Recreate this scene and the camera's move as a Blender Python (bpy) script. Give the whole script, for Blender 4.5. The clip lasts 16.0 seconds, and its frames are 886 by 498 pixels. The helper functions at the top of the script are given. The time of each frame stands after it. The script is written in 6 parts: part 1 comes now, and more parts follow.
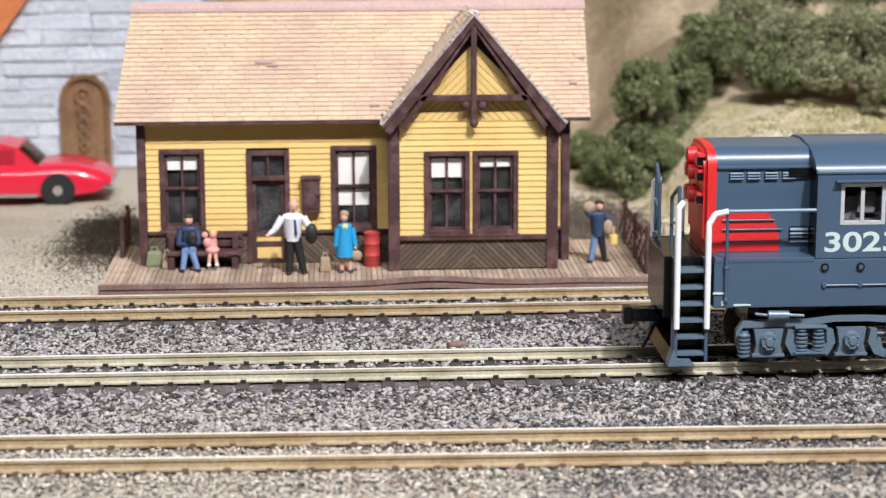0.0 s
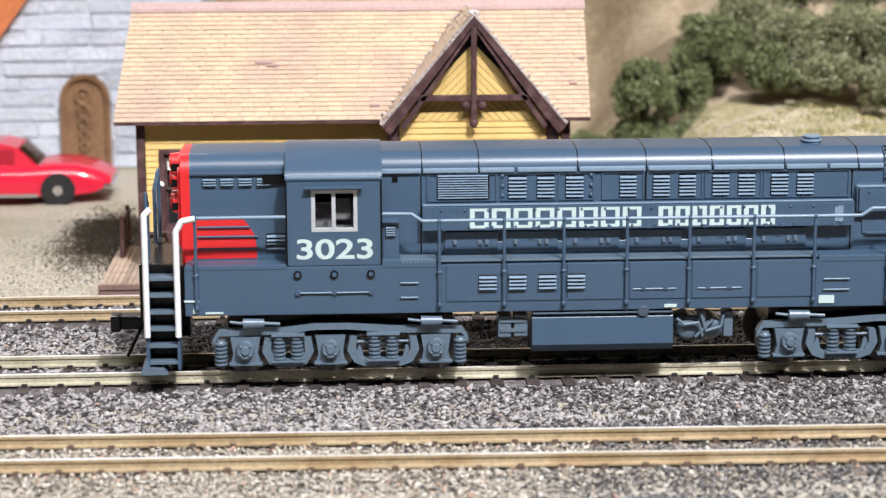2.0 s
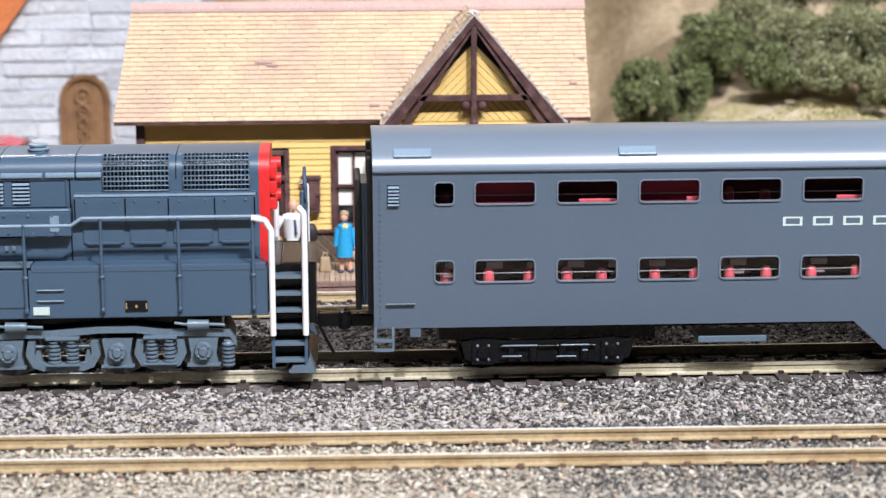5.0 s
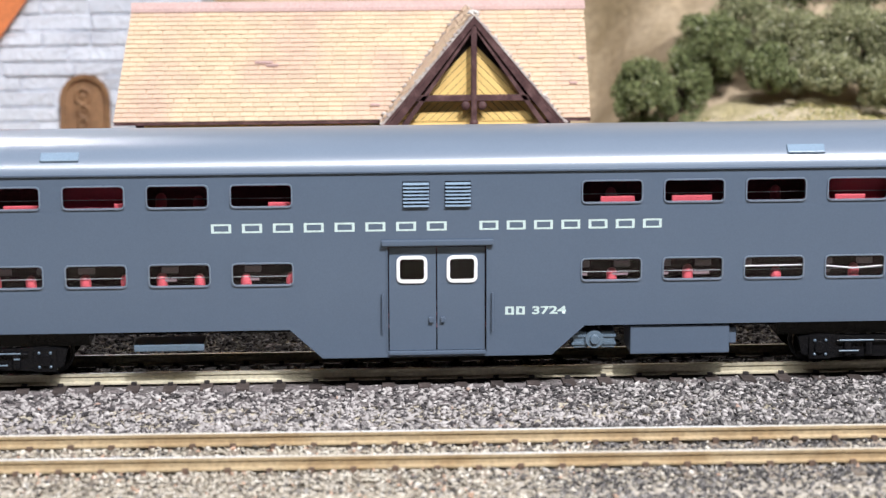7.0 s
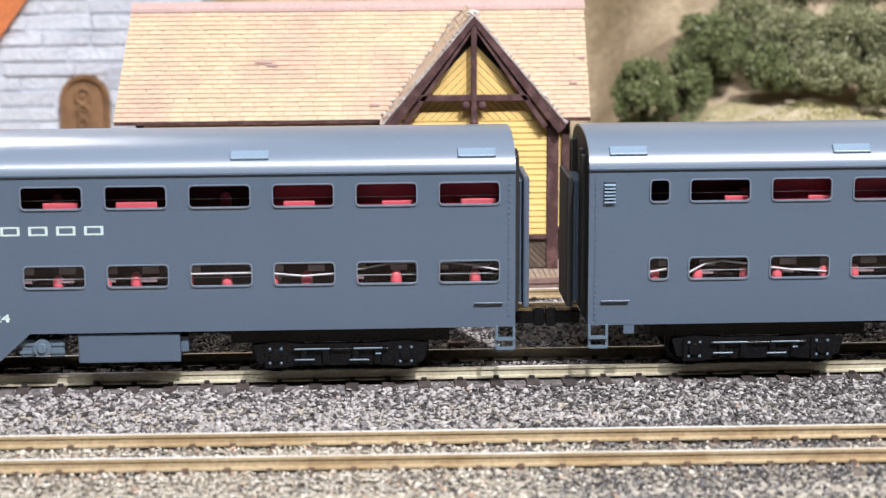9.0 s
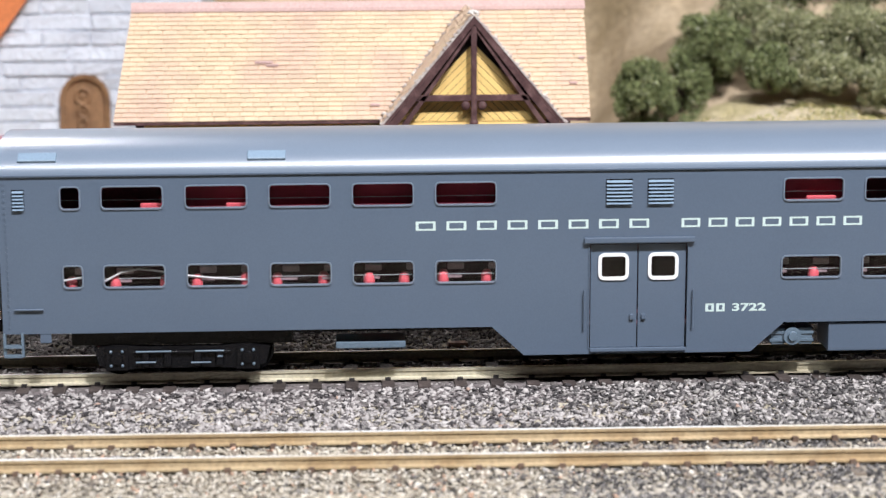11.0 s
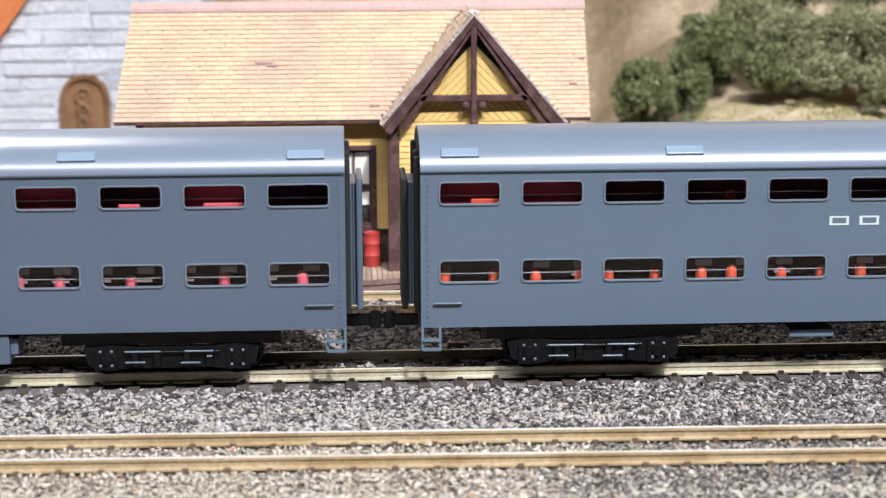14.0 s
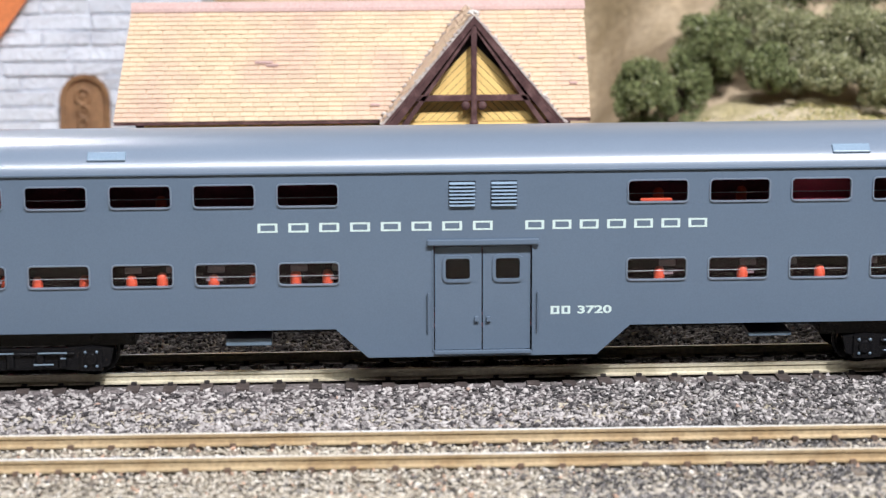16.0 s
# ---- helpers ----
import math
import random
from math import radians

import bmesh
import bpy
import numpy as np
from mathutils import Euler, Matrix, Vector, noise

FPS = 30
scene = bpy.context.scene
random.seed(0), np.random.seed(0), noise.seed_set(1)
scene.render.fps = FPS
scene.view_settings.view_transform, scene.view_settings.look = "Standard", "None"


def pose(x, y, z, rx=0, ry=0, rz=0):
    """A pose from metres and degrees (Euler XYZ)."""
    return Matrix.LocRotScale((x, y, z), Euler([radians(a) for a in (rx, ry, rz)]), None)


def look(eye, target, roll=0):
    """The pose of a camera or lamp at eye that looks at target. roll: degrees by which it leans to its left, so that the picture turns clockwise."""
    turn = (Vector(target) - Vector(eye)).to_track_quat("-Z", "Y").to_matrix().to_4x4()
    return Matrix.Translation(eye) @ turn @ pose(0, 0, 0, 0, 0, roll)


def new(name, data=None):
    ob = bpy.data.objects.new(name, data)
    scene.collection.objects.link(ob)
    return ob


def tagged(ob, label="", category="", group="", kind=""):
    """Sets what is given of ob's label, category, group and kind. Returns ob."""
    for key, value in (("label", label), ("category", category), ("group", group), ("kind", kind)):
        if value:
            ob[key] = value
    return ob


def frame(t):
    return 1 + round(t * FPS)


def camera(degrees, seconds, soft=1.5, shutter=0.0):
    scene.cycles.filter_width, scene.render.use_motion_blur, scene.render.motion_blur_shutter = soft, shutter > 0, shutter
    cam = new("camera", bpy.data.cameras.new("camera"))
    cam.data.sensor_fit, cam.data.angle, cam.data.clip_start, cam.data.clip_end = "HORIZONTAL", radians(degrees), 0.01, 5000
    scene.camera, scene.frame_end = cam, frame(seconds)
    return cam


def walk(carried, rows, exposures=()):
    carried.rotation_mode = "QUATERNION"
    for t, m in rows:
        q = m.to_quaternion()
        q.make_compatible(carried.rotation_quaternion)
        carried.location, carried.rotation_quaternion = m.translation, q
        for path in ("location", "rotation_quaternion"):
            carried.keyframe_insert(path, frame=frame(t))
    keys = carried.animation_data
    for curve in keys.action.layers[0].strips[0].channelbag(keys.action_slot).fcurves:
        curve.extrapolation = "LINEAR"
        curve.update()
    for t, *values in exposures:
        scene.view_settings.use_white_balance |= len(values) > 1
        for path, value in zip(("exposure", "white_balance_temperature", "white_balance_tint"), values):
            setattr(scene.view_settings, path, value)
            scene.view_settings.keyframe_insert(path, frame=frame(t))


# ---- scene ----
# Model railway in 1:87. Origin under the lens, x along the track, y away, z = 0 at the rail tops. Plans below are in millimetres.
MM = 0.001
cam = camera(24.73, 16.0, soft=1.2, shutter=0.0)
EYE = Vector((0, 0, 0.1226))
AIM = Vector((0.04973051, 0.97808299, -0.20218935))
STAND = look(EYE, EYE + AIM, -0.218)
walk(cam, [(0.0, STAND), (16.0, STAND)],
     exposures=[(0.0, -0.25), (0.8, -0.23), (3.0, -0.05), (16.0, -0.05)])
cam.data.dof.use_dof = True
cam.data.dof.focus_distance, cam.data.dof.aperture_fstop = 0.492, 25.0

# world, room and lamps
world = bpy.data.worlds.new("room_air")
scene.world = world
world.use_nodes = True
world.node_tree.nodes["Background"].inputs[0].default_value = (0.9, 0.95, 1.0, 1)
world.node_tree.nodes["Background"].inputs[1].default_value = 0.03


def ceiling_lamp(x, y, z, aim, power, size, tint):
    data = bpy.data.lights.new("ceiling_spot", "AREA")
    data.shape, data.size, data.energy, data.color = "DISK", size, power, tint
    ob = new("ceiling_spot", data)
    ob.matrix_world = look((x, y, z), aim)
    return ob


ceiling_lamp(0.40, -0.47, 1.29, (0.02, 0.57, 0.03), 32, 0.05, (1.0, 0.985, 1.03))
tube = ceiling_lamp(0.30, -0.54, 1.30, (0.30, 0.50, 0.03), 32, 0.05, (0.98, 0.99, 1.03))
tube.name, tube.data.shape, tube.data.size, tube.data.size_y = "ceiling_tube", "RECTANGLE", 1.8, 0.05
ceiling_lamp(-0.50, 2.10, 1.34, (0.0, 0.5, 0), 15.0, 0.25, (1.0, 0.95, 0.96))


# ---- materials ----
def material(name, base, rough=0.6, metal=0.0, var=0.15, big=120.0, fine=1500.0, bump=0.2, second=None, mix=0.5, per=None, spec=0.5, deep=0.0003):
    """Base colour varied at two scales, with grain relief. second: a colour for worn patches; per: 'object' or 'island' for a tone a piece."""
    m = bpy.data.materials.new(name)
    m.use_nodes = True
    n, l = m.node_tree.nodes, m.node_tree.links
    b = n["Principled BSDF"]
    b.inputs["Roughness"].default_value, b.inputs["Metallic"].default_value = rough, metal
    b.inputs["Specular IOR Level"].default_value = spec
    tc = n.new("ShaderNodeTexCoord")
    n1, n2 = n.new("ShaderNodeTexNoise"), n.new("ShaderNodeTexNoise")
    n1.inputs["Scale"].default_value, n2.inputs["Scale"].default_value = big, fine
    n1.inputs["Detail"].default_value, n2.inputs["Detail"].default_value = 4, 3
    l.new(tc.outputs["Object"], n1.inputs["Vector"])
    l.new(tc.outputs["Object"], n2.inputs["Vector"])
    ramp = n.new("ShaderNodeMapRange")
    ramp.inputs["From Min"].default_value, ramp.inputs["From Max"].default_value = 0.45, 0.62
    l.new(n1.outputs["Fac"], ramp.inputs["Value"])
    mul = n.new("ShaderNodeMath")
    mul.operation = "MULTIPLY"
    mul.inputs[1].default_value = mix
    l.new(ramp.outputs["Result"], mul.inputs[0])
    blend = n.new("ShaderNodeMixRGB")
    sec = second or tuple(c * (1 - var) for c in base)
    blend.inputs["Color1"].default_value, blend.inputs["Color2"].default_value = (*base, 1), (*sec, 1)
    l.new(mul.outputs[0], blend.inputs["Fac"])
    hsv = n.new("ShaderNodeHueSaturation")
    l.new(blend.outputs["Color"], hsv.inputs["Color"])
    vr = n.new("ShaderNodeMapRange")
    vr.inputs["From Min"].default_value, vr.inputs["From Max"].default_value = 0.3, 0.7
    vr.inputs["To Min"].default_value, vr.inputs["To Max"].default_value = 1 - var, 1 + var
    l.new(n2.outputs["Fac"], vr.inputs["Value"])
    last = vr.outputs["Result"]
    if per:
        src = n.new("ShaderNodeObjectInfo" if per == "object" else "ShaderNodeNewGeometry")
        pr = n.new("ShaderNodeMapRange")
        pr.inputs["To Min"].default_value, pr.inputs["To Max"].default_value = 1 - 1.2 * var, 1 + 1.2 * var
        l.new(src.outputs["Random" if per == "object" else "Random Per Island"], pr.inputs["Value"])
        mm = n.new("ShaderNodeMath")
        mm.operation = "MULTIPLY"
        l.new(last, mm.inputs[0])
        l.new(pr.outputs["Result"], mm.inputs[1])
        last = mm.outputs[0]
    l.new(last, hsv.inputs["Value"])
    l.new(hsv.outputs["Color"], b.inputs["Base Color"])
    if bump:
        bp = n.new("ShaderNodeBump")
        bp.inputs["Strength"].default_value, bp.inputs["Distance"].default_value = bump, deep
        l.new(n2.outputs["Fac"], bp.inputs["Height"])
        l.new(bp.outputs["Normal"], b.inputs["Normal"])
    return m


def island_palette(name, colours, rough=0.85):
    """A loose heap whose pieces take one of several colours each."""
    m = bpy.data.materials.new(name)
    m.use_nodes = True
    n, l = m.node_tree.nodes, m.node_tree.links
    g, r = n.new("ShaderNodeNewGeometry"), n.new("ShaderNodeValToRGB")
    r.color_ramp.interpolation = "CONSTANT"
    while len(r.color_ramp.elements) < len(colours):
        r.color_ramp.elements.new(0.5)
    for i, (e, (at, c)) in enumerate(zip(r.color_ramp.elements, colours)):
        e.position = at
        e.color = (*c, 1)
    l.new(g.outputs["Random Per Island"], r.inputs["Fac"])
    l.new(r.outputs["Color"], n["Principled BSDF"].inputs["Base Color"])
    n["Principled BSDF"].inputs["Roughness"].default_value = rough
    return m


def glass(name, tint=(0.9, 0.92, 0.95), gloss=0.04):
    m = bpy.data.materials.new(name)
    m.use_nodes = True
    n, l = m.node_tree.nodes, m.node_tree.links
    n.remove(n["Principled BSDF"])
    t, g, x, f = n.new("ShaderNodeBsdfTransparent"), n.new("ShaderNodeBsdfGlossy"), n.new("ShaderNodeMixShader"), n.new("ShaderNodeFresnel")
    t.inputs[0].default_value = (*tint, 1)
    g.inputs["Roughness"].default_value = gloss
    f.inputs["IOR"].default_value = 1.28
    l.new(f.outputs[0], x.inputs[0])
    l.new(t.outputs[0], x.inputs[1])
    l.new(g.outputs[0], x.inputs[2])
    l.new(x.outputs[0], n["Material Output"].inputs[0])
    return m


M = {
    "loco_grey": material("satin_dark_grey_paint", (0.055, 0.095, 0.150), 0.33, 0, 0.06, 60, 3000, 0.06, spec=0.45),
    "car_grey": material("satin_lark_grey_paint", (0.087, 0.118, 0.166), 0.32, 0, 0.05, 50, 3000, 0.05, spec=0.5),
    "car_blue": material("satin_blue_grey_paint", (0.099, 0.138, 0.191), 0.32, 0, 0.05, 50, 3000, 0.05, spec=0.5),
    "red": material("scarlet_paint", (0.64, 0.022, 0.024), 0.4, 0, 0.08, 100, 2500, 0.06),
    "white": material("white_paint", (0.82, 0.83, 0.84), 0.45, 0, 0.04, 200, 3000, 0.05),
    "letter": material("pale_lettering_ink", (0.52, 0.64, 0.62), 0.55, 0, 0.06, 300, 3000, 0.0),
    # paler than the coach sides: part of the roof's sheen put into the base
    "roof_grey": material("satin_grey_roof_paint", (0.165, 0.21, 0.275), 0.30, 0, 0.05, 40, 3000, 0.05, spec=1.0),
    # rims paler than the coach paint, their edge highlight put into colour
    "window_rim": material("smooth_pale_grey_window_rim", (0.15, 0.185, 0.24), 0.3, 0, 0.05, 200, 2500, 0.05, spec=0.9),
    # highlights on slats, gutters and rails put into colour; also plainly pale parts
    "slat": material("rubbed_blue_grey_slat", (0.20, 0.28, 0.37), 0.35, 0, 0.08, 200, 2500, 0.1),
    "silver": material("dull_silver_paint", (0.50, 0.53, 0.55), 0.4, 0.2, 0.06, 200, 2500, 0.05),
    "crimson": material("dark_crimson_interior", (0.28, 0.05, 0.07), 0.6, 0, 0.2, 100, 1500, 0.1),
    "black": material("black_plastic", (0.006, 0.006, 0.007), 0.22, 0, 0.2, 200, 2500, 0.15, spec=0.25),
    "truck_grey": material("grey_moulded_plastic", (0.108, 0.155, 0.203), 0.34, 0, 0.12, 200, 2500, 0.15, spec=0.8),
    "seat": material("coral_red_plastic", (0.90, 0.16, 0.19), 0.5, 0, 0.06, 200, 2000, 0.05),
    "seat_orange": material("orange_red_plastic", (0.85, 0.13, 0.06), 0.5, 0, 0.06, 200, 2000, 0.05),
    "rose": material("rose_red_gallery_panel", (0.55, 0.06, 0.10), 0.55, 0, 0.12, 100, 1500, 0.1),
    "cab_lining": material("grey_cab_lining", (0.30, 0.31, 0.31), 0.7, 0, 0.1, 100, 1500, 0.1),
    "inside": material("dark_interior_plastic", (0.13, 0.05, 0.065), 0.6, 0, 0.2, 100, 1500, 0.1),
    "ivory": material("ivory_interior_plastic", (0.46, 0.34, 0.36), 0.6, 0, 0.1, 100, 1500, 0.1),
    "glass": glass("clear_window_glass", (0.80, 0.78, 0.80)),
    "glass_station": glass("clear_thin_pane", (0.97, 0.97, 0.97)),
    "wheel": material("worn_steel_wheel", (0.25, 0.24, 0.23), 0.3, 0.9, 0.15, 300, 2500, 0.1),
    "brass": material("brass_rail", (0.44, 0.345, 0.215), 0.42, 0.15, 0.18, 60, 1200, 0.25, (0.34, 0.24, 0.13), 0.8),
    "nickel": material("tarnished_nickel_rail", (0.54, 0.50, 0.38), 0.42, 0.15, 0.15, 60, 1200, 0.25, (0.38, 0.34, 0.24), 0.8),
    # near-white base holds the glare on the worn rail heads
    "railtop": material("polished_rail_head", (0.84, 0.84, 0.82), 0.3, 0.1, 0.06, 14, 900, 0.1, (0.76, 0.68, 0.54), 0.9),
    "tie": material("dark_plastic_tie", (0.05, 0.038, 0.035), 0.75, 0, 0.3, 200, 1500, 0.3, (0.16, 0.13, 0.12), 0.6, per="object"),
    "tie_dusty": material("sand_dusted_tie", (0.27, 0.225, 0.18), 0.85, 0, 0.25, 200, 1500, 0.4, (0.14, 0.11, 0.09), 0.7, per="object"),
    "spike_rust": material("rusty_rail_clip", (0.13, 0.085, 0.06), 0.7, 0, 0.3, 300, 1500, 0.2),
    "spike": material("black_rail_clip", (0.02, 0.017, 0.017), 0.6, 0, 0.3, 300, 1500, 0.2),
    "ballast": island_palette("crushed_ballast", [(0.0, (0.05, 0.045, 0.047)), (0.17, (0.11, 0.10, 0.10)), (0.31, (0.25, 0.23, 0.225)), (0.44, (0.37, 0.345, 0.335)), (0.70, (0.44, 0.41, 0.40)), (0.92, (0.52, 0.49, 0.475)), (0.99, (0.38, 0.27, 0.22))]),
    "ballast_dark": island_palette("dirty_grey_ballast", [(0.0, (0.05, 0.047, 0.048)), (0.28, (0.10, 0.095, 0.094)), (0.50, (0.17, 0.16, 0.155)), (0.75, (0.26, 0.245, 0.23)), (0.92, (0.40, 0.38, 0.36))]),
    "soil": island_palette("dark_brown_soil", [(0.0, (0.06, 0.045, 0.03)), (0.4, (0.10, 0.075, 0.05)), (0.8, (0.15, 0.115, 0.08)), (0.95, (0.2, 0.16, 0.11))]),
    "sandgrain": island_palette("sandy_grit", [(0.0, (0.16, 0.14, 0.11)), (0.14, (0.45, 0.40, 0.32)), (0.5, (0.60, 0.55, 0.46)), (0.8, (0.74, 0.70, 0.62)), (0.96, (0.55, 0.36, 0.26))]),
    "bed": material("ballast_bed", (0.15, 0.13, 0.13), 0.95, 0, 0.5, 300, 1100, 0.9, (0.10, 0.09, 0.085), 0.8),
    "bed_sand": material("sandy_track_bed", (0.44, 0.40, 0.34), 0.95, 0, 0.4, 300, 1100, 0.9, (0.32, 0.28, 0.22), 0.8),
    "ground": material("sandy_scenery_ground", (0.46, 0.41, 0.33), 0.95, 0, 0.22, 25, 700, 0.8, (0.36, 0.32, 0.21), 0.7),
    "bank": material("plaster_hill_slope", (0.60, 0.51, 0.36), 0.95, 0, 0.22, 40, 500, 0.9, (0.40, 0.34, 0.18), 0.9, deep=0.0015),
    "hill": material("brown_earth_hillside", (0.47, 0.37, 0.25), 0.95, 0, 0.18, 14, 300, 0.9, (0.24, 0.18, 0.10), 0.9, deep=0.0015),
    "shingle": material("tan_roof_shingle", (0.62, 0.47, 0.325), 0.85, 0, 0.06, 45, 1600, 0.35, (0.54, 0.38, 0.30), 0.7, per="object"),
    "shingles": material("tan_roof_shingle_rows", (0.62, 0.47, 0.325), 0.85, 0, 0.06, 45, 1600, 0.35, (0.54, 0.38, 0.30), 0.7, per="island"),
    "felt": material("brown_roof_underlay", (0.52, 0.39, 0.27), 0.9, 0, 0.15, 100, 1500, 0.2),
    "ridge": material("faded_mauve_ridge_cap", (0.52, 0.36, 0.33), 0.8, 0, 0.12, 120, 1500, 0.2),
    "frayed": material("chipped_grey_roof_edge", (0.42, 0.36, 0.34), 0.9, 0, 0.35, 250, 1500, 0.6, (0.60, 0.55, 0.5), 0.9),
    "splinter": material("pale_splintered_chips", (0.66, 0.62, 0.58), 0.9, 0, 0.2, 250, 1500, 0.4, (0.40, 0.33, 0.30), 0.7),
    "yellow": material("mustard_yellow_siding", (0.80, 0.555, 0.20), 0.75, 0, 0.05, 100, 1800, 0.2, (0.72, 0.48, 0.165), 0.7, per="object"),
    "brown": material("maroon_brown_trim", (0.066, 0.027, 0.027), 0.7, 0, 0.25, 260, 1700, 0.35, (0.16, 0.085, 0.08), 0.6),
    "wains": material("grey_brown_wainscot", (0.125, 0.09, 0.065), 0.8, 0, 0.18, 120, 1700, 0.3, None, 0.6, per="object"),
    "gap": material("dark_joint", (0.02, 0.013, 0.01), 0.9, 0, 0.2, 200, 1500, 0.1),
    "deck": material("weathered_deck_plank", (0.43, 0.325, 0.24), 0.85, 0, 0.2, 150, 1700, 0.35, (0.31, 0.22, 0.165), 0.7, per="object"),
    "fascia": material("stained_platform_fascia", (0.21, 0.125, 0.105), 0.75, 0, 0.25, 120, 1500, 0.3, (0.29, 0.195, 0.165), 0.7),
    "blind": material("cream_window_blind", (0.88, 0.85, 0.80), 0.8, 0, 0.05, 100, 1500, 0.05),
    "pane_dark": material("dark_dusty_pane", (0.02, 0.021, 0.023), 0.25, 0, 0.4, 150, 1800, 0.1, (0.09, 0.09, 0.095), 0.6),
    "stone": material("pale_blue_grey_stone_block", (0.55, 0.585, 0.645), 0.85, 0, 0.07, 60, 500, 0.8, (0.46, 0.49, 0.555), 0.8, per="object", deep=0.0012),
    "mortar": material("grey_mortar", (0.56, 0.59, 0.645), 0.9, 0, 0.12, 60, 800, 0.4),
    "oak": material("carved_brown_door", (0.23, 0.125, 0.06), 0.6, 0, 0.25, 100, 700, 0.4, (0.15, 0.08, 0.04), 0.6),
    "terracotta": material("orange_gable_trim", (0.58, 0.18, 0.06), 0.7, 0, 0.15, 60, 700, 0.2),
    "carpaint": material("glossy_red_car_paint", (0.66, 0.02, 0.05), 0.16, 0, 0.04, 40, 900, 0.0),
    "tyre": material("black_tyre", (0.014, 0.014, 0.014), 0.7, 0, 0.2, 200, 1500, 0.2),
    "chrome": material("bright_chrome", (0.75, 0.76, 0.78), 0.15, 1.0, 0.04, 100, 900, 0.0),
    "leaf": island_palette("dark_green_foliage", [(0.0, (0.05, 0.065, 0.022)), (0.25, (0.13, 0.16, 0.06)), (0.55, (0.23, 0.265, 0.11)), (0.84, (0.36, 0.38, 0.19)), (0.97, (0.56, 0.56, 0.42))]),
    "leaf_olive": island_palette("olive_foliage", [(0.0, (0.085, 0.095, 0.04)), (0.25, (0.21, 0.225, 0.105)), (0.55, (0.34, 0.345, 0.18)), (0.84, (0.48, 0.47, 0.29)), (0.97, (0.66, 0.64, 0.50))]),
    "straw": island_palette("straw_and_green_grass", [(0.0, (0.20, 0.22, 0.07)), (0.3, (0.40, 0.36, 0.15)), (0.6, (0.56, 0.48, 0.26)), (0.85, (0.68, 0.60, 0.38))]),
    "bark": material("dark_twig", (0.05, 0.035, 0.025), 0.9, 0, 0.3, 200, 1500, 0.4),
    "skin": material("painted_skin", (0.72, 0.40, 0.30), 0.6, 0, 0.1, 300, 2000, 0.1),
    "denim": material("painted_denim", (0.17, 0.27, 0.48), 0.7, 0, 0.2, 300, 2000, 0.2),
    "navy": material("painted_navy", (0.03, 0.055, 0.12), 0.6, 0, 0.3, 300, 2000, 0.2),
    "shirt": material("painted_white_shirt", (0.78, 0.80, 0.84), 0.6, 0, 0.08, 300, 2000, 0.1),
    "coat": material("painted_turquoise_coat", (0.02, 0.32, 0.62), 0.55, 0, 0.12, 300, 2000, 0.1),
    "pink": material("painted_pink", (0.78, 0.36, 0.33), 0.6, 0, 0.12, 300, 2000, 0.1),
    "blond": material("painted_blond", (0.70, 0.46, 0.14), 0.6, 0, 0.12, 300, 2000, 0.1),
    "dark": material("painted_black", (0.02, 0.018, 0.018), 0.6, 0, 0.2, 300, 2000, 0.1),
    "bag_green": material("sage_green_bag", (0.22, 0.25, 0.14), 0.7, 0, 0.15, 300, 2000, 0.1),
    "bag_tan": material("tan_bag", (0.38, 0.28, 0.18), 0.7, 0, 0.2, 300, 2000, 0.2),
    "lamp_yellow": material("yellow_lantern_paint", (0.80, 0.62, 0.18), 0.5, 0, 0.06, 300, 2000, 0.1),
    "drum": material("red_oil_drum", (0.50, 0.055, 0.05), 0.55, 0, 0.12, 200, 1800, 0.15),
    "wallpaint": material("room_wall_paint", (0.07, 0.068, 0.068), 0.9, 0, 0.05, 2, 60, 0.05),
    "ceilpaint": material("room_ceiling_paint", (0.12, 0.12, 0.12), 0.9, 0, 0.04, 2, 60, 0.05),
    "carpet": material("room_carpet", (0.06, 0.06, 0.065), 0.95, 0, 0.2, 5, 200, 0.3),
}


# ---- mesh helpers (millimetres) ----
def box(bm, x0, x1, y0, y1, z0, z1, mi=0, bev=0.0):
    v = [bm.verts.new((x, y, z)) for x in (x0, x1) for y in (y0, y1) for z in (z0, z1)]
    fs = [bm.faces.new([v[i] for i in q]) for q in ((0, 1, 3, 2), (4, 6, 7, 5), (0, 4, 5, 1), (2, 3, 7, 6), (0, 2, 6, 4), (1, 5, 7, 3))]
    for f in fs:
        f.material_index = mi
    if bev:
        es = list({e for f in fs for e in f.edges})
        got = bmesh.ops.bevel(bm, geom=es, offset=bev, segments=2, affect="EDGES", profile=0.6)
        for f in got["faces"]:
            f.material_index = mi
    return v


def rod(bm, a, b, r, r2=None, seg=8, mi=0, caps=True):
    a, b = Vector(a), Vector(b)
    r2 = r if r2 is None else r2
    d = (b - a).normalized()
    p = d.orthogonal().normalized()
    q = d.cross(p)
    rings = []
    for c, rad in ((a, r), (b, r2)):
        rings.append([bm.verts.new(c + (p * math.cos(2 * math.pi * i / seg) + q * math.sin(2 * math.pi * i / seg)) * rad) for i in range(seg)])
    for i in range(seg):
        f = bm.faces.new((rings[0][i], rings[0][(i + 1) % seg], rings[1][(i + 1) % seg], rings[1][i]))
        f.smooth, f.material_index = True, mi
    if caps:
        for ring in (rings[0][::-1], rings[1]):
            bm.faces.new(ring).material_index = mi


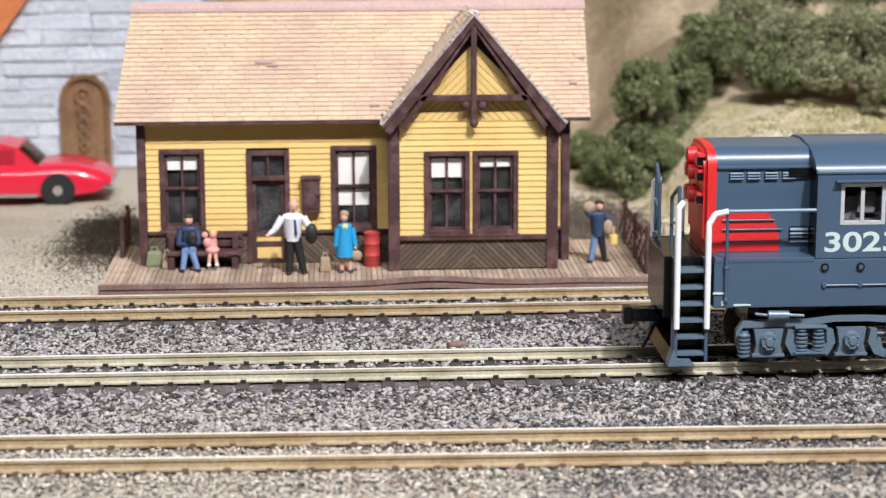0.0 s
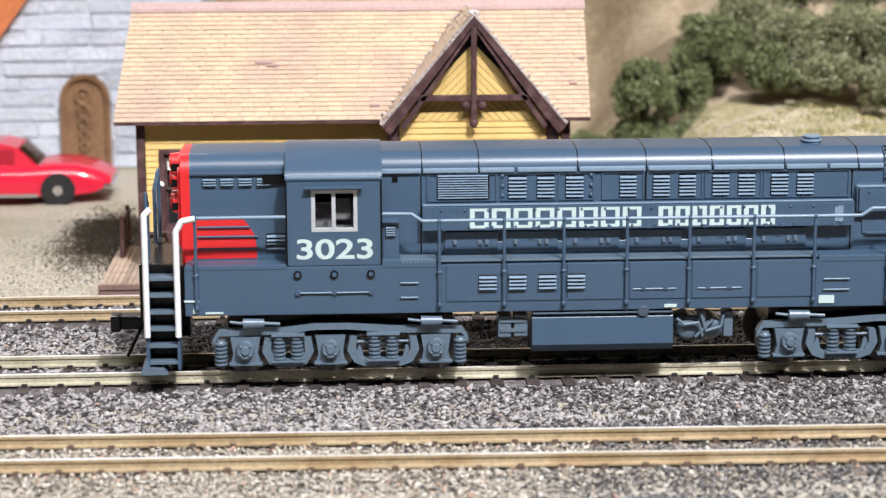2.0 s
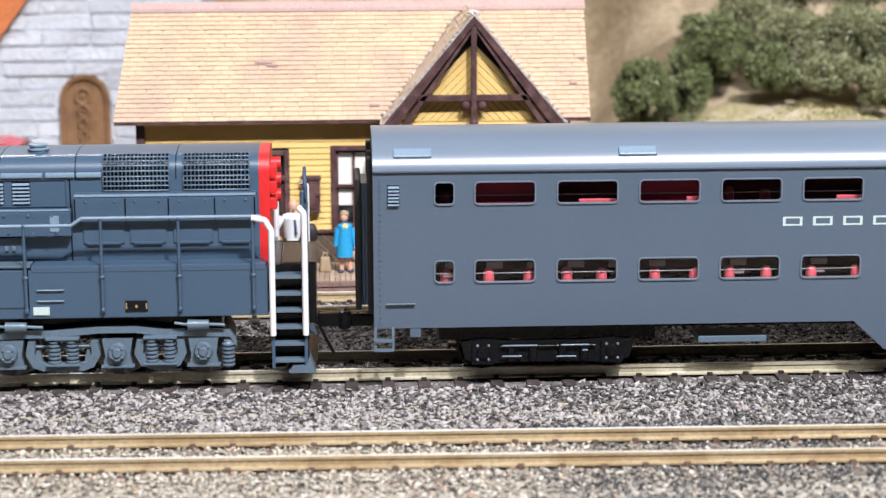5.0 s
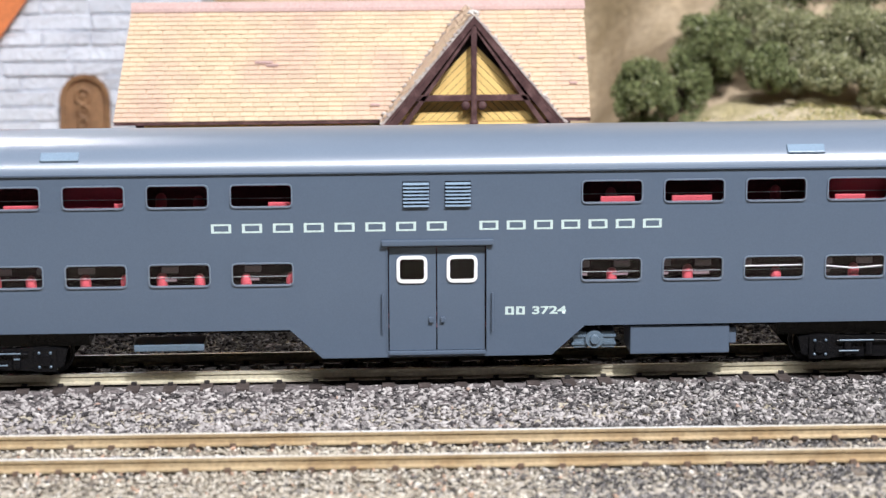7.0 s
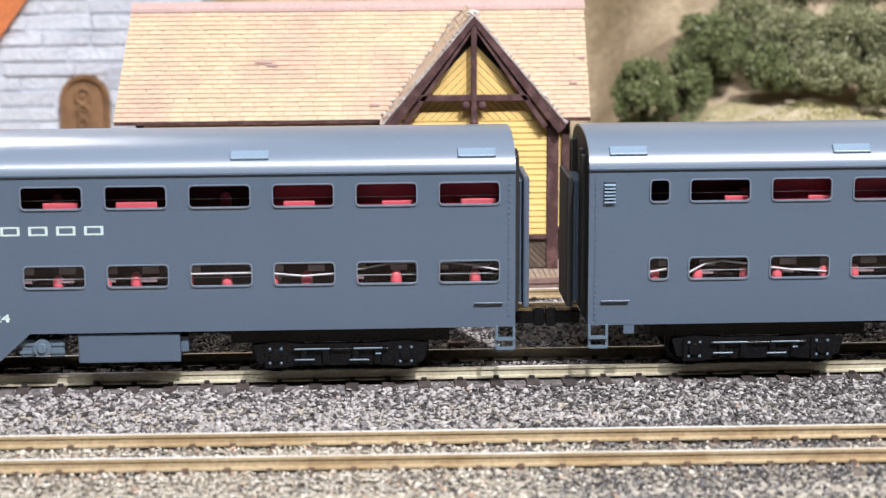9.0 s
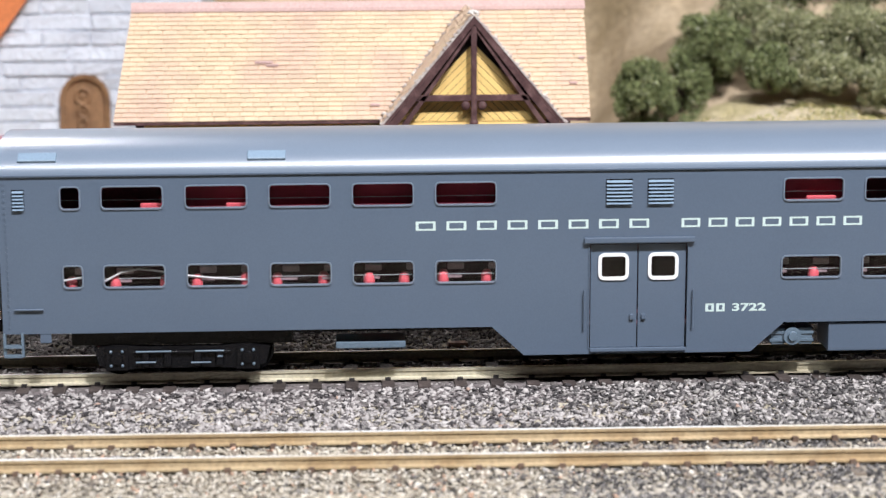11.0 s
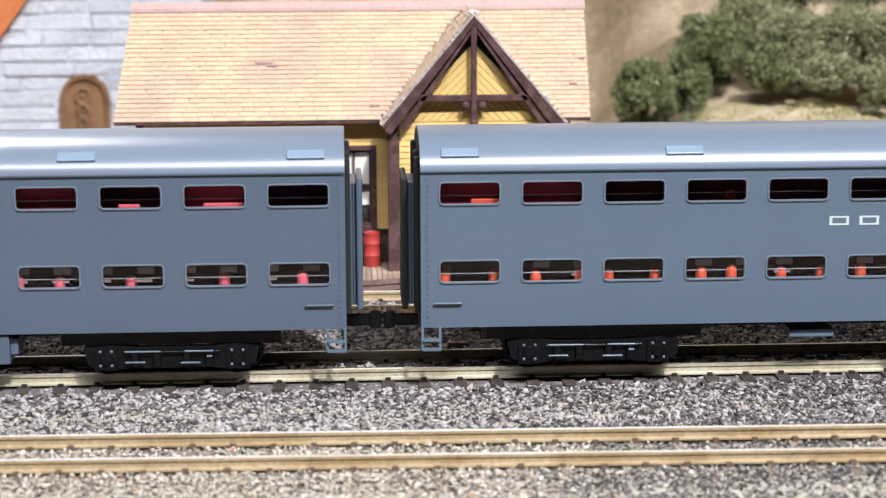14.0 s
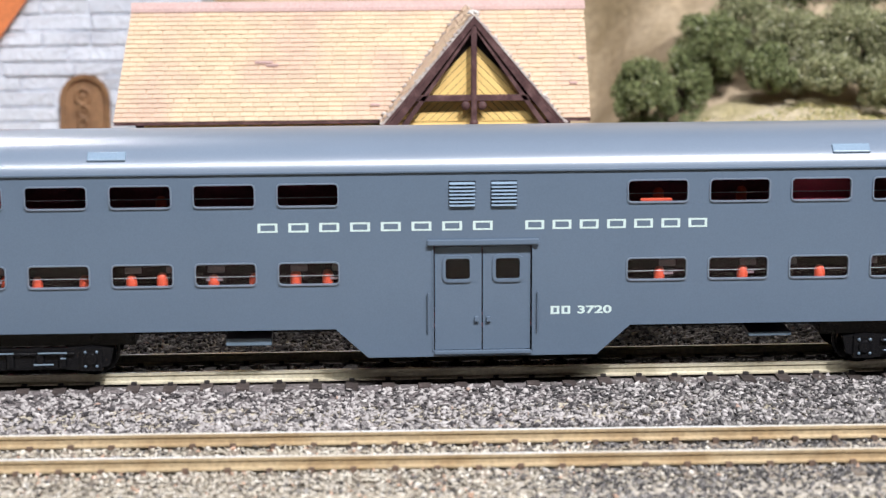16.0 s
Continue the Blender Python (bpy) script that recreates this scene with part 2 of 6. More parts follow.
def pipe(bm, pts, r, seg=8, mi=0):
    for a, b in zip(pts[:-1], pts[1:]):
        rod(bm, a, b, r, None, seg, mi)
    for c in pts[1:-1]:
        ball(bm, c, (r, r, r), mi, 6, 4)


def ball(bm, c, r, mi=0, u=12, v=8, tilt=None):
    m = Matrix.Translation(c) @ (tilt or Matrix()) @ Matrix.Diagonal((*r, 1))
    got = bmesh.ops.create_uvsphere(bm, u_segments=u, v_segments=v, radius=1, matrix=m)
    for vert in got["verts"]:
        for f in vert.link_faces:
            f.smooth, f.material_index = True, mi


def prism(bm, pts, axis, a, b, mi=0, smooth=False):
    """Extrudes a closed outline. axis 'x': points are (y, z); 'y': (x, z); 'z': (x, y)."""
    place = {"x": lambda p, t: (t, p[0], p[1]), "y": lambda p, t: (p[0], t, p[1]), "z": lambda p, t: (p[0], p[1], t)}[axis]
    ra, rb = [bm.verts.new(place(p, a)) for p in pts], [bm.verts.new(place(p, b)) for p in pts]
    n = len(pts)
    for i in range(n):
        f = bm.faces.new((ra[i], ra[(i + 1) % n], rb[(i + 1) % n], rb[i]))
        f.material_index, f.smooth = mi, smooth
    bm.faces.new(ra[::-1]).material_index = mi
    bm.faces.new(rb).material_index = mi


def lathe(bm, c, prof, axis="z", seg=14, mi=0):
    """Turns (radius, height) pairs about an upright axis, or one along y, through c."""
    rings = []
    for r, h in prof:
        rg = []
        for i in range(seg):
            a = 2 * math.pi * i / seg
            p = (r * math.cos(a), r * math.sin(a), h) if axis == "z" else (r * math.cos(a), h, r * math.sin(a))
            rg.append(bm.verts.new(Vector(c) + Vector(p)))
        rings.append(rg)
    for a, b in zip(rings[:-1], rings[1:]):
        for i in range(seg):
            f = bm.faces.new((a[i], a[(i + 1) % seg], b[(i + 1) % seg], b[i]))
            f.material_index, f.smooth = mi, True
    bm.faces.new(rings[0][::-1]).material_index = mi
    bm.faces.new(rings[-1]).material_index = mi


def rrect(x0, x1, z0, z1, r, k=4):
    out = []
    for cx, cz, a0 in ((x1 - r, z1 - r, 0), (x0 + r, z1 - r, 90), (x0 + r, z0 + r, 180), (x1 - r, z0 + r, 270)):
        for i in range(k + 1):
            a = radians(a0 + 90 * i / k)
            out.append((cx + r * math.cos(a), cz + r * math.sin(a)))
    return out


def ring(bm, x0, x1, z0, z1, r, w, y0, y1, mi=0):
    """An upright rounded frame of width w between y0 (front) and y1."""
    o, i = rrect(x0 - w, x1 + w, z0 - w, z1 + w, r + w), rrect(x0, x1, z0, z1, r)
    n = len(o)
    of, jf = [bm.verts.new((p[0], y0, p[1])) for p in o], [bm.verts.new((p[0], y0, p[1])) for p in i]
    ob_, jb = [bm.verts.new((p[0], y1, p[1])) for p in o], [bm.verts.new((p[0], y1, p[1])) for p in i]
    for k in range(n):
        j = (k + 1) % n
        for q in ((of[k], jf[k], jf[j], of[j]), (ob_[k], of[k], of[j], ob_[j]), (jf[k], jb[k], jb[j], jf[j])):
            bm.faces.new(q).material_index = mi


def holed(bm, x0, x1, z0, z1, holes, y0, y1, mi=0):
    """An upright sheet from y0 (front) to y1 with square holes (x0, x1, z0, z1) through it."""
    xs = sorted({x0, x1, *[h[0] for h in holes], *[h[1] for h in holes]})
    zs = sorted({z0, z1, *[h[2] for h in holes], *[h[3] for h in holes]})
    solid = lambda i, j: 0 <= i < len(xs) - 1 and 0 <= j < len(zs) - 1 and not any(
        h[0] < (xs[i] + xs[i + 1]) / 2 < h[1] and h[2] < (zs[j] + zs[j + 1]) / 2 < h[3] for h in holes)
    memo = {}

    def v(i, j, y):
        if (i, j, y) not in memo:
            memo[i, j, y] = bm.verts.new((xs[i], y, zs[j]))
        return memo[i, j, y]

    for i in range(len(xs) - 1):
        for j in range(len(zs) - 1):
            if not solid(i, j):
                continue
            bm.faces.new((v(i, j, y0), v(i + 1, j, y0), v(i + 1, j + 1, y0), v(i, j + 1, y0))).material_index = mi
            bm.faces.new((v(i, j, y1), v(i, j + 1, y1), v(i + 1, j + 1, y1), v(i + 1, j, y1))).material_index = mi
            for di, dj, a, b in ((-1, 0, (i, j), (i, j + 1)), (1, 0, (i + 1, j + 1), (i + 1, j)), (0, -1, (i + 1, j), (i, j)), (0, 1, (i, j + 1), (i + 1, j + 1))):
                if not solid(i + di, j + dj):
                    bm.faces.new((v(*a, y0), v(*b, y0), v(*b, y1), v(*a, y1))).material_index = mi


def mesh_of(name, bm, mats):
    bmesh.ops.transform(bm, matrix=Matrix.Scale(MM, 4), verts=bm.verts)
    bmesh.ops.recalc_face_normals(bm, faces=bm.faces)
    for e in bm.edges:      # rounded faces stay smooth, caps and corners stay crisp
        if len(e.link_faces) == 2:
            p, q = e.link_faces
            if (p.smooth or q.smooth) and (not (p.smooth and q.smooth) or e.calc_face_angle(0) > 1.2):
                e.smooth = False
    me = bpy.data.meshes.new(name)
    bm.to_mesh(me)
    bm.free()
    for m in mats if isinstance(mats, (list, tuple)) else [mats]:
        me.materials.append(M[m] if isinstance(m, str) else m)
    return me


def part(name, bm, mats, parent=None, label="", at=(0, 0, 0)):
    ob = new(name, mesh_of(name, bm, mats))
    ob.location = Vector(at) * MM
    if parent:
        ob.parent = parent
    if mats in ("glass", "glass_station"):
        ob.visible_shadow = False
    return tagged(ob, label)


def clone(ob, at, parent=None):
    o = new(ob.name.split(".")[0], ob.data)
    o.location = Vector(at) * MM
    o.parent = parent or ob.parent
    return o


def thing(name, label, category, group="", at=(0, 0, 0), kind=""):
    e = new(name)
    e.empty_display_size = 0.01
    e.location = Vector(at) * MM
    return tagged(e, label, category, group, kind)


def B():
    return bmesh.new()


def lettering(name, text, x, z, y, height, width, mat, parent, depth=0.12, bold=0.0):
    """Built-in font, set upright and facing the viewer, squeezed to the width and height given."""
    cu = bpy.data.curves.new(name, "FONT")
    cu.body, cu.extrude, cu.offset = text, 0.0, bold
    tmp = new(name + "_source", cu)
    me = bpy.data.meshes.new_from_object(tmp.evaluated_get(bpy.context.evaluated_depsgraph_get()))
    bpy.data.objects.remove(tmp)
    co = np.empty(len(me.vertices) * 3)
    me.vertices.foreach_get("co", co)
    co = co.reshape(-1, 3)
    lo, hi = co.min(0), co.max(0)
    out = np.zeros_like(co)
    out[:, 0] = (x + (co[:, 0] - lo[0]) / (hi[0] - lo[0]) * width) * MM
    out[:, 2] = (z + (co[:, 1] - lo[1]) / (hi[1] - lo[1]) * height) * MM
    out[:, 1] = y * MM
    me.vertices.foreach_set("co", out.ravel())
    me.materials.clear()
    me.materials.append(M[mat])
    me.update()
    ob = new(name, me)
    ob.parent = parent
    return ob


def letter_blocks(name, parent, y, z, h, spans, mat="letter", w=0.45):
    """Illegible company lettering: one plain hollow block for each letter."""
    for x0, x1 in spans:
        bm = B()
        t = w
        o = [bm.verts.new((a, y, b)) for a, b in ((x0, z), (x1, z), (x1, z + h), (x0, z + h))]
        i = [bm.verts.new((a, y, b)) for a, b in ((x0 + t * 1.3, z + t * 0.8), (x1 - t * 1.2, z + t * 0.8), (x1 - t * 1.2, z + h - t * 0.8), (x0 + t * 1.3, z + h - t * 0.8))]
        for k in range(4):
            bm.faces.new((o[k], o[(k + 1) % 4], i[(k + 1) % 4], i[k]))
        part(name, bm, mat, parent)


# ---- room and baseboard ----
def room():
    def slab(name, x0, x1, y0, y1, z0, z1, mat, label):
        bm = B()
        box(bm, x0, x1, y0, y1, z0, z1)
        return tagged(part(name, bm, mat), label, name.split("_")[0], kind="structure")
    slab("floor", -3000, 3000, -3000, 2600, -1160, -1100, "carpet", "dark grey carpet of the exhibition room")
    slab("ceiling", -3000, 3000, -3000, 2600, 1400, 1460, "ceilpaint", "dark painted ceiling of the room")
    slab("wall_north", -3000, 3000, 2600, 2660, -1100, 1400, "wallpaint", "plain dark room wall")
    slab("wall_south", -3000, 3000, -3060, -3000, -1100, 1400, "wallpaint", "plain dark room wall")
    slab("wall_west", -3060, -3000, -3000, 2600, -1100, 1400, "wallpaint", "plain dark room wall")
    slab("wall_east", 3000, 3060, -3000, 2600, -1100, 1400, "wallpaint", "plain dark room wall")


room()


def smooth(a, b, t):
    t = min(1, max(0, (t - a) / (b - a)))
    return t * t * (3 - 2 * t)


def terrain(x, y):
    """Height of the scenery, mm."""
    n = noise.noise(Vector((x, y, 0)) * 0.03) * 3 + noise.noise(Vector((x, y, 7)) * 0.12) * 1.0
    z = -4.2 + 0.25 * n * smooth(545, 600, y) + 0.15 * noise.noise(Vector((x, y, 3)) * 0.5)
    crest = 640 + 12 * math.sin(x * 0.02) + 40 * (1 - smooth(105, 150, x))
    bank = smooth(96, 132, x) * (28.5 + 2.0 * math.sin(x * 0.05)) * smooth(crest - 55, crest + 12, y)
    bank += smooth(88, 140, x) * smooth(20, 40, bank) * n * 0.5
    hill = smooth(830, 1120, y) * 300 + smooth(800, 850, y) * n * 2.5
    rise = smooth(100, 180, x) * smooth(690, 900, y) * 45
    bank += smooth(8, 24, bank) * (noise.noise(Vector((x, y, 21)) * 0.09) * 2.2 + noise.noise(Vector((x, y, 33)) * 0.22) * 1.2)
    return z + bank + n * 0.4 * smooth(80, 100, x) * smooth(570, 600, y) + hill + rise


def ground():
    bm = B()
    xs = [-1300, -1000, -700, -450, -300] + list(range(-220, 330, 5)) + [360, 420, 520, 700, 950, 1300, 1500]
    ys = [255, 300, 340] + list(range(360, 570, 12)) + list(range(572, 800, 5)) + list(range(800, 1160, 12)) + [1200, 1300]
    grid = [[bm.verts.new((x, y, terrain(x, y))) for y in ys] for x in xs]
    for i in range(len(xs) - 1):
        for j in range(len(ys) - 1):
            f = bm.faces.new((grid[i][j], grid[i + 1][j], grid[i + 1][j + 1], grid[i][j + 1]))
            f.smooth = True
            f.material_index = 2 if ys[j] > 800 or (xs[i] > 80 and ys[j] > 715) else 1 if ys[j] > 590 and xs[i] > 80 else 0
    tagged(part("ground", bm, ["ground", "bank", "hill"]), "sandy modelled ground rising into a bare tan hillside", "ground", kind="structure")
    bm = B()
    box(bm, -1300, 1500, 250, 1300, -1100, -9)
    tagged(part("baseboard", bm, "oak"), "brown wooden plinth carrying the model railway", "baseboard", kind="structure")


ground()

# track centre lines: y at x = 0, and the slope across the plan
NEAR, MID, FAR = (398.0, -0.0176), (464.85, 0.0), (529.2, 0.0074)


def grains(name, mat, label, spots, size, seed):
    """Loose stones as squashed octahedra: spots are (x, y, z)."""
    rs = np.random.RandomState(seed)
    base = np.array([(1, 0, 0), (-1, 0, 0), (0, 1, 0), (0, -1, 0), (0, 0, 1), (0, 0, -1)], float)
    tri = np.array([(0, 2, 4), (2, 1, 4), (1, 3, 4), (3, 0, 4), (2, 0, 5), (1, 2, 5), (3, 1, 5), (0, 3, 5)])
    n = len(spots)
    q = rs.normal(size=(n, 4))
    q /= np.linalg.norm(q, axis=1)[:, None]
    w, x, y, z = q.T
    R = np.stack([1 - 2 * (y * y + z * z), 2 * (x * y - z * w), 2 * (x * z + y * w), 2 * (x * y + z * w), 1 - 2 * (x * x + z * z), 2 * (y * z - x * w), 2 * (x * z - y * w), 2 * (y * z + x * w), 1 - 2 * (x * x + y * y)], -1).reshape(n, 3, 3)
    s = size * rs.uniform(0.55, 1.35, (n, 1, 1)) * rs.uniform(0.6, 1.2, (n, 6, 1))
    chip = base[None] * np.stack([rs.uniform(1.05, 1.75, n), rs.uniform(0.75, 1.15, n), rs.uniform(0.45, 0.75, n)], 1)[:, None, :]
    pts = np.einsum("nij,nkj->nki", R, chip) * s * rs.uniform(0.6, 1.1, (n, 1, 3)) * np.array([1.12, 1.0, 0.75]) + np.asarray(spots)[:, None, :]
    co = (pts.reshape(-1, 3) * MM)
    faces = (tri[None] + 6 * np.arange(n)[:, None, None]).reshape(-1, 3)
    me = bpy.data.meshes.new(name)
    me.vertices.add(len(co))
    me.vertices.foreach_set("co", co.ravel())
    me.loops.add(len(faces) * 3)
    me.loops.foreach_set("vertex_index", faces.ravel())
    me.polygons.add(len(faces))
    me.polygons.foreach_set("loop_start", np.arange(len(faces)) * 3)
    me.update(calc_edges=True)
    me.materials.append(M[mat])
    return tagged(new(name, me), label, "gravel", kind="stuff")


def ballast():
    rs = np.random.RandomState(4)
    for (yc, sl), z in ((NEAR, -3.6), (MID, -3.3), (FAR, -3.3)):
        bm = B()
        prof = [(-30, -5), (-24, -3.9), (-14, z + 0.1), (14, z + 0.1), (24, -3.9), (30, -5)]
        ra = [bm.verts.new((-1290, yc - 1290 * sl + p[0], p[1])) for p in prof]
        rb = [bm.verts.new((1490, yc + 1490 * sl + p[0], p[1])) for p in prof]
        for i in range(5):
            bm.faces.new((ra[i], ra[i + 1], rb[i + 1], rb[i]))
        tagged(part("track_bed", bm, "bed_sand" if yc < 420 else "bed"), "grey ballast bed beneath a model track", "track bed", kind="structure")

    def field(n, y0, y1, keep=lambda x, y: True, z=lambda x, y: -3.5):
        x, y = rs.uniform(-105, 165, n), rs.uniform(y0, y1, n)
        return [(a, b, z(a, b) + rs.uniform(-0.25, 0.35)) for a, b in zip(x, y) if keep(a, b)]

    def height(x, y):
        d = min(abs(y - yc - sl * x) for yc, sl in (NEAR, MID, FAR))
        if 9.5 < abs(y - MID[0]) < 15.5 or -15.5 < y - FAR[0] - FAR[1] * x < -9.5:
            return -3.75
        return -3.05 if d < 14 else -3.05 - 0.9 * smooth(14, 26, d)

    def clear(x, y):
        """Keeps stones off the rails and thins them between the rails."""
        for yc, sl in (NEAR, MID, FAR):
            d = abs(y - yc - sl * x)
            if abs(d - 8.25) < 1.3:
                return False
            if d < 8 and rs.rand() < 0.25:
                return False
        return True
    grains("ballast", "ballast", "loose grey and white crushed ballast between the tracks", field(40000, 418, 547, clear, height), 0.88, 11)
    dirty = lambda x, y: clear(x, y) and rs.rand() < 0.75 * smooth(15, 110, x + 30 * noise.noise(Vector((x, y, 9)) * 0.05))
    grains("ballast", "ballast_dark", "darker soiled ballast along the running track", field(16000, 416, 470, dirty, lambda x, y: height(x, y) + 0.3), 0.75, 17)
    near = lambda x, y: clear(x, y) and rs.rand() < (0.12 + 0.8 * smooth(0, 75, x) + 0.5 * noise.noise(Vector((x, y, 0)) * 0.06))
    grains("ballast", "ballast_dark", "mixed grey ballast and dust beside the front track", field(30000, 362, 420, near, height), 0.55, 12)
    pale = lambda x, y: clear(x, y) and rs.rand() < 1.0 - 0.88 * smooth(12, 75, x + 25 * noise.noise(Vector((x, y, 5)) * 0.04))
    grains("grit", "sandgrain", "pale sandy grit on the ground before the front track", field(20000, 360, 412, pale, lambda x, y: height(x, y) + 0.15), 0.6, 13)
    bank = [(x, y, terrain(x, y) + 0.05) for x, y in zip(rs.uniform(92, 215, 9000), rs.uniform(575, 680, 9000))]
    grains("scree", "sandgrain", "loose sandy scree on the bank", bank[:6000], 0.42, 15)
    for cx, cy, sx, sy, n in ((-76, 634, 6, 20, 15000), (86, 640, 9, 26, 20000)):
        dirt = [(x, y, terrain(x, y) + 0.1) for x, y in zip(rs.normal(cx, sx, n), rs.normal(cy, sy, n)) if y > 607 or x < -68 or x > 89]
        grains("soil", "soil", "dark brown soil scattered beside the platform", dirt, 0.4, 16 if cx < 0 else 18)
    grains("grit", "sandgrain", "sandy grit beside the platform", [(x, y, terrain(x, y) + 0.1) for x, y in zip(rs.uniform(-120, -60, 5000), rs.uniform(543, 640, 5000))], 0.4, 14)


ballast()


def grass():
    """Straw-coloured turf on the crest of the bank."""
    rs = np.random.RandomState(23)
    co = []
    while len(co) < 6000 * 3:
        x, y = rs.uniform(108, 240), rs.uniform(628, 700)
        if rs.rand() > 0.22 + 1.1 * noise.noise(Vector((x, y, 2)) * 0.07) + 0.25 * smooth(130, 170, x):
            continue
        z, a, h = terrain(x, y) - 0.1, rs.uniform(0, 6.28), rs.uniform(0.7, 2.0)
        dx, dy = math.cos(a) * 0.28, math.sin(a) * 0.28
        co += [(x - dx, y - dy, z), (x + dx, y + dy, z), (x + rs.normal() * 0.6, y + rs.normal() * 0.6, z + h)]
    me = bpy.data.meshes.new("grass")
    me.from_pydata([(a * MM, b * MM, c * MM) for a, b, c in co], [], [(3 * i, 3 * i + 1, 3 * i + 2) for i in range(len(co) // 3)])
    me.materials.append(M["straw"])
    tagged(new("grass", me), "short straw and green turf along the top of the bank", "grass", kind="stuff")


grass()


def track(name, line, side, label, mats=("tie", "spike"), sink=0.0):
    yc, sl = line
    t = thing(name, label, "railway track", "parallel tracks", (0, yc, 0))
    t.rotation_euler = (0, 0, math.atan(sl))
    for s in (-8.65, 7.85):
        bm = B()
        prof = [(-1.4, -2.5), (1.4, -2.5), (1.4, -2.2), (0.35, -1.9), (0.3, -0.85), (0.62, -0.65), (0.62, -0.1), (0.5, -0.02), (-0.5, -0.02), (-0.62, -0.1), (-0.62, -0.65), (-0.3, -0.85), (-0.35, -1.9), (-1.4, -2.2)]
        prism(bm, [(a + s + 0.4, b) for a, b in prof], "x", -1280, 1480)
        rail = part("rail", bm, side, t)
        bm = B()
        box(bm, -1280, 1480, s - 0.1, s + 0.9, -0.02, 0.0)
        part("rail_head", bm, "railtop", rail, "worn running surface, its glare put into a pale colour")
    bm = B()
    box(bm, -1.45, 1.45, -15.5, 15.5, -4.4, -2.55 - sink, 0)
    for s in (-8.25, 8.25):
        for d in (-1.75, 1.75):
            box(bm, -0.62, 0.62, s + d - 0.5, s + d + 0.5, -3.0, -1.9, 1)
    first = part("tie", bm, list(mats), t, at=(-1275, 0, 0))
    for i in range(1, 328):
        clone(first, (-1275 + i * 8.4, 0.25 * math.sin(i * 2.3), 0.12 * math.sin(i * 1.7)), t)
    return t


track("railway_track", NEAR, "brass", "brass-coloured model rails on buried dark ties in sandy ballast", ("tie_dusty", "spike_rust"), 0.45)
track("railway_track", MID, "nickel", "tarnished nickel rails on dark ties carrying the train")
track("railway_track", FAR, "brass", "brass-coloured rails running beside the station platform", ("tie", "spike"), 0.2)


# ---- station ----
YW, YB = 577.2, 564.8     # fronts of main wall and bay
ZP = -0.25                # platform top


def sash_window(parent, x0, x1, z0, z1, y, blind_top, panes=2, open_low=0.0):
    """Outer size with casing. blind_top: share of the upper and lower sash covered by a pale blind."""
    w = thing_part("window", parent)
    c = 1.4
    bm = B()
    for a in ((x0, x0 + c, z0, z1), (x1 - c, x1, z0, z1), (x0 + c, x1 - c, z1 - c, z1), (x0 + c, x1 - c, z0, z0 + 1.0)):
        box(bm, a[0], a[1], y - 0.9, y + 0.7, a[2], a[3], 0, 0.12)
    box(bm, x0 - 0.5, x1 + 0.5, y - 1.5, y + 0.2, z0 - 0.6, z0, 0, 0.12)
    part("casing", bm, "brown", w)
    zm = (z0 + z1) / 2
    for a, b, yy, share in ((zm, z1 - c, y + 0.15, blind_top[0]), (z0 + 1.0, zm + 0.3, y + 0.75, blind_top[1])):
        bm = B()
        s = 0.75
        for q in ((x0 + c, x0 + c + s, a, b), (x1 - c - s, x1 - c, a, b), (x0 + c + s, x1 - c - s, b - s, b), (x0 + c + s, x1 - c - s, a, a + s)):
            box(bm, q[0], q[1], yy, yy + 0.6, q[2], q[3], 0)
        xm = (x0 + x1) / 2
        box(bm, xm - 0.35, xm + 0.35, yy + 0.05, yy + 0.55, a + s, b - s, 0)
        part("sash", bm, "brown", w)
        for p0, p1 in ((x0 + c + s, xm - 0.35), (xm + 0.35, x1 - c - s)):
            bm = B()
            box(bm, p0, p1, yy + 0.3, yy + 0.4, a + s, b - s)
            part("pane", bm, "glass_station", w)
        if share:
            bm = B()
            h = (b - a - 2 * s) * share
            box(bm, x0 + c + s, x1 - c - s, yy + 0.9, yy + 1.1, b - s - h, b - s)
            part("blind", bm, "blind", w, "pale half-drawn blind")
    # dark sheet close behind the glass stands in for the unlit room
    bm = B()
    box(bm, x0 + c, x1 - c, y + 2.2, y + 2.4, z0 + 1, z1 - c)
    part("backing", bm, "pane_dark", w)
    return w


def thing_part(name, parent):
    e = new(name)
    e.parent = parent
    e.empty_display_size = 0.005
    return e


def siding(parent, x0, x1, z0, z1, y, holes, pitch=1.72, mat="yellow"):
    """Lapped boards, cut round the openings; one object a board."""
    z = z0
    while z < z1 - 0.2:
        h = min(pitch, z1 - z)
        cuts = sorted([(a, b) for a, b, c, d in holes if c < z + h * 0.6 and d > z + h * 0.4])
        spans, at = [], x0
        for a, b in cuts:
            if a > at + 0.3:
                spans.append((at, a))
            at = max(at, b)
        if at < x1 - 0.3:
            spans.append((at, x1))
        for a, b in spans:
            bm = B()
            prism(bm, [(y, z + 0.05), (y - 0.42, z + 0.08), (y - 0.14, z + h), (y, z + h)], "x", a, b)
            part("clapboard", bm, mat, parent)
        z += pitch


